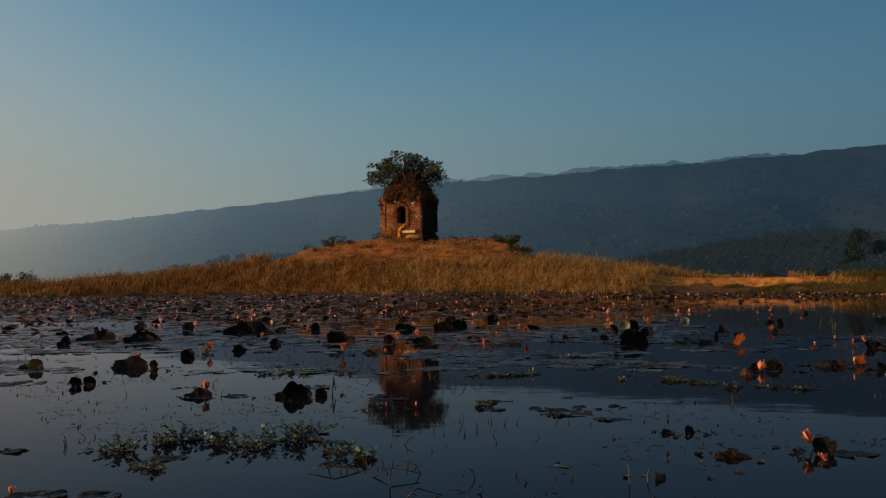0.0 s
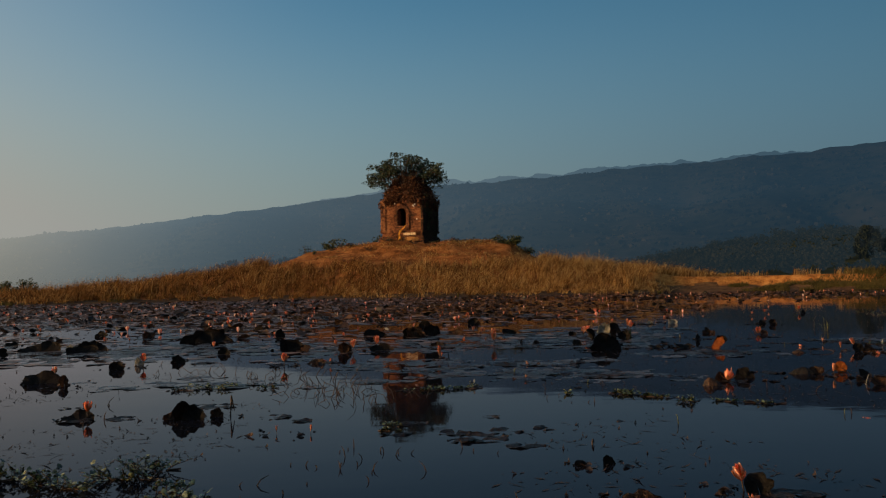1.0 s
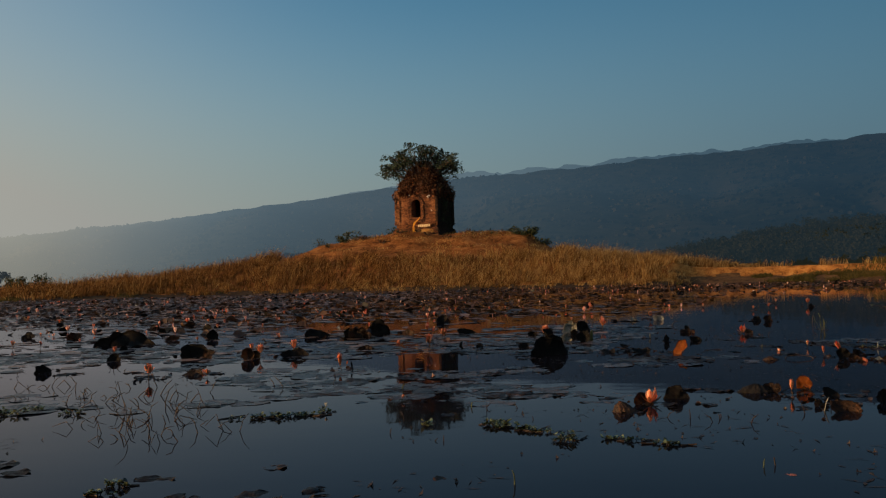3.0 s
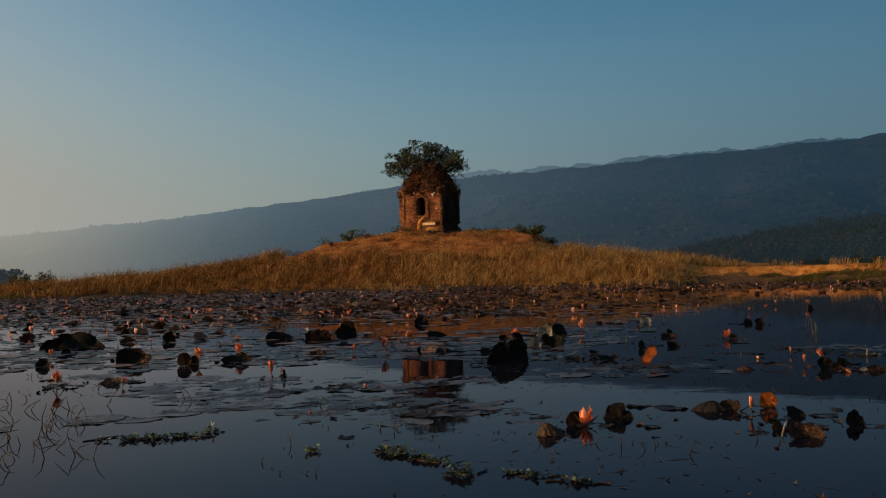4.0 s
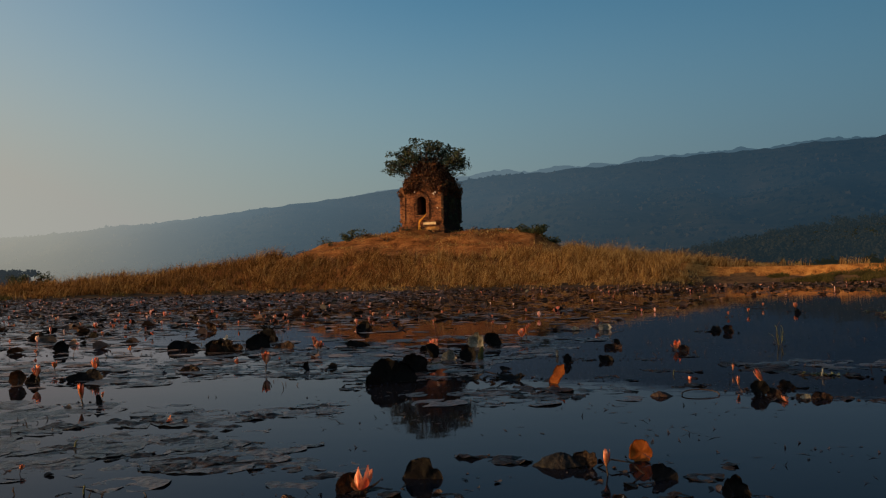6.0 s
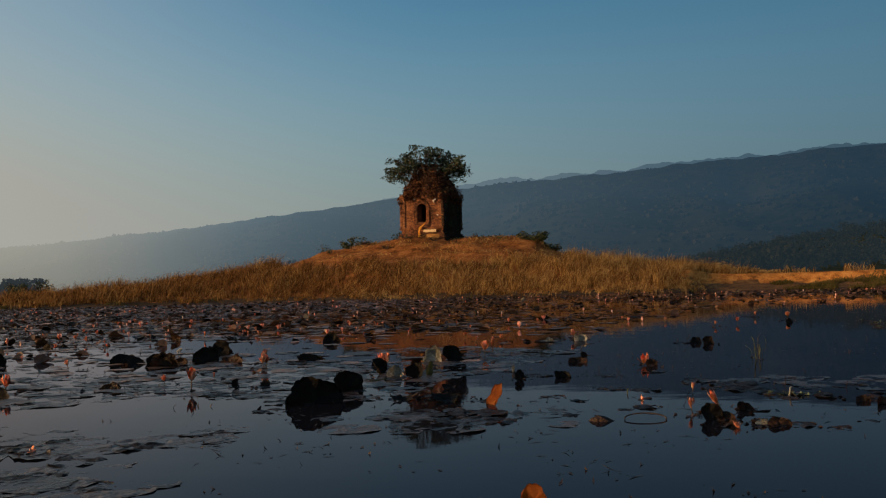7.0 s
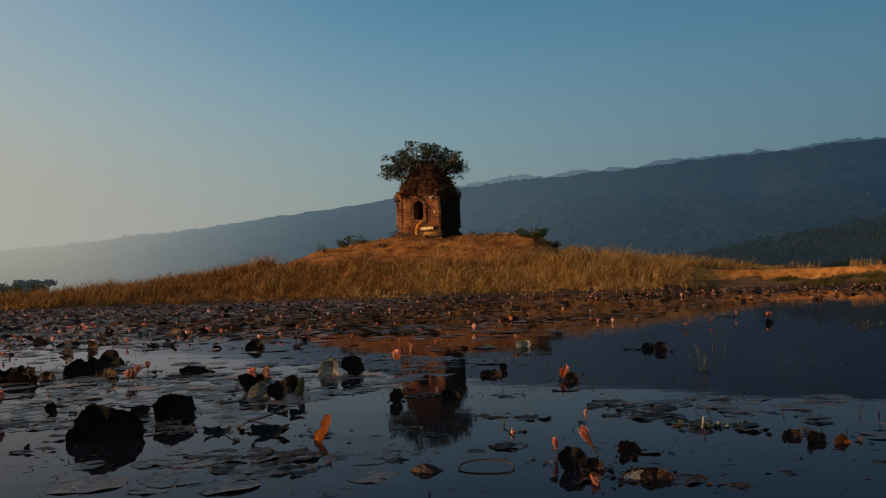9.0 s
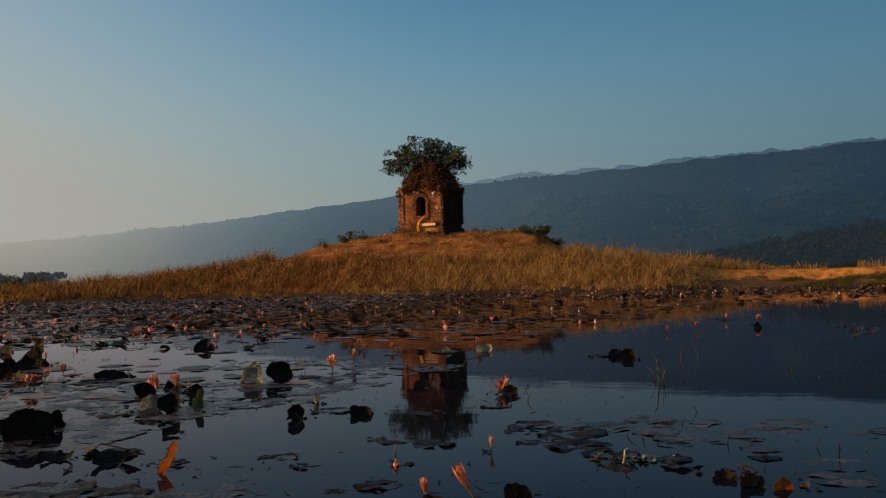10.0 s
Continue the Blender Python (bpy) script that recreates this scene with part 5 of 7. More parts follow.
# around the start of the walk
weed_clump(-1.78, 2.60, 0.216, 0.105, 9, "green")
weed_clump(-1.65, 2.84, 0.191, 0.083, 8, "green")
weed_clump(-1.52, 2.94, 0.177, 0.090, 8, "green")
weed_clump(-1.36, 2.85, 0.173, 0.094, 8, "green")
weed_clump(-1.18, 2.74, 0.198, 0.097, 9, "green")
weed_clump(-0.99, 2.95, 0.251, 0.132, 12, "green")
weed_clump(-0.94, 3.13, 0.146, 0.097, 6, "green")
weed_clump(-0.70, 2.70, 0.133, 0.059, 5, "green")
weed_clump(-0.58, 2.48, 0.168, 0.067, 7, "green")
weed_clump(-0.50, 2.41, 0.083, 0.066, 4, "green")
weed_clump(-1.92, 6.69, 0.164, 0.044, 4, "green")
weed_clump(-1.46, 2.18, 0.139, 0.056, 4, "green")
weed_clump(1.95, 5.45, 0.188, 0.056, 5, "green")
weed_clump(1.59, 5.87, 0.128, 0.020, 3, "green")
weed_clump(1.72, 5.79, 0.127, 0.019, 3, "green")
weed_clump(1.81, 5.73, 0.126, 0.019, 3, "green")
weed_clump(2.16, 5.50, 0.124, 0.019, 3, "green")
weed_clump(2.27, 5.43, 0.123, 0.019, 3, "green")
weed_clump(2.40, 5.35, 0.123, 0.019, 3, "green")
weed_clump(2.47, 5.31, 0.122, 0.019, 3, "green")
standing_leaf(-1.42, 4.86, 0.19, 0.088, "dark", 76, 8, 0.08)
standing_leaf(-1.34, 4.82, 0.15, 0.062, "dark", 66, -20, 0.2)
standing_leaf(-1.50, 4.80, 0.10, 0.045, "brown", 60, 25, 0.2)
standing_leaf(-1.21, 4.90, 0.108, 0.057, "brown", 80, -20, 0.25)
bent_stem(-1.14, 4.93, 0.195, 0.017, "stalk", 0.0130)
bent_stem(-0.42, 2.03, 0.068, 0.152, "stalk", 0.0076)
bent_stem(-0.32, 1.84, 0.113, 0.012, "stalk", 0.0072)
bent_stem(-0.49, 2.14, 0.039, -0.182, "stalk", 0.0078)
bent_stem(-0.23, 1.66, 0.051, 0.092, "stalk", 0.0069)
lily(-2.09, 4.86, 0.128, "half", 3, 0)
floating_pad(-2.12, 4.76, 0.263, "dark")
standing_leaf(-2.13, 4.82, 0.20, 0.028, "dark", 16, 0, 0.2)
floating_pad(-2.44, 5.38, 0.192, "brown")
floating_pad(-1.85, 4.86, 0.241, "dark")
lily(-3.74, 7.63, 0.127, "half", 8, 0)
standing_leaf(-3.64, 7.18, 0.365, 0.061, "dark", 25, 0, 0.2)
standing_leaf(-3.29, 6.93, 0.088, 0.101, "brown", 82, 50, 0.1)
standing_leaf(-3.44, 5.59, 0.093, 0.062, "dark", 75, 0, 0.25)
standing_leaf(-3.39, 5.72, 0.104, 0.062, "dark", 75, 20, 0.25)
standing_leaf(-4.61, 7.07, 0.251, 0.078, "dark", 66, 0, 0.15)
standing_leaf(-3.54, 8.60, 0.151, 0.082, "dark", 75, 0, 0.25)
standing_leaf(-3.51, 9.11, 0.115, 0.078, "pale", 80, 50, 0.25)
lily(-3.37, 8.93, 0.155, "half", 0, 0)
standing_leaf(-3.18, 9.47, 0.175, 0.073, "dark", 75, 0, 0.25)
floating_pad(-2.80, 9.27, 0.285, "brown")
floating_pad(-4.57, 6.72, 0.364, "dark")
floating_pad(-4.25, 7.01, 0.430, "dark")
floating_pad(-3.97, 5.72, 0.429, "dark")
standing_leaf(-6.00, 10.64, 0.155, 0.120, "dark", 80, 30, 0.25)
standing_leaf(-4.19, 13.34, 0.682, 0.136, "dark", 50, 0, 0.25)
standing_leaf(-6.00, 11.64, 0.549, 0.082, "dark", 30, 0, 0.25)
standing_leaf(-5.22, 11.33, 0.440, 0.070, "dark", 35, 0, 0.25)
floating_pad(-1.70, 1.61, 0.227, "dark")
lily(-1.79, 1.56, 0.058, "half", 10, 0)
floating_pad(-1.46, 1.64, 0.173, "dark")
floating_pad(-2.32, 2.58, 0.145, "brown")
floating_pad(-1.47, 2.42, 0.175, "dark")
floating_pad(-1.51, 6.96, 0.279, "dark")
standing_leaf(1.04, 3.21, 0.059, 0.026, "dark", 60, 0, 0.25)
standing_leaf(1.17, 3.25, 0.072, 0.030, "dark", 60, 0, 0.25)
floating_pad(1.28, 3.17, 0.114, "dark")
standing_leaf(1.23, 2.49, 0.172, 0.027, "brown", 30, 0, 0.1)
bent_stem(1.14, 3.76, 0.054, 0.007, "stalk", 0.0090)
bent_stem(0.67, 1.94, 0.077, -0.010, "sedge", 0.0062)
bent_stem(0.75, 1.98, 0.050, 0.005, "sedge", 0.0063)
standing_leaf(0.80, 2.00, 0.060, 0.020, "green", 50, 40, 0.25)
floating_pad(0.42, 2.28, 0.075, "pale")
floating_pad(0.57, 3.99, 0.296, "dark")
floating_pad(0.79, 3.75, 0.214, "dark")
weed_clump(0.02, 4.43, 0.111, 0.032, 4, "green")
standing_leaf(1.69, 2.65, 0.109, 0.079, "dark", 75, -20, 0.3)
lily(1.65, 2.68, 0.115, "half", -15, 0)
lily(1.63, 2.50, 0.047, "wide", 60, 0)
floating_pad(1.82, 2.62, 0.212, "dark")
# by the first bend
floating_pad(-1.42, 5.44, 0.335, "dark")
floating_pad(-0.82, 4.88, 0.227, "dark")
floating_pad(-0.60, 4.69, 0.139, "dark")
weed_clump(-1.85, 6.54, 0.332, 0.071, 8, "green")
weed_clump(-1.34, 6.58, 0.138, 0.034, 4, "green")
weed_clump(-2.07, 6.48, 0.134, 0.036, 4, "green")
weed_clump(-1.75, 6.79, 0.272, 0.036, 5, "green")
bent_stem(-0.62, 6.23, 0.087, -0.016, "stalk", 0.0056)
bent_stem(-1.02, 6.70, 0.129, -0.030, "stalk", 0.0066)
bent_stem(-0.63, 6.15, 0.035, -0.089, "stalk", 0.0045)
bent_stem(-1.03, 6.94, 0.058, -0.039, "stalk", 0.0072)
bent_stem(-1.39, 8.09, 0.142, -0.106, "stalk", 0.0072)
bent_stem(-0.78, 6.23, 0.049, 0.016, "stalk", 0.0074)
bent_stem(-0.73, 7.15, 0.061, 0.066, "stalk", 0.0082)
bent_stem(-0.78, 7.18, 0.074, 0.052, "stalk", 0.0057)
bent_stem(-0.54, 5.59, 0.027, -0.043, "stalk", 0.0069)
bent_stem(-1.18, 6.67, 0.100, -0.103, "stalk", 0.0055)
bent_stem(-0.81, 6.31, 0.087, 0.024, "stalk", 0.0059)
bent_stem(-1.29, 7.08, 0.051, 0.019, "stalk", 0.0054)
bent_stem(-0.35, 5.59, 0.074, -0.017, "stalk", 0.0066)
bent_stem(-0.70, 6.38, 0.060, -0.088, "stalk", 0.0076)
bent_stem(-1.62, 8.71, 0.039, 0.051, "stalk", 0.0070)
bent_stem(-1.58, 7.81, 0.138, -0.043, "stalk", 0.0064)
bent_stem(-0.83, 6.41, 0.064, -0.038, "stalk", 0.0046)
bent_stem(-0.54, 6.39, 0.101, 0.096, "stalk", 0.0063)
bent_stem(-0.85, 6.37, 0.115, -0.013, "stalk", 0.0047)
bent_stem(-0.29, 5.76, 0.036, -0.051, "stalk", 0.0058)
bent_stem(-0.71, 6.37, 0.107, 0.077, "stalk", 0.0058)
bent_stem(-0.45, 6.54, 0.050, 0.053, "stalk", 0.0053)
bent_stem(-0.98, 6.24, 0.067, -0.052, "stalk", 0.0046)
bent_stem(-0.58, 6.07, 0.044, -0.043, "stalk", 0.0051)
bent_stem(-0.59, 5.52, 0.050, -0.084, "stalk", 0.0051)
bent_stem(-0.61, 7.07, 0.112, -0.057, "stalk", 0.0053)
bent_stem(-0.24, 5.46, 0.096, -0.032, "stalk", 0.0057)
bent_stem(-0.97, 7.51, 0.123, -0.078, "stalk", 0.0079)
bent_stem(-0.37, 5.35, 0.099, -0.071, "stalk", 0.0046)
bent_stem(-0.98, 6.84, 0.069, -0.083, "stalk", 0.0058)
bent_stem(-0.78, 7.67, 0.109, 0.070, "stalk", 0.0082)
bent_stem(-0.64, 6.70, 0.027, -0.010, "stalk", 0.0077)
bent_stem(-0.16, 5.80, 0.091, -0.051, "stalk", 0.0066)
bent_stem(-0.34, 5.71, 0.052, 0.080, "stalk", 0.0053)
bent_stem(-0.24, 6.05, 0.035, 0.058, "stalk", 0.0046)
bent_stem(-0.74, 5.80, 0.071, -0.032, "stalk", 0.0052)
bent_stem(0.04, 5.81, 0.062, -0.069, "stalk", 0.0049)
bent_stem(-0.47, 5.85, 0.109, -0.014, "stalk", 0.0069)
bent_stem(-0.89, 7.15, 0.137, 0.095, "stalk", 0.0079)
bent_stem(-0.10, 5.98, 0.041, 0.083, "stalk", 0.0056)
bent_stem(-0.32, 5.99, 0.058, -0.022, "stalk", 0.0046)
bent_stem(-0.98, 6.52, 0.081, -0.074, "stalk", 0.0047)
bent_stem(-0.61, 5.86, 0.068, 0.051, "stalk", 0.0058)
bent_stem(-0.82, 6.26, 0.048, -0.095, "stalk", 0.0065)
bent_stem(-1.26, 7.44, 0.066, 0.092, "stalk", 0.0075)
bent_stem(-0.54, 6.79, 0.072, 0.045, "stalk", 0.0056)
bent_stem(-2.02, 7.92, 0.076, 0.020, "stalk", 0.0065)
bent_stem(-0.82, 6.91, 0.122, 0.028, "stalk", 0.0077)
bent_stem(-1.59, 8.02, 0.043, -0.048, "stalk", 0.0074)
bent_stem(-0.16, 5.51, 0.072, -0.068, "stalk", 0.0061)
bent_stem(-0.62, 6.61, 0.085, 0.069, "stalk", 0.0080)
bent_stem(-0.03, 5.86, 0.109, -0.059, "stalk", 0.0060)
bent_stem(-1.13, 7.55, 0.126, 0.100, "stalk", 0.0080)
bent_stem(-0.71, 6.84, 0.078, -0.038, "stalk", 0.0056)
bent_stem(-0.64, 5.82, 0.112, 0.049, "stalk", 0.0070)
bent_stem(-0.63, 5.95, 0.078, 0.023, "stalk", 0.0059)
bent_stem(-1.24, 7.49, 0.073, 0.075, "stalk", 0.0060)
bent_stem(0.08, 5.83, 0.107, 0.055, "stalk", 0.0049)
bent_stem(-0.48, 6.24, 0.046, 0.085, "stalk", 0.0069)
bent_stem(-0.50, 6.15, 0.053, -0.022, "stalk", 0.0068)
bent_stem(-1.76, 7.55, 0.090, 0.032, "stalk", 0.0067)
bent_stem(-1.02, 6.10, 0.033, 0.030, "stalk", 0.0054)
bent_stem(-1.00, 5.96, 0.055, -0.080, "stalk", 0.0053)
bent_stem(-2.21, 8.20, 0.093, -0.093, "stalk", 0.0074)
bent_stem(-1.87, 7.79, 0.066, 0.046, "stalk", 0.0070)
bent_stem(-1.50, 7.41, 0.032, -0.045, "stalk", 0.0066)
bent_stem(-1.40, 7.29, 0.060, 0.110, "stalk", 0.0064)
bent_stem(-1.25, 6.46, 0.048, -0.049, "stalk", 0.0058)
bent_stem(-1.62, 7.31, 0.076, -0.044, "stalk", 0.0065)
bent_stem(-1.57, 7.75, 0.044, -0.078, "stalk", 0.0068)
bent_stem(-1.54, 7.23, 0.078, 0.060, "stalk", 0.0064)
bent_stem(-1.05, 6.34, 0.034, 0.076, "stalk", 0.0056)
bent_stem(-1.36, 7.11, 0.066, 0.083, "stalk", 0.0062)
bent_stem(-1.08, 6.69, 0.039, 0.093, "stalk", 0.0058)
bent_stem(-2.23, 7.41, 0.034, -0.091, "stalk", 0.0060)
bent_stem(-2.28, 8.43, 0.074, -0.076, "stalk", 0.0067)
bent_stem(-2.17, 7.39, 0.033, -0.060, "stalk", 0.0060)
bent_stem(-2.35, 7.80, 0.066, -0.024, "stalk", 0.0063)
bent_stem(-2.34, 8.05, 0.040, 0.032, "stalk", 0.0065)
bent_stem(-1.62, 7.25, 0.073, -0.024, "stalk", 0.0057)
bent_stem(-2.82, 7.98, 0.088, -0.023, "stalk", 0.0066)
bent_stem(-1.71, 6.83, 0.037, -0.083, "stalk", 0.0054)
bent_stem(-2.03, 7.60, 0.052, 0.023, "stalk", 0.0061)
bent_stem(-2.68, 8.13, 0.094, 0.072, "stalk", 0.0066)
bent_stem(-2.56, 7.63, 0.050, -0.022, "stalk", 0.0062)
bent_stem(-1.67, 7.13, 0.078, 0.044, "stalk", 0.0057)
bent_stem(-1.54, 6.90, 0.048, -0.037, "stalk", 0.0054)
bent_stem(-2.54, 8.09, 0.033, 0.075, "stalk", 0.0066)
bent_stem(-2.38, 8.13, 0.051, -0.076, "stalk", 0.0066)
bent_stem(-2.39, 8.22, 0.091, 0.081, "stalk", 0.0066)
weed_clump(0.07, 6.33, 0.330, 0.031, 12, "green")
weed_clump(0.29, 6.41, 0.234, 0.023, 9, "green")
weed_clump(0.41, 6.57, 0.080, 0.040, 3, "white")
weed_clump(-0.01, 4.27, 0.081, 0.027, 4, "green")
lily(-0.44, 4.21, 0.028, "bud", 0, 0)
lily(-0.64, 4.20, 0.023, "bud", 0, 0)
floating_pad(1.39, 4.56, 0.081, "brown")
bent_stem(1.70, 4.46, 0.058, -0.011, "sedge", 0.0066)
floating_pad(0.69, 4.22, 0.218, "dark")
floating_pad(0.92, 4.33, 0.156, "dark")
floating_pad(0.12, 4.55, 0.171, "dark")
floating_pad(0.40, 4.17, 0.206, "dark")
floating_pad(0.07, 4.16, 0.184, "dark")
floating_pad(0.59, 4.81, 0.117, "brown")
floating_pad(0.45, 3.90, 0.169, "dark")
floating_pad(1.15, 7.49, 0.269, "dark")
floating_pad(1.46, 7.27, 0.304, "brown")
floating_pad(0.75, 8.89, 0.294, "dark")
bent_stem(2.76, 4.78, 0.038, 0.009, "sedge", 0.0059)
bent_stem(2.82, 4.82, 0.036, -0.006, "stalk", 0.0059)
floating_pad(2.83, 4.62, 0.051, "pink")
weed_clump(1.58, 5.92, 0.159, 0.032, 6, "green")
weed_clump(1.75, 5.83, 0.104, 0.017, 3, "green")
standing_leaf(-5.24, 11.66, 0.408, 0.098, "dark", 45, 0, 0.25)
lily(-3.47, 11.60, 0.122, "half", 15, 0)
standing_leaf(-4.03, 13.31, 0.611, 0.122, "dark", 40, 0, 0.25)
lily(-1.71, 8.65, 0.156, "half", 0, 0)
floating_pad(-1.74, 8.80, 0.339, "dark")
standing_leaf(-1.45, 9.01, 0.206, 0.036, "brown", 35, 0, 0.25)
lily(-1.25, 8.87, 0.078, "half", 0, 0)
# the middle of the walk
standing_leaf(-2.25, 11.08, 0.311, 0.124, "dark", 60, 10, 0.25)
standing_leaf(-2.00, 10.94, 0.170, 0.095, "brown", 65, -20, 0.25)
standing_leaf(-1.44, 10.63, 0.138, 0.112, "brown", 70, 20, 0.25)
standing_leaf(-1.43, 10.83, 0.129, 0.070, "dark", 75, 0, 0.25)
lily(-1.33, 10.72, 0.173, "half", 5, 0)
standing_leaf(-0.99, 10.94, 0.318, 0.069, "dark", 40, 0, 0.25)
lily(-1.12, 11.34, 0.181, "half", 6, 0)
lily(-0.09, 9.27, 0.167, "bud", -4, 0)
standing_leaf(-0.00, 9.33, 0.065, 0.084, "dark", 80, 70, 0.25)
lily(-0.10, 9.56, 0.077, "bud", 10, 0)
lily(-1.42, 9.25, 0.055, "wide", 20, 0)
floating_pad(-1.28, 9.14, 0.196, "brown")
floating_pad(0.83, 7.99, 0.297, "dark")
floating_pad(0.69, 7.67, 0.285, "dark")
floating_pad(0.29, 8.45, 0.368, "dark")
floating_pad(0.64, 8.60, 0.369, "dark")
floating_pad(0.77, 8.70, 0.289, "brown")
lily(0.86, 8.58, 0.024, "wide", 70, 0)
bent_stem(-0.26, 7.91, 0.099, -0.079, "stalk", 0.0079)
bent_stem(-0.37, 8.04, 0.069, -0.040, "stalk", 0.0081)
lily(0.83, 7.07, 0.045, "half", 20, 0)
bent_stem(1.35, 6.70, 0.037, 0.006, "sedge", 0.0086)
weed_clump(1.53, 5.97, 0.109, 0.044, 7, "green")
weed_clump(1.14, 5.98, 0.050, 0.030, 3, "green")
floating_pad(1.23, 6.36, 0.095, "dark")
floating_pad(1.29, 6.67, 0.086, "dark")
bent_stem(0.74, 7.71, 0.046, 0.018, "sedge", 0.0107)
floating_pad(-1.56, 26.11, 0.444, "dark")
floating_pad(1.27, 8.35, 0.307, "dark")
floating_pad(1.37, 8.76, 0.325, "brown")
floating_pad(1.26, 7.98, 0.326, "dark")
floating_pad(1.60, 7.35, 0.289, "brown")
floating_pad(1.81, 7.26, 0.312, "brown")
floating_pad(1.52, 7.18, 0.218, "dark")
floating_pad(1.64, 7.75, 0.275, "dark")
floating_pad(2.01, 7.17, 0.213, "brown")
floating_pad(2.27, 7.01, 0.176, "dark")
floating_pad(1.57, 9.22, 0.259, "dark")
lily(0.47, 11.61, 0.200, "half", 0, 0)
lily(0.43, 13.69, 0.142, "half", 0, 0)
lily(0.05, 14.74, 0.140, "half", 0, 0)
standing_leaf(-0.95, 13.95, 0.300, 0.105, "dark", 60, 0, 0.25)
lily(-1.64, 16.08, 0.089, "pale", 0, 0)
standing_leaf(-1.59, 14.47, 0.396, 0.079, "dark", 40, 0, 0.25)
standing_leaf(-0.80, 15.15, 0.229, 0.147, "dark", 75, 40, 0.25)
lily(2.50, 6.74, 0.12, "fan", 8, 0)
standing_leaf(2.46, 6.78, 0.122, 0.052, "brown", 55, 10, 0.3)
standing_leaf(2.71, 7.02, 0.185, 0.078, "dark", 81, -18, 0.04)
tent_leaf(2.31, 6.44, 0.129, 0.067, "brown")
floating_pad(2.57, 6.75, 0.221, "dark")
floating_pad(2.87, 6.70, 0.109, "dark")
floating_pad(2.86, 6.38, 0.056, "brown")
floating_pad(2.39, 6.42, 0.077, "dark")
tent_leaf(3.27, 7.31, 0.21, 0.060, "dark")
standing_leaf(3.40, 7.30, 0.115, 0.062, "brown", 66, -25, 0.3)
lily(3.48, 7.11, 0.120, "bud", 2, 0)
standing_leaf(3.65, 7.44, 0.102, 0.090, "orange", 75, -15, 0.35)
bent_stem(3.64, 7.15, 0.061, -0.076, "stalk", 0.0091)
bent_stem(3.45, 7.27, 0.040, 0.108, "stalk", 0.0093)
standing_leaf(3.59, 6.36, 0.179, 0.040, "brown", 34, 0, 0.3)
standing_leaf(3.51, 6.59, 0.080, 0.038, "brown", 60, 30, 0.4)
bent_stem(3.49, 6.41, 0.080, 0.026, "pale", 0.0077)
floating_pad(3.40, 6.48, 0.120, "dark")
standing_leaf(3.94, 6.75, 0.115, 0.070, "dark", 74, 5, 0.15)
standing_leaf(3.71, 7.04, 0.119, 0.036, "dark", 35, 0, 0.25)
floating_pad(3.60, 6.95, 0.145, "dark")
floating_pad(3.88, 7.07, 0.165, "dark")
floating_pad(3.70, 6.70, 0.194, "dark")
standing_leaf(4.12, 6.36, 0.095, 0.037, "dark", 50, 0, 0.25)
floating_pad(4.03, 6.33, 0.062, "dark")
floating_pad(4.02, 6.70, 0.141, "dark")
floating_pad(3.05, 7.42, 0.221, "dark")
floating_pad(2.87, 7.51, 0.161, "brown")
floating_pad(3.20, 7.38, 0.125, "dark")
floating_pad(3.99, 7.31, 0.158, "dark")
# the far end of the walk
standing_leaf(1.87, 10.58, 0.44, 0.195, "dark", 84, 4, 0.04)
standing_leaf(1.91, 11.36, 0.289, 0.152, "dark", 70, 30, 0.2)
standing_leaf(1.59, 11.57, 0.143, 0.067, "dark", 50, 0, 0.25)
standing_leaf(1.85, 11.74, 0.127, 0.085, "dark", 75, 30, 0.25)
standing_leaf(0.85, 11.68, 0.099, 0.081, "dark", 78, 50, 0.25)
standing_leaf(1.05, 11.86, 0.109, 0.032, "dark", 40, 0, 0.25)
lily(1.87, 13.03, 0.198, "half", -4, 0)
lily(1.82, 13.46, 0.167, "half", 4, 0)
standing_leaf(2.09, 12.54, 0.157, 0.072, "pale", 60, 20, 0.6)
standing_leaf(1.85, 12.83, 0.184, 0.136, "dark", 70, 50, 0.5)
floating_pad(1.97, 12.22, 0.206, "green")
standing_leaf(2.33, 12.41, 0.162, 0.135, "dark", 70, -30, 0.5)
standing_leaf(2.21, 12.98, 0.126, 0.114, "brown", 75, 30, 0.4)
standing_leaf(2.75, 11.48, 0.109, 0.019, "dark", 14, 0, 0.25)
bent_stem(2.54, 10.95, 0.058, 0.218, "stalk", 0.0145)
standing_leaf(2.50, 10.74, 0.162, 0.021, "dark", 12, 0, 0.25)
standing_leaf(2.85, 10.68, 0.239, 0.024, "dark", 10, 0, 0.25)
floating_pad(3.13, 10.67, 0.201, "dark")
floating_pad(2.86, 10.05, 0.44, "brown")
floating_pad(3.16, 10.00, 0.40, "brown")
floating_pad(3.06, 9.71, 0.310, "dark")
floating_pad(3.33, 9.64, 0.245, "dark")
floating_pad(2.74, 10.89, 0.284, "dark")
standing_leaf(2.23, 14.23, 0.234, 0.139, "pale", 70, -15, 0.45)
standing_leaf(2.36, 14.37, 0.226, 0.147, "dark", 65, 20, 0.4)
floating_pad(2.53, 14.62, 0.346, "dark")
standing_leaf(3.25, 10.45, 0.21, 0.128, "orange", 60, -70, 0.15)
standing_leaf(2.42, 12.58, 0.064, 0.138, "sedgeleaf", 85, 20, 0.1)
standing_leaf(3.30, 12.08, 0.108, 0.100, "dark", 78, 30, 0.25)
standing_leaf(3.19, 12.86, 0.056, 0.065, "pale", 80, 60, 0.25)
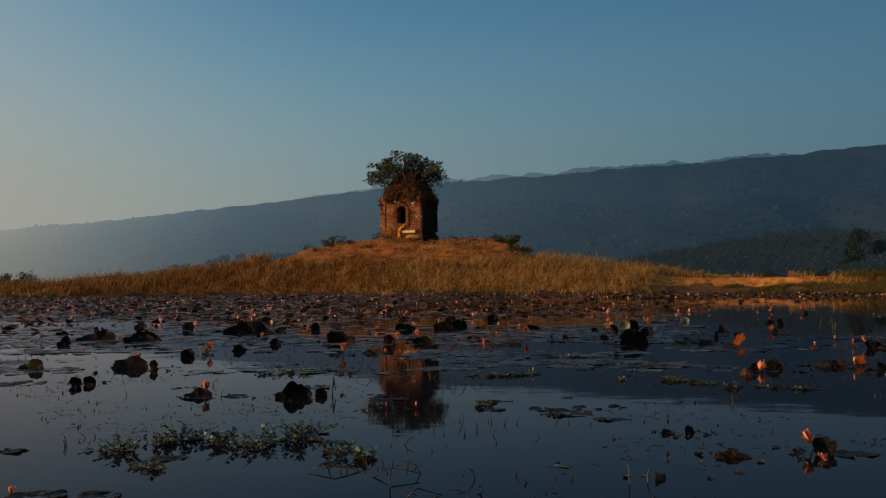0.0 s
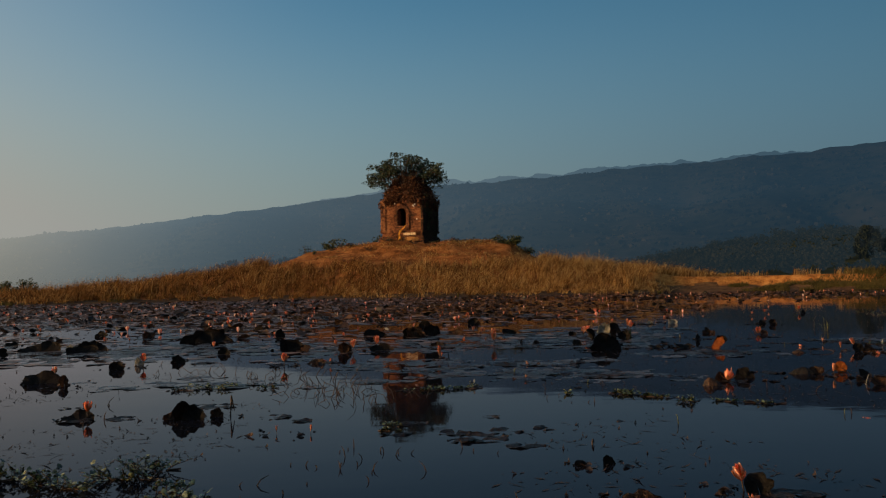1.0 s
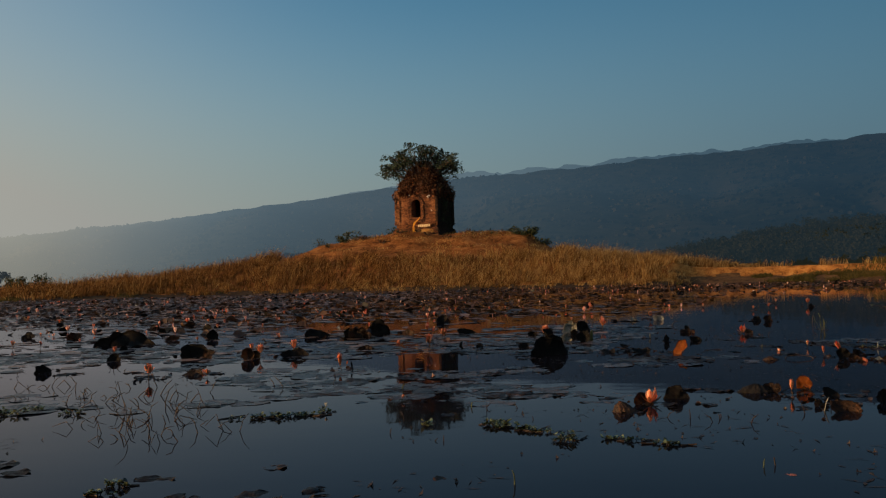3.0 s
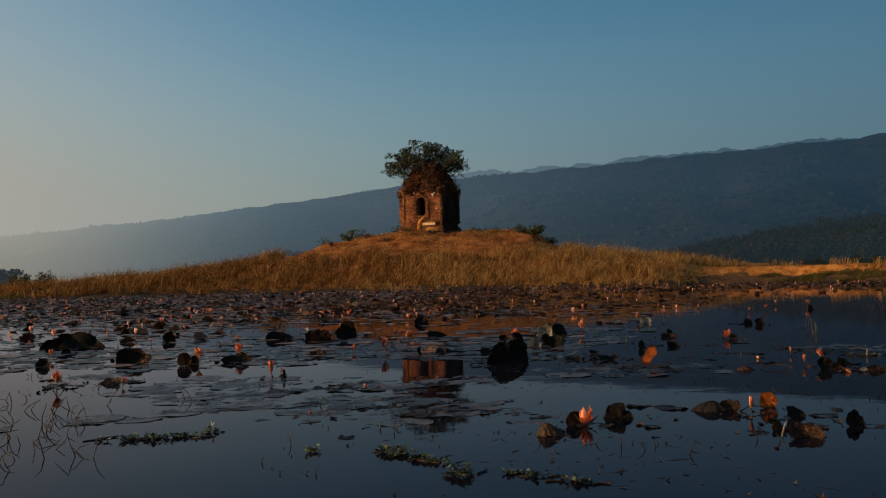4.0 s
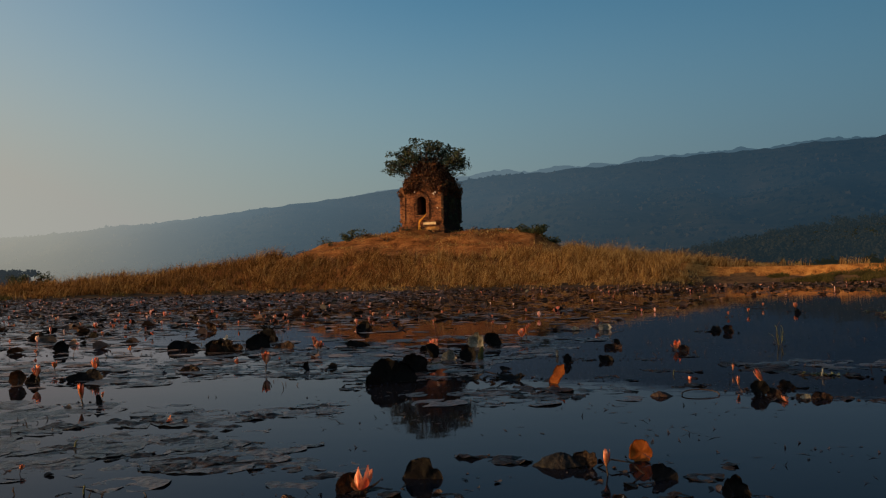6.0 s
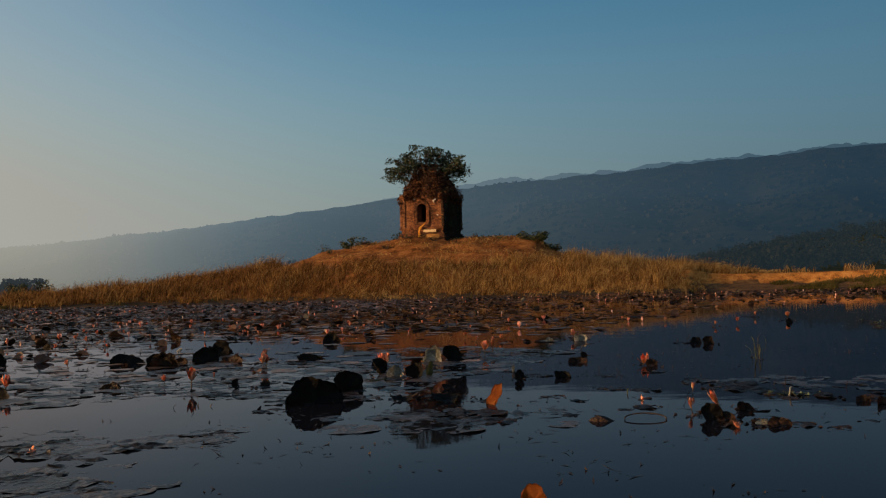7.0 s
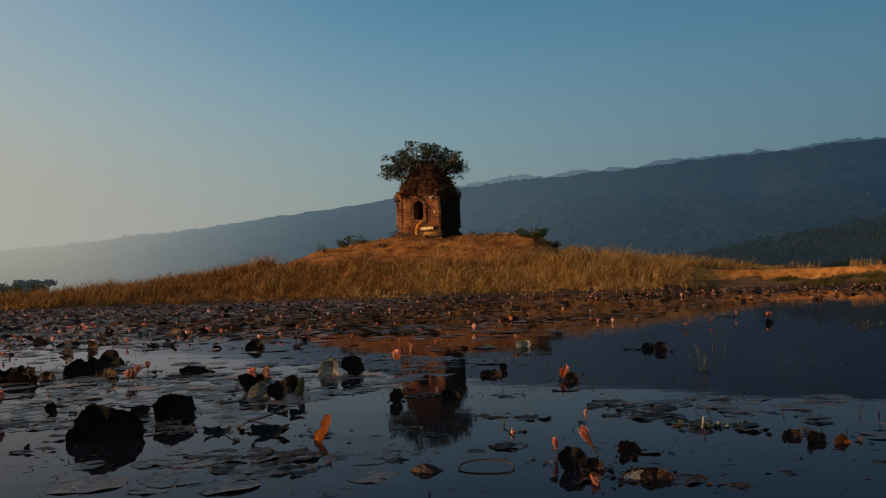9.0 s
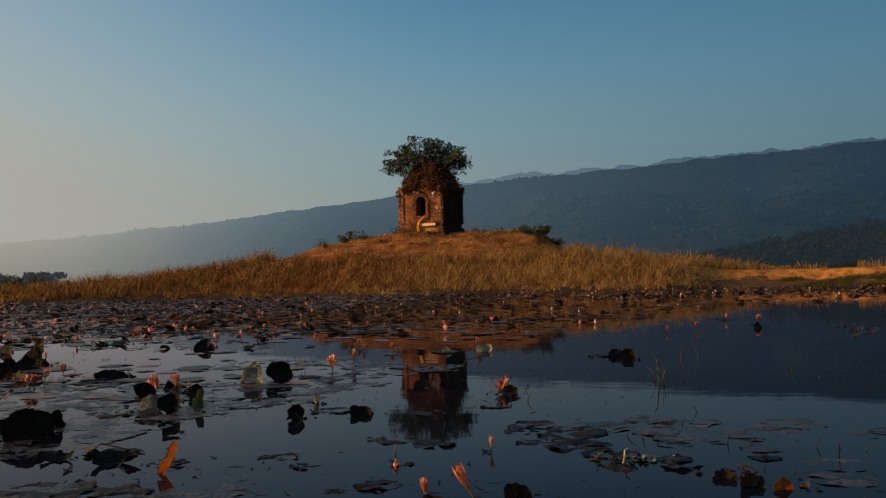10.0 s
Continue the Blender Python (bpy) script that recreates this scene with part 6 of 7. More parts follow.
floating_pad(2.82, 12.98, 0.333, "dark")
floating_pad(3.44, 12.46, 0.305, "dark")
standing_leaf(0.63, 14.56, 0.305, 0.085, "dark", 60, 30, 0.5)
floating_pad(0.66, 14.23, 0.355, "dark")
lily(2.72, 14.88, 0.189, "half", 0, 0)
lily(2.75, 15.54, 0.201, "bud", 0, 0)
lily(0.40, 13.66, 0.147, "half", 0, 0)
lily(0.19, 14.20, 0.150, "half", 15, 0)
standing_leaf(-0.88, 13.95, 0.286, 0.145, "brown", 60, 20, 0.4)
standing_leaf(-0.82, 14.25, 0.191, 0.069, "brown", 60, 0, 0.25)
standing_leaf(-0.89, 15.61, 0.312, 0.156, "dark", 60, 0, 0.25)
standing_leaf(-0.80, 15.73, 0.100, 0.100, "brown", 80, 50, 0.25)
standing_leaf(-0.66, 14.61, 0.325, 0.143, "dark", 60, 10, 0.25)
lily(-1.58, 15.89, 0.075, "pale", 0, 0)
standing_leaf(-0.24, 14.37, 0.287, 0.068, "brown", 45, 0, 0.25)
floating_pad(-0.41, 13.78, 0.419, "dark")
floating_pad(0.43, 12.10, 0.387, "dark")
floating_pad(0.68, 12.24, 0.338, "dark")
floating_pad(0.92, 11.23, 0.381, "dark")
floating_pad(1.56, 10.64, 0.298, "dark")
floating_pad(1.67, 10.18, 0.242, "dark")
floating_pad(1.99, 10.93, 0.263, "dark")
floating_pad(2.23, 10.81, 0.218, "brown")
tent_leaf(3.95, 9.65, 0.13, 0.036, "brown")
stem_loop(4.22, 9.70, 0.251)
standing_leaf(4.61, 9.69, 0.125, 0.100, "dark", 81, -12, 0.1)
lily(4.53, 9.99, 0.101, "bud", -6, 0)
lily(4.72, 10.01, 0.163, "bud", -27, 0)
lily(4.66, 11.04, 0.082, "bud", 4, 0)
lily(4.70, 9.37, 0.049, "wide", 40, 0)
standing_leaf(4.87, 10.10, 0.115, 0.045, "brown", 60, 20, 0.5)
standing_leaf(4.70, 9.69, 0.105, 0.029, "brown", 45, 0, 0.25)
standing_leaf(4.69, 9.46, 0.084, 0.019, "brown", 50, 0, 0.25)
standing_leaf(4.86, 9.48, 0.065, 0.014, "pale", 35, 0, 0.25)
standing_leaf(4.90, 9.57, 0.036, 0.020, "pale", 60, 0, 0.25)
standing_leaf(4.98, 9.59, 0.038, 0.024, "pale", 75, 30, 0.25)
standing_leaf(4.96, 9.44, 0.148, 0.023, "brown", 30, 10, 0.3)
floating_pad(4.88, 9.44, 0.148, "brown")
floating_pad(5.05, 9.46, 0.224, "brown")
floating_pad(4.95, 9.75, 0.160, "dark")
floating_pad(4.27, 10.27, 0.208, "dark")
floating_pad(4.12, 10.12, 0.116, "dark")
floating_pad(3.76, 9.90, 0.140, "dark")
floating_pad(3.46, 9.76, 0.100, "dark")
floating_pad(3.63, 10.85, 0.203, "brown")
floating_pad(3.83, 10.64, 0.162, "dark")
lily(4.25, 10.65, 0.026, "wide", 80, 0)
floating_pad(4.30, 10.69, 0.084, "brown")
floating_pad(4.07, 11.38, 0.293, "dark")
floating_pad(4.33, 11.24, 0.249, "dark")
bent_stem(4.18, 11.02, 0.041, 0.010, "sedge", 0.0086)
lily(4.47, 13.42, 0.135, "fan", 4, 0)
standing_leaf(4.53, 13.36, 0.13, 0.045, "brown", 50, 20, 0.5)
standing_leaf(3.81, 13.85, 0.186, 0.040, "brown", 40, 0, 0.25)
standing_leaf(3.87, 14.31, 0.076, 0.076, "dark", 75, 0, 0.25)
lily(3.74, 17.66, 0.165, "half", 0, 0)
standing_leaf(3.84, 17.43, 0.20, 0.055, "pale", 40, 10, 0.5)
standing_leaf(3.41, 17.36, 0.117, 0.057, "pale", 70, 0, 0.25)
bent_stem(3.84, 15.64, 0.081, 0.187, "stalk", 0.0125)
standing_leaf(5.49, 16.39, 0.161, 0.073, "brown", 60, 20, 0.4)
standing_leaf(5.36, 16.60, 0.177, 0.068, "dark", 50, 0, 0.25)
floating_pad(5.20, 16.64, 0.274, "dark")
bent_stem(5.64, 14.03, 0.137, -0.082, "sedge", 0.0048)
bent_stem(5.67, 14.03, 0.232, -0.051, "sedge", 0.0105)
standing_leaf(5.70, 14.02, 0.03, 0.16, "sedgeleaf", 80, 60, 0.3)
bent_stem(5.70, 14.02, 0.190, -0.013, "sedge", 0.0048)
bent_stem(5.72, 14.02, 0.116, 0.019, "sedge", 0.0048)
bent_stem(5.68, 14.02, 0.158, -0.032, "sedge", 0.0048)
bent_stem(5.95, 15.48, 0.185, 0.049, "stalk", 0.0099)
bent_stem(6.19, 16.19, 0.099, -0.033, "sedge", 0.0066)
lily(6.71, 21.47, 0.138, "half", 0, 0)
lily(6.20, 20.66, 0.112, "half", 0, 0)
lily(7.81, 22.50, 0.190, "half", 0, 0)
standing_leaf(7.68, 21.73, 0.141, 0.061, "dark", 50, 0, 0.25)
lily(7.51, 24.14, 0.138, "half", 0, 0)
lily(5.55, 22.91, 0.107, "half", 0, 0)
floating_pad(4.82, 11.85, 0.353, "dark")
floating_pad(5.04, 11.63, 0.418, "dark")
floating_pad(4.92, 11.32, 0.324, "dark")
floating_pad(5.11, 11.19, 0.353, "dark")
floating_pad(5.25, 11.00, 0.274, "dark")
floating_pad(4.75, 11.66, 0.190, "dark")
floating_pad(7.46, 24.72, 0.475, "dark")
floating_pad(4.09, 12.39, 0.256, "dark")
floating_pad(4.50, 12.69, 0.222, "dark")
weed_clump(5.33, 10.85, 0.301, 0.033, 8, "green")
floating_pad(5.28, 10.66, 0.193, "brown")
floating_pad(5.52, 10.90, 0.203, "dark")
bent_stem(5.30, 10.79, 0.069, 0.026, "pale", 0.0132)
floating_pad(5.55, 10.74, 0.198, "dark")
floating_pad(5.96, 10.96, 0.159, "dark")
standing_leaf(5.71, 10.48, 0.107, 0.020, "brown", 35, 0, 0.25)
standing_leaf(5.79, 10.35, 0.111, 0.048, "brown", 60, 20, 0.5)
standing_leaf(5.91, 10.31, 0.080, 0.031, "orange", 45, 20, 0.5)
floating_pad(6.05, 10.64, 0.072, "dark")
floating_pad(5.55, 9.66, 0.064, "brown")
floating_pad(5.48, 9.59, 0.130, "dark")
floating_pad(5.60, 9.64, 0.042, "dark")
bent_stem(5.87, 10.65, 0.029, -0.098, "stalk", 0.0065)
floating_pad(5.66, 9.33, 0.040, "dark")
floating_pad(5.95, 9.83, 0.073, "dark")
floating_pad(4.97, 10.09, 0.143, "dark")
floating_pad(5.25, 9.33, 0.121, "dark")
weed_clump(8.72, 20.60, 0.260, 0.060, 2, "green")
weed_clump(9.05, 21.36, 0.260, 0.060, 2, "green")
weed_clump(8.81, 20.05, 0.260, 0.060, 2, "green")
weed_clump(8.95, 21.82, 0.260, 0.060, 2, "green")
weed_clump(9.17, 20.90, 0.260, 0.060, 2, "green")
weed_clump(8.58, 19.52, 0.260, 0.060, 2, "green")
standing_leaf(3.66, 12.30, 0.147, 0.037, "dark", 50, 0, 0.25)
lily(2.06, 18.35, 0.118, "half", 0, 0)
lily(2.33, 17.57, 0.093, "half", 0, 0)
standing_leaf(-0.10, 18.35, 0.299, 0.100, "dark", 60, 0, 0.25)


# ---- the field of lilies between the open water and the shore ----
def pads_edge(y):
    """How far the field reaches to +x."""
    return np.interp(y, [6, 10, 12, 17, 24, 30, 34, 40, 50, 58, 66], [-4.5, -1.5, 1.2, 3.6, 4.8, 8.0, 11.5, 17, 23, 24, 20])


def field_density(x, y):
    near = sstep(11, 22, y - 0.12 * np.maximum(0, -x))
    d = 0.10 + 0.9 * near
    d = d * sstep(0.8, -1.2, x - pads_edge(y)) * (1 - (0.85 - 0.35 * sstep(44, 52, y)) * sstep(-5, 4, x) * sstep(22, 30, y))
    gaps = vnoise(x * 0.22 + 4, y * 0.30) + 0.5 * vnoise(x * 0.7, y * 0.9)
    d = d * (0.25 + 0.75 * sstep(-0.30, 0.02, gaps + 0.25 * sstep(24, 45, y)))
    # a lane of open water that mirrors the mound
    d = d * (1 - 0.75 * np.exp(-(((y - 17.5) / 2.6) ** 2)) * sstep(-4.5, -2.5, x))
    d = d * (0.25 + 0.75 * sstep(2.5, 9, shore_y(x) - y)) * sstep(0.8, 2.0, shore_y(x) - y) * (1 - sstep(6, 12, x) * sstep(10, 4, shore_y(x) - y))
    return d


def scatter(n, seed, x0=-46, x1=32, y0=9, y1=66):
    rg = np.random.RandomState(seed)
    y = y0 + (y1 - y0) * rg.rand(n) ** 1.15
    half = 0.56 * (y + 6)
    x = rg.uniform(-1, 1, n) * half - 0.10 * y + 3.0
    k = rg.rand(n) < field_density(x, y)
    return x[k], y[k], rg


def flat_pads(x, y, rg, seg=12):
    n = len(x)
    R = 0.05 + 0.13 * rg.rand(n) ** 1.6
    a0 = rg.uniform(0, 2 * math.pi, n)
    a = np.linspace(0.2, 2 * math.pi - 0.2, seg)[None, :] + a0[:, None]
    r = R[:, None] * (1 + 0.13 * rg.normal(0, 1, (n, seg)))
    calm = (0.35 + 0.65 * sstep(16, 34, y))[:, None]          # flatter where the mat is looser
    lift = calm * np.abs(rg.normal(0, 0.012, (n, seg))) * (rg.rand(n, 1) < 0.4) + 0.002
    ring = np.stack([x[:, None] + r * np.cos(a), y[:, None] + r * np.sin(a), lift + 0.004 * rg.rand(n, 1) + calm * np.abs(rg.normal(0, 0.012, (n, 1))) * (1 + np.cos(a - rg.uniform(0, 6.28, (n, 1))))], -1)
    c = np.stack([x, y, np.full(n, 0.008)], -1)[:, None]
    v = np.concatenate([c, ring], 1).reshape(-1, 3)
    i = np.arange(n)[:, None] * (seg + 1)
    f = np.concatenate([i + [0, k, k + 1] for k in range(1, seg)], 0)
    return v, f


def raised_pads(x, y, rg, seg=11, rings=3, least=0.05, most=0.1, steep=0.8):
    """Leaves pushed up by the crowd: tilted, cupped discs with torn rims."""
    n = len(x)
    R = least + most * rg.rand(n) ** 1.5
    tilt, yaw = 0.08 + steep * rg.rand(n) ** 2.6, rg.uniform(-math.pi, math.pi, n)
    P = [np.zeros((n, 3))]
    for j in range(1, rings + 1):
        for k in range(seg):
            a = 0.25 + (2 * math.pi - 0.5) * k / (seg - 1)
            r = R * j / rings * (1 + 0.10 * rg.normal(0, 1, n) * (j == rings))
            P.append(np.stack([r * math.cos(a), r * math.sin(a), 0.35 * R * (j / rings) ** 2 * (1 + 0.8 * np.sin(2 * a + yaw * 3))], -1))
    p = np.stack(P, 1)
    spin = rg.uniform(0, 6.28, n)[:, None]
    q = np.stack([p[..., 0] * np.cos(spin) - p[..., 1] * np.sin(spin), p[..., 0] * np.sin(spin) + p[..., 1] * np.cos(spin), p[..., 2]], -1)
    ct, st = np.cos(tilt)[:, None], np.sin(tilt)[:, None]
    q = np.stack([q[..., 0], q[..., 1] * ct - q[..., 2] * st, q[..., 1] * st + q[..., 2] * ct], -1)
    cy, sy = np.cos(yaw)[:, None], np.sin(yaw)[:, None]
    q = np.stack([q[..., 0] * cy - q[..., 1] * sy, q[..., 0] * sy + q[..., 1] * cy, q[..., 2]], -1)
    q += np.stack([x, y, R * np.sin(tilt) * rg.uniform(-0.2, 0.25, n)], -1)[:, None]
    m = 1 + rings * seg
    i = np.arange(n)[:, None] * m
    f3 = [i + [0, 1 + k, 2 + k] for k in range(seg - 1)]
    f4 = [i + [1 + (j - 1) * seg + k, 1 + j * seg + k, 2 + j * seg + k, 2 + (j - 1) * seg + k] for j in range(1, rings) for k in range(seg - 1)]
    return q.reshape(-1, 3), np.concatenate(f3, 0).tolist() + np.concatenate(f4, 0).tolist()


def small_flowers(x, y, rg):
    """Stalk and seven petals each."""
    n = len(x)
    h, stalk = 0.04 + 0.085 * rg.rand(n) ** 1.4, 0.005 + 0.05 * rg.rand(n) ** 2
    op = rg.uniform(0.05, 0.75, n) ** 1.3
    lean = rg.normal(0, 0.12, (n, 2))
    base = np.stack([x + lean[:, 0] * stalk, y + lean[:, 1] * stalk, stalk], -1)
    V, Fc, m = [], [], 0
    for k in range(3):
        a = 2.09 * k
        o = np.array([math.cos(a), math.sin(a), 0]) * 0.007
        V += [np.stack([x, y, np.full(n, -0.05)], -1) + o, base + o]
    for k in range(3):
        Fc.append((2 * k, 2 * ((k + 1) % 3), 2 * ((k + 1) % 3) + 1, 2 * k + 1))
    m = 6
    a0 = rg.uniform(0, 6.28, n)
    for k in range(7):
        a = a0 + k * 0.9
        o = op * (1.0 if k % 2 else 0.6)
        d = np.stack([np.cos(a) * np.sin(o), np.sin(a) * np.sin(o), np.cos(o)], -1)
        out = np.stack([np.cos(a), np.sin(a), 0 * a], -1)
        s = np.stack([-np.sin(a), np.cos(a), 0 * a], -1)
        H = h[:, None]
        V += [base + out * 0.006, base + d * H * 0.45 + s * H * 0.2 + out * H * 0.10, base + d * H * 0.5 + out * H * 0.17, base + d * H * 0.45 - s * H * 0.2 + out * H * 0.10, base + d * H]
        Fc += [(m, m + 1, m + 2), (m, m + 2, m + 3), (m + 1, m + 4, m + 2), (m + 2, m + 4, m + 3)]
        m += 5
    v = np.stack(V, 1).reshape(-1, 3)
    faces = []
    i = np.arange(n)[:, None] * m
    for f in Fc:
        faces += (i + list(f)).tolist()
    return v, faces


def sodden_pads(x, y, rg, rings=4, seg=20):
    """Half-sunk pads: parts of each lie under the surface, so that only scraps show."""
    n = len(x)
    R = rg.uniform(0.09, 0.2, n)
    a0 = rg.uniform(0, 6.28, n)[:, None]
    z0 = rg.uniform(-0.003, 0.002, n)
    P = [np.stack([x, y, z0 + 0.002], -1)]
    rim = 1 + 0.06 * rg.normal(0, 1, (n, seg))
    for j in range(1, rings + 1):
        for k in range(seg):
            a = a0[:, 0] + 0.2 + (2 * math.pi - 0.4) * k / (seg - 1)
            r = R * j / rings * rim[:, k]
            px, py = x + r * np.cos(a), y + r * np.sin(a)
            z = z0 + 0.012 * vnoise(px * 9, py * 9) + 0.009 * vnoise(px * 24, py * 24) + (0.002 if j == rings else 0)
            P.append(np.stack([px, py, z], -1))
    m = 1 + rings * seg
    i = np.arange(n)[:, None] * m
    f3 = [i + [0, 1 + k, 2 + k] for k in range(seg - 1)]
    f4 = [i + [1 + (j - 1) * seg + k, 1 + j * seg + k, 2 + j * seg + k, 2 + (j - 1) * seg + k] for j in range(1, rings) for k in range(seg - 1)]
    return np.stack(P, 1).reshape(-1, 3), np.concatenate(f3, 0).tolist() + np.concatenate(f4, 0).tolist()


rg = np.random.RandomState(99)
n = 3600
x, y = rg.uniform(-8, 6, n), rg.uniform(5.5, 16.5, n)
patch = vnoise(x * 0.55 + 2, y * 0.8 + 1) + 0.4 * vnoise(x * 1.7, y * 1.9)
k = (x < 1.1 + 0.32 * (y - 7)) & (patch > 0.02 - 0.10 * sstep(9, 14, y)) & (y > 6.6 + 0.5 * vnoise(x, y * 0))
x, y = x[k], y[k]
for cx, cy, cnt, spread in ((2.95, 9.75, 30, 0.34), (5.85, 11.65, 30, 0.5), (1.75, 7.3, 26, 0.4), (1.1, 7.7, 16, 0.35), (-2.2, 7.0, 22, 0.6), (6.6, 10.6, 14, 0.35)):
    x, y = np.r_[x, rg.normal(cx, spread, cnt)], np.r_[y, rg.normal(cy, spread * 0.6, cnt)]
v, f = sodden_pads(x, y, rg)
tagged(mesh_object("sodden_pads", v, f, M["mat"], smooth=True), "rotting half-sunk water lily pads matted on the surface", "lily pads", kind="stuff")
x, y, rg = scatter(40000, 101)
brown = rg.rand(len(x)) < sstep(-9, 0, x + 3 * vnoise(x * 0.3, y * 0.3)) * sstep(18, 26, y)          # withered in the shallows off the bank
for k, mat, words in ((~brown, "pad_field", "crowded dark water lily pads floating towards the shore"), (brown, "pad_brown", "withered brown lily pads in the shallows")):
    v, f = flat_pads(x[k], y[k], rg)
    tagged(mesh_object("lily_pads", v, f, M[mat]), words, "lily pads", kind="stuff")
x, y, rg = scatter(2500, 102, y0=13)
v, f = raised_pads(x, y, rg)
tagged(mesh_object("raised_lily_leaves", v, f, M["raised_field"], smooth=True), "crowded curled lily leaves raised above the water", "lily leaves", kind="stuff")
x, y, rg = scatter(1500, 103, y0=15)
k = vnoise(x * 0.35 + 20, y * 0.3) + 0.6 * vnoise(x * 1.1, y * 0.9) > 0.30 * rg.rand(len(x)) - 0.12      # in loose colonies
x, y = x[k], y[k]
v, f = small_flowers(x, y, rg)
tagged(mesh_object("lily_flowers", v, f, M["flower_field"]), "many small pink water lilies towards the shore", "water lilies", kind="stuff")

# heaped leaves, pads and flowers in a loose belt off the bank
rg = np.random.RandomState(140)
n = 5200
x, y = rg.uniform(1.5, 24, n), rg.uniform(33, 59, n)
belt = np.exp(-(((y - 47 - 0.25 * (x - 10)) / 6.0) ** 2)) * sstep(1.5, 7, x) * sstep(24, 17, x)
k = rg.rand(n) < belt * sstep(-0.12, 0.25, vnoise(x * 0.7 + 9, y * 0.5) + 0.5 * vnoise(x * 1.9, y * 1.5)) * sstep(1.5, 3.0, shore_y(x) - y)
x, y = x[k], y[k]
third = len(x) // 3
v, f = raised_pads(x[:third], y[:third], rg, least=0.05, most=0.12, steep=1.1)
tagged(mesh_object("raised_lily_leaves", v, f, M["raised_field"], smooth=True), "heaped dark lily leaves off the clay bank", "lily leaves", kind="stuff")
v, f = flat_pads(x[third:], y[third:], rg)
tagged(mesh_object("lily_pads", v, f, M["pad_brown"]), "withered lily pads crowded off the clay bank", "lily pads", kind="stuff")
v, f = small_flowers(x[::14] + 0.1, y[::14], rg)
tagged(mesh_object("lily_flowers", v, f, M["flower_field"]), "small pink water lilies off the clay bank", "water lilies", kind="stuff")

# single flowers and leaves at the near edge of the field
x, y, rg = scatter(420, 104, y0=11, y1=24)
for px, py in list(zip(x, y))[:75]:
    lily(px, py, rg.uniform(0.07, 0.145), ("half", "half", "bud", "half", "bud")[rg.randint(5)], rg.normal(0, 6))
x, y, rg = scatter(420, 105, y0=10, y1=20)
for px, py in list(zip(x, y))[:26]:
    w = rg.uniform(0.12, 0.26)
    standing_leaf(px, py, w, w * rg.uniform(0.12, 0.45), ("dark", "dark", "dark", "brown", "dark", "dark", "brown")[rg.randint(7)], rg.uniform(25, 78), rg.uniform(-70, 70), rg.uniform(0.15, 0.5))


# torn bits of leaf that gather round every standing leaf and flower
rg = np.random.RandomState(118)
for words, mat, share in (("dark torn bits of lily leaf round the standing leaves", "wet_dark", 4), ("browned torn bits of lily leaf round the standing leaves", "brown", 1.5)):
    spots = [(hx + rg.normal(0, 0.06 + 0.55 * hw), hy + rg.normal(0, 0.06 + 0.5 * hw)) for hx, hy, hw in HEAPS if hy < 26 for _ in range(rg.poisson(share))]
    x, y = np.array(spots).T
    v, f = raised_pads(x, y, rg, 9, 2, 0.006, 0.022, 0.7)
    tagged(mesh_object("leaf_bits", v, f, M[mat], smooth=True), words, "leaf scraps", kind="stuff")

# pale scraps of dead leaves among the pads, and the litter that drifts on the open water
x, y, rg = scatter(520, 106, y0=12)
v, f = raised_pads(x[:110], y[:110], rg)
v = np.asarray(v).reshape(110, -1, 3)
c = np.stack([x[:110], y[:110], 0 * x[:110]], -1)[:, None]
v = (c + (v - c) * 0.5).reshape(-1, 3)
tagged(mesh_object("leaf_scraps", v, f, M["pale"], smooth=True), "pale scraps of dead lily leaves among the pads", "leaf scraps", kind="stuff")

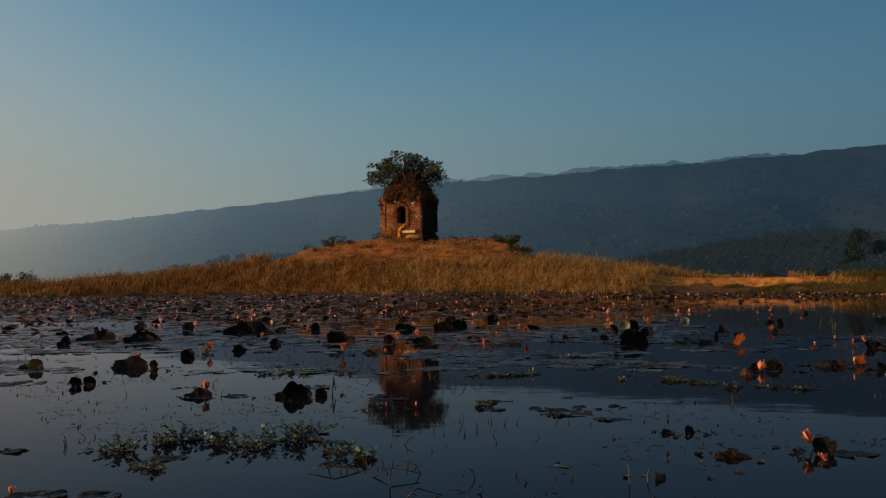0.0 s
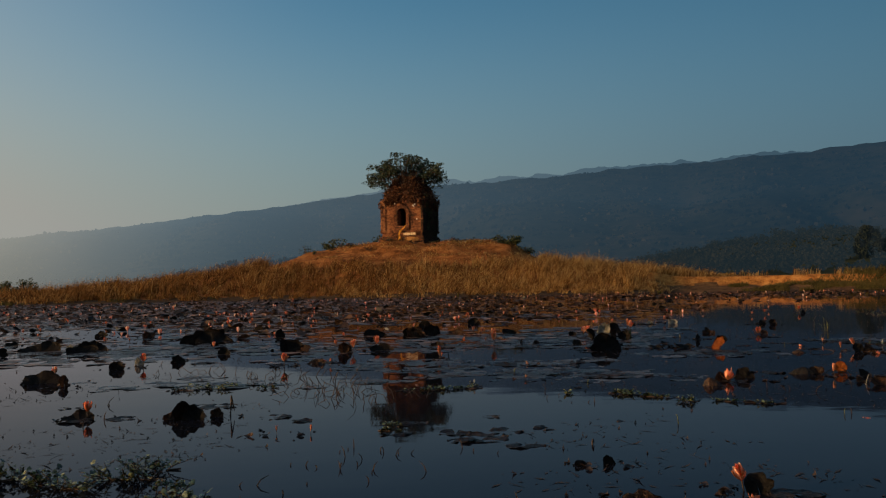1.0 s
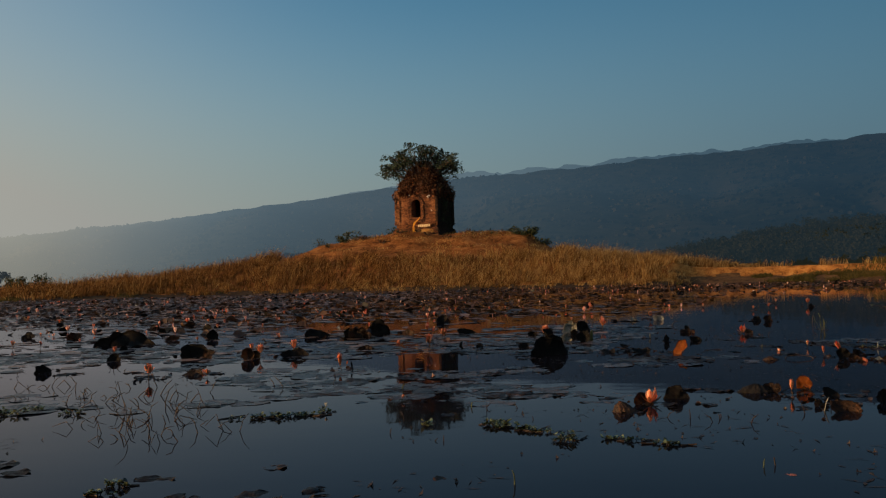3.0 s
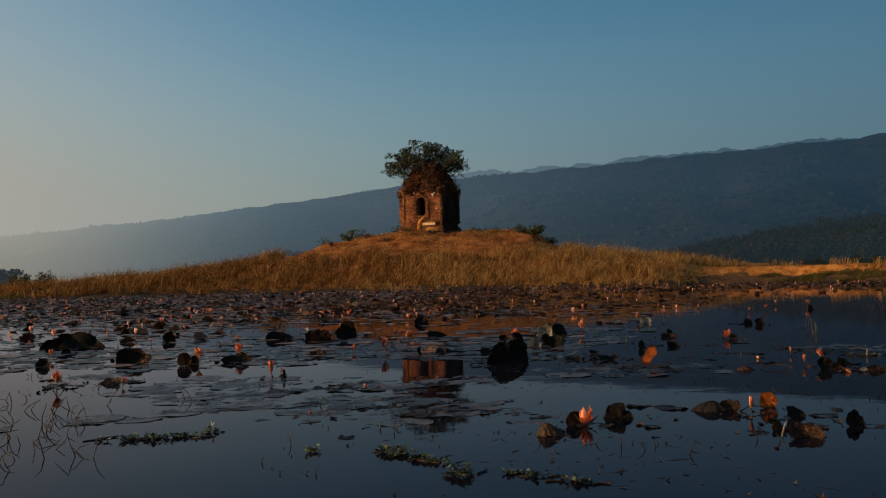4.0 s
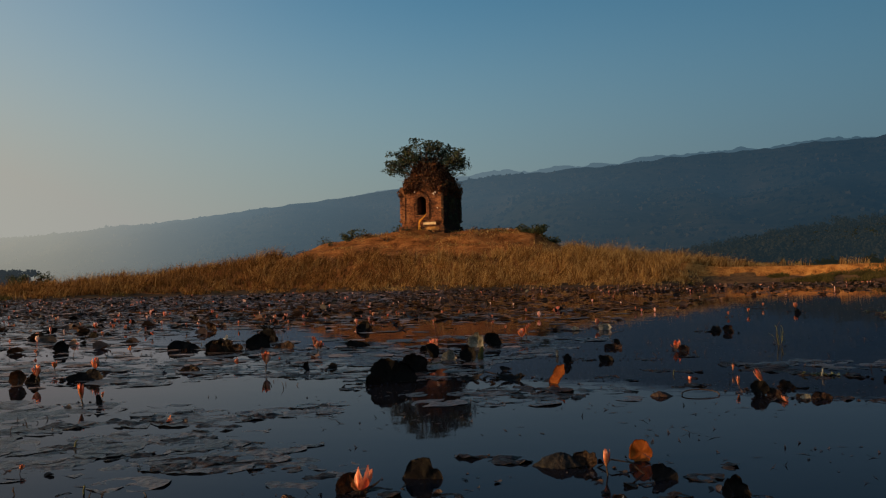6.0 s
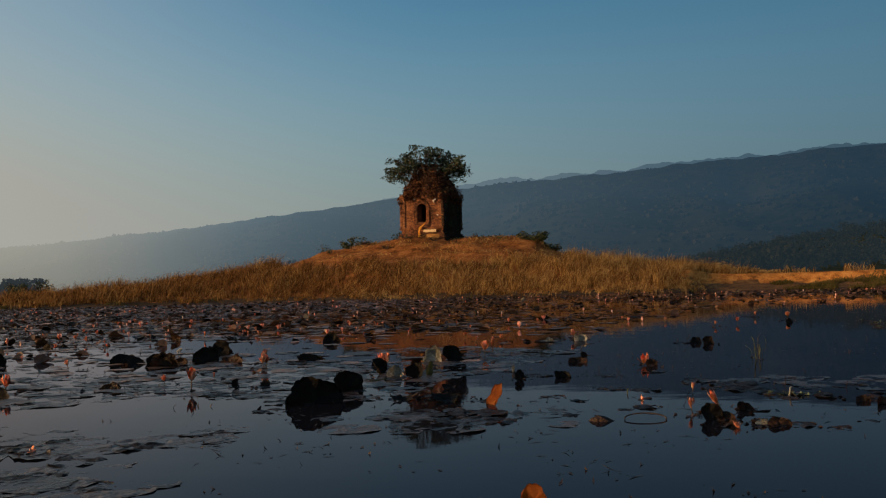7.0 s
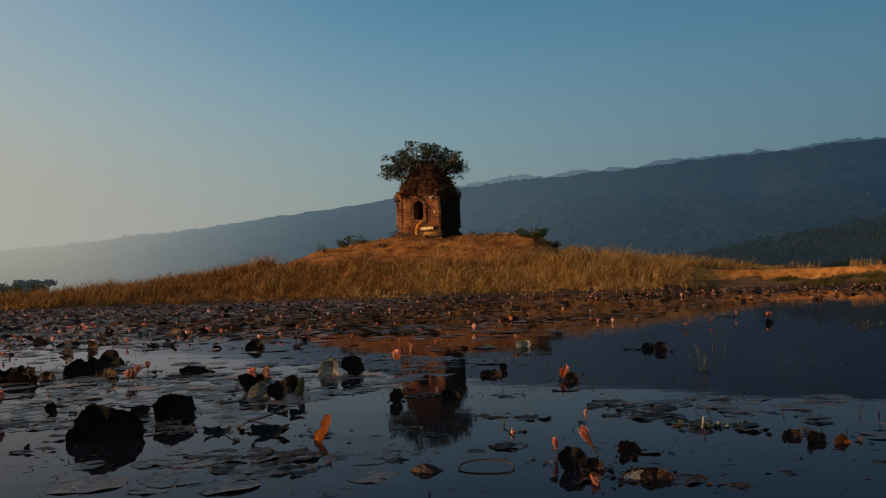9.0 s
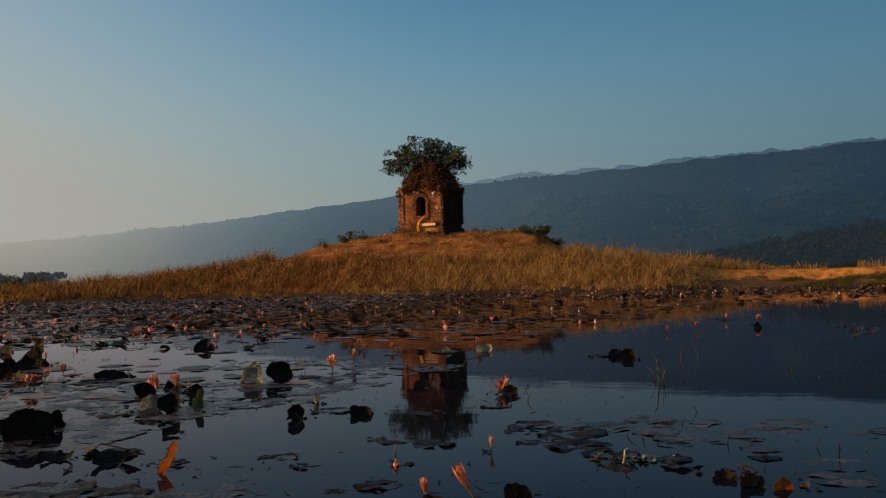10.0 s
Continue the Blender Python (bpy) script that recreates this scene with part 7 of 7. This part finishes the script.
rg = np.random.RandomState(107)
n = 36000
y = -1.5 + 34 * rg.rand(n) ** 1.6
x = rg.uniform(-1, 1, n) * 0.56 * (y + 6) - 0.1 * y + 3.0
clump = vnoise(x * 0.8 + 11, y * 0.8) + 0.7 * vnoise(x * 2.6, y * 2.6)
k = clump > 0.06 + 0.28 * rg.rand(n)
x, y = x[k], y[k]
n = len(x)
ln, wd, a = 0.008 + 0.06 * rg.rand(n) ** 2.5, 0.003 + 0.008 * rg.rand(n), rg.uniform(0, 6.28, n)
d = np.stack([np.cos(a), np.sin(a), 0 * a], -1) * ln[:, None]
s = np.stack([-np.sin(a), np.cos(a), 0 * a], -1) * wd[:, None]
c = np.stack([x, y, np.full(n, 0.002)], -1)
rise = np.array([0, 0, 1.0]) * (0.012 * rg.rand(n, 1) ** 3)
v = np.stack([c - d, c + s, c + d * 0.6 + rise, c + d + rise * 2, c - s * 0.8], 1).reshape(-1, 3)
i = np.arange(n)[:, None] * 5
tagged(mesh_object("floating_litter", v, np.concatenate([i + [0, 4, 1], i + [4, 2, 1], i + [4, 3, 2]], 0), M["stalk"]), "dark bits of dead plants drifting on the water", "plant litter", kind="stuff")

# short dead shoots poking through the surface
rg = np.random.RandomState(131)
n = 7000
y = 2.0 + 22 * rg.rand(n) ** 1.2
x = rg.uniform(-1, 1, n) * 0.56 * (y + 6) - 0.1 * y + 3.0
k = (vnoise(x * 0.9 + 31, y * 1.1) + 0.5 * vnoise(x * 3.1, y * 3.1)) > 0.24 + 0.2 * rg.rand(n)
x, y = x[k], y[k]
bm = bmesh.new()
for px, py in zip(x, y):
    hh, lean = 0.012 + 0.05 * rg.rand() ** 2, rg.normal(0, 0.6, 2)
    tube(bm, [(px, py, -0.01), (px + lean[0] * hh * 0.4, py + lean[1] * hh * 0.4, hh * 0.6), (px + lean[0] * hh, py + lean[1] * hh, hh)], [0.0035, 0.003, 0.0012], 4)
stubs = part("dead_shoots", bm, M["stalk"], None)
tagged(stubs, "short dead shoots poking out of the lake", "plant shoots", kind="stuff")
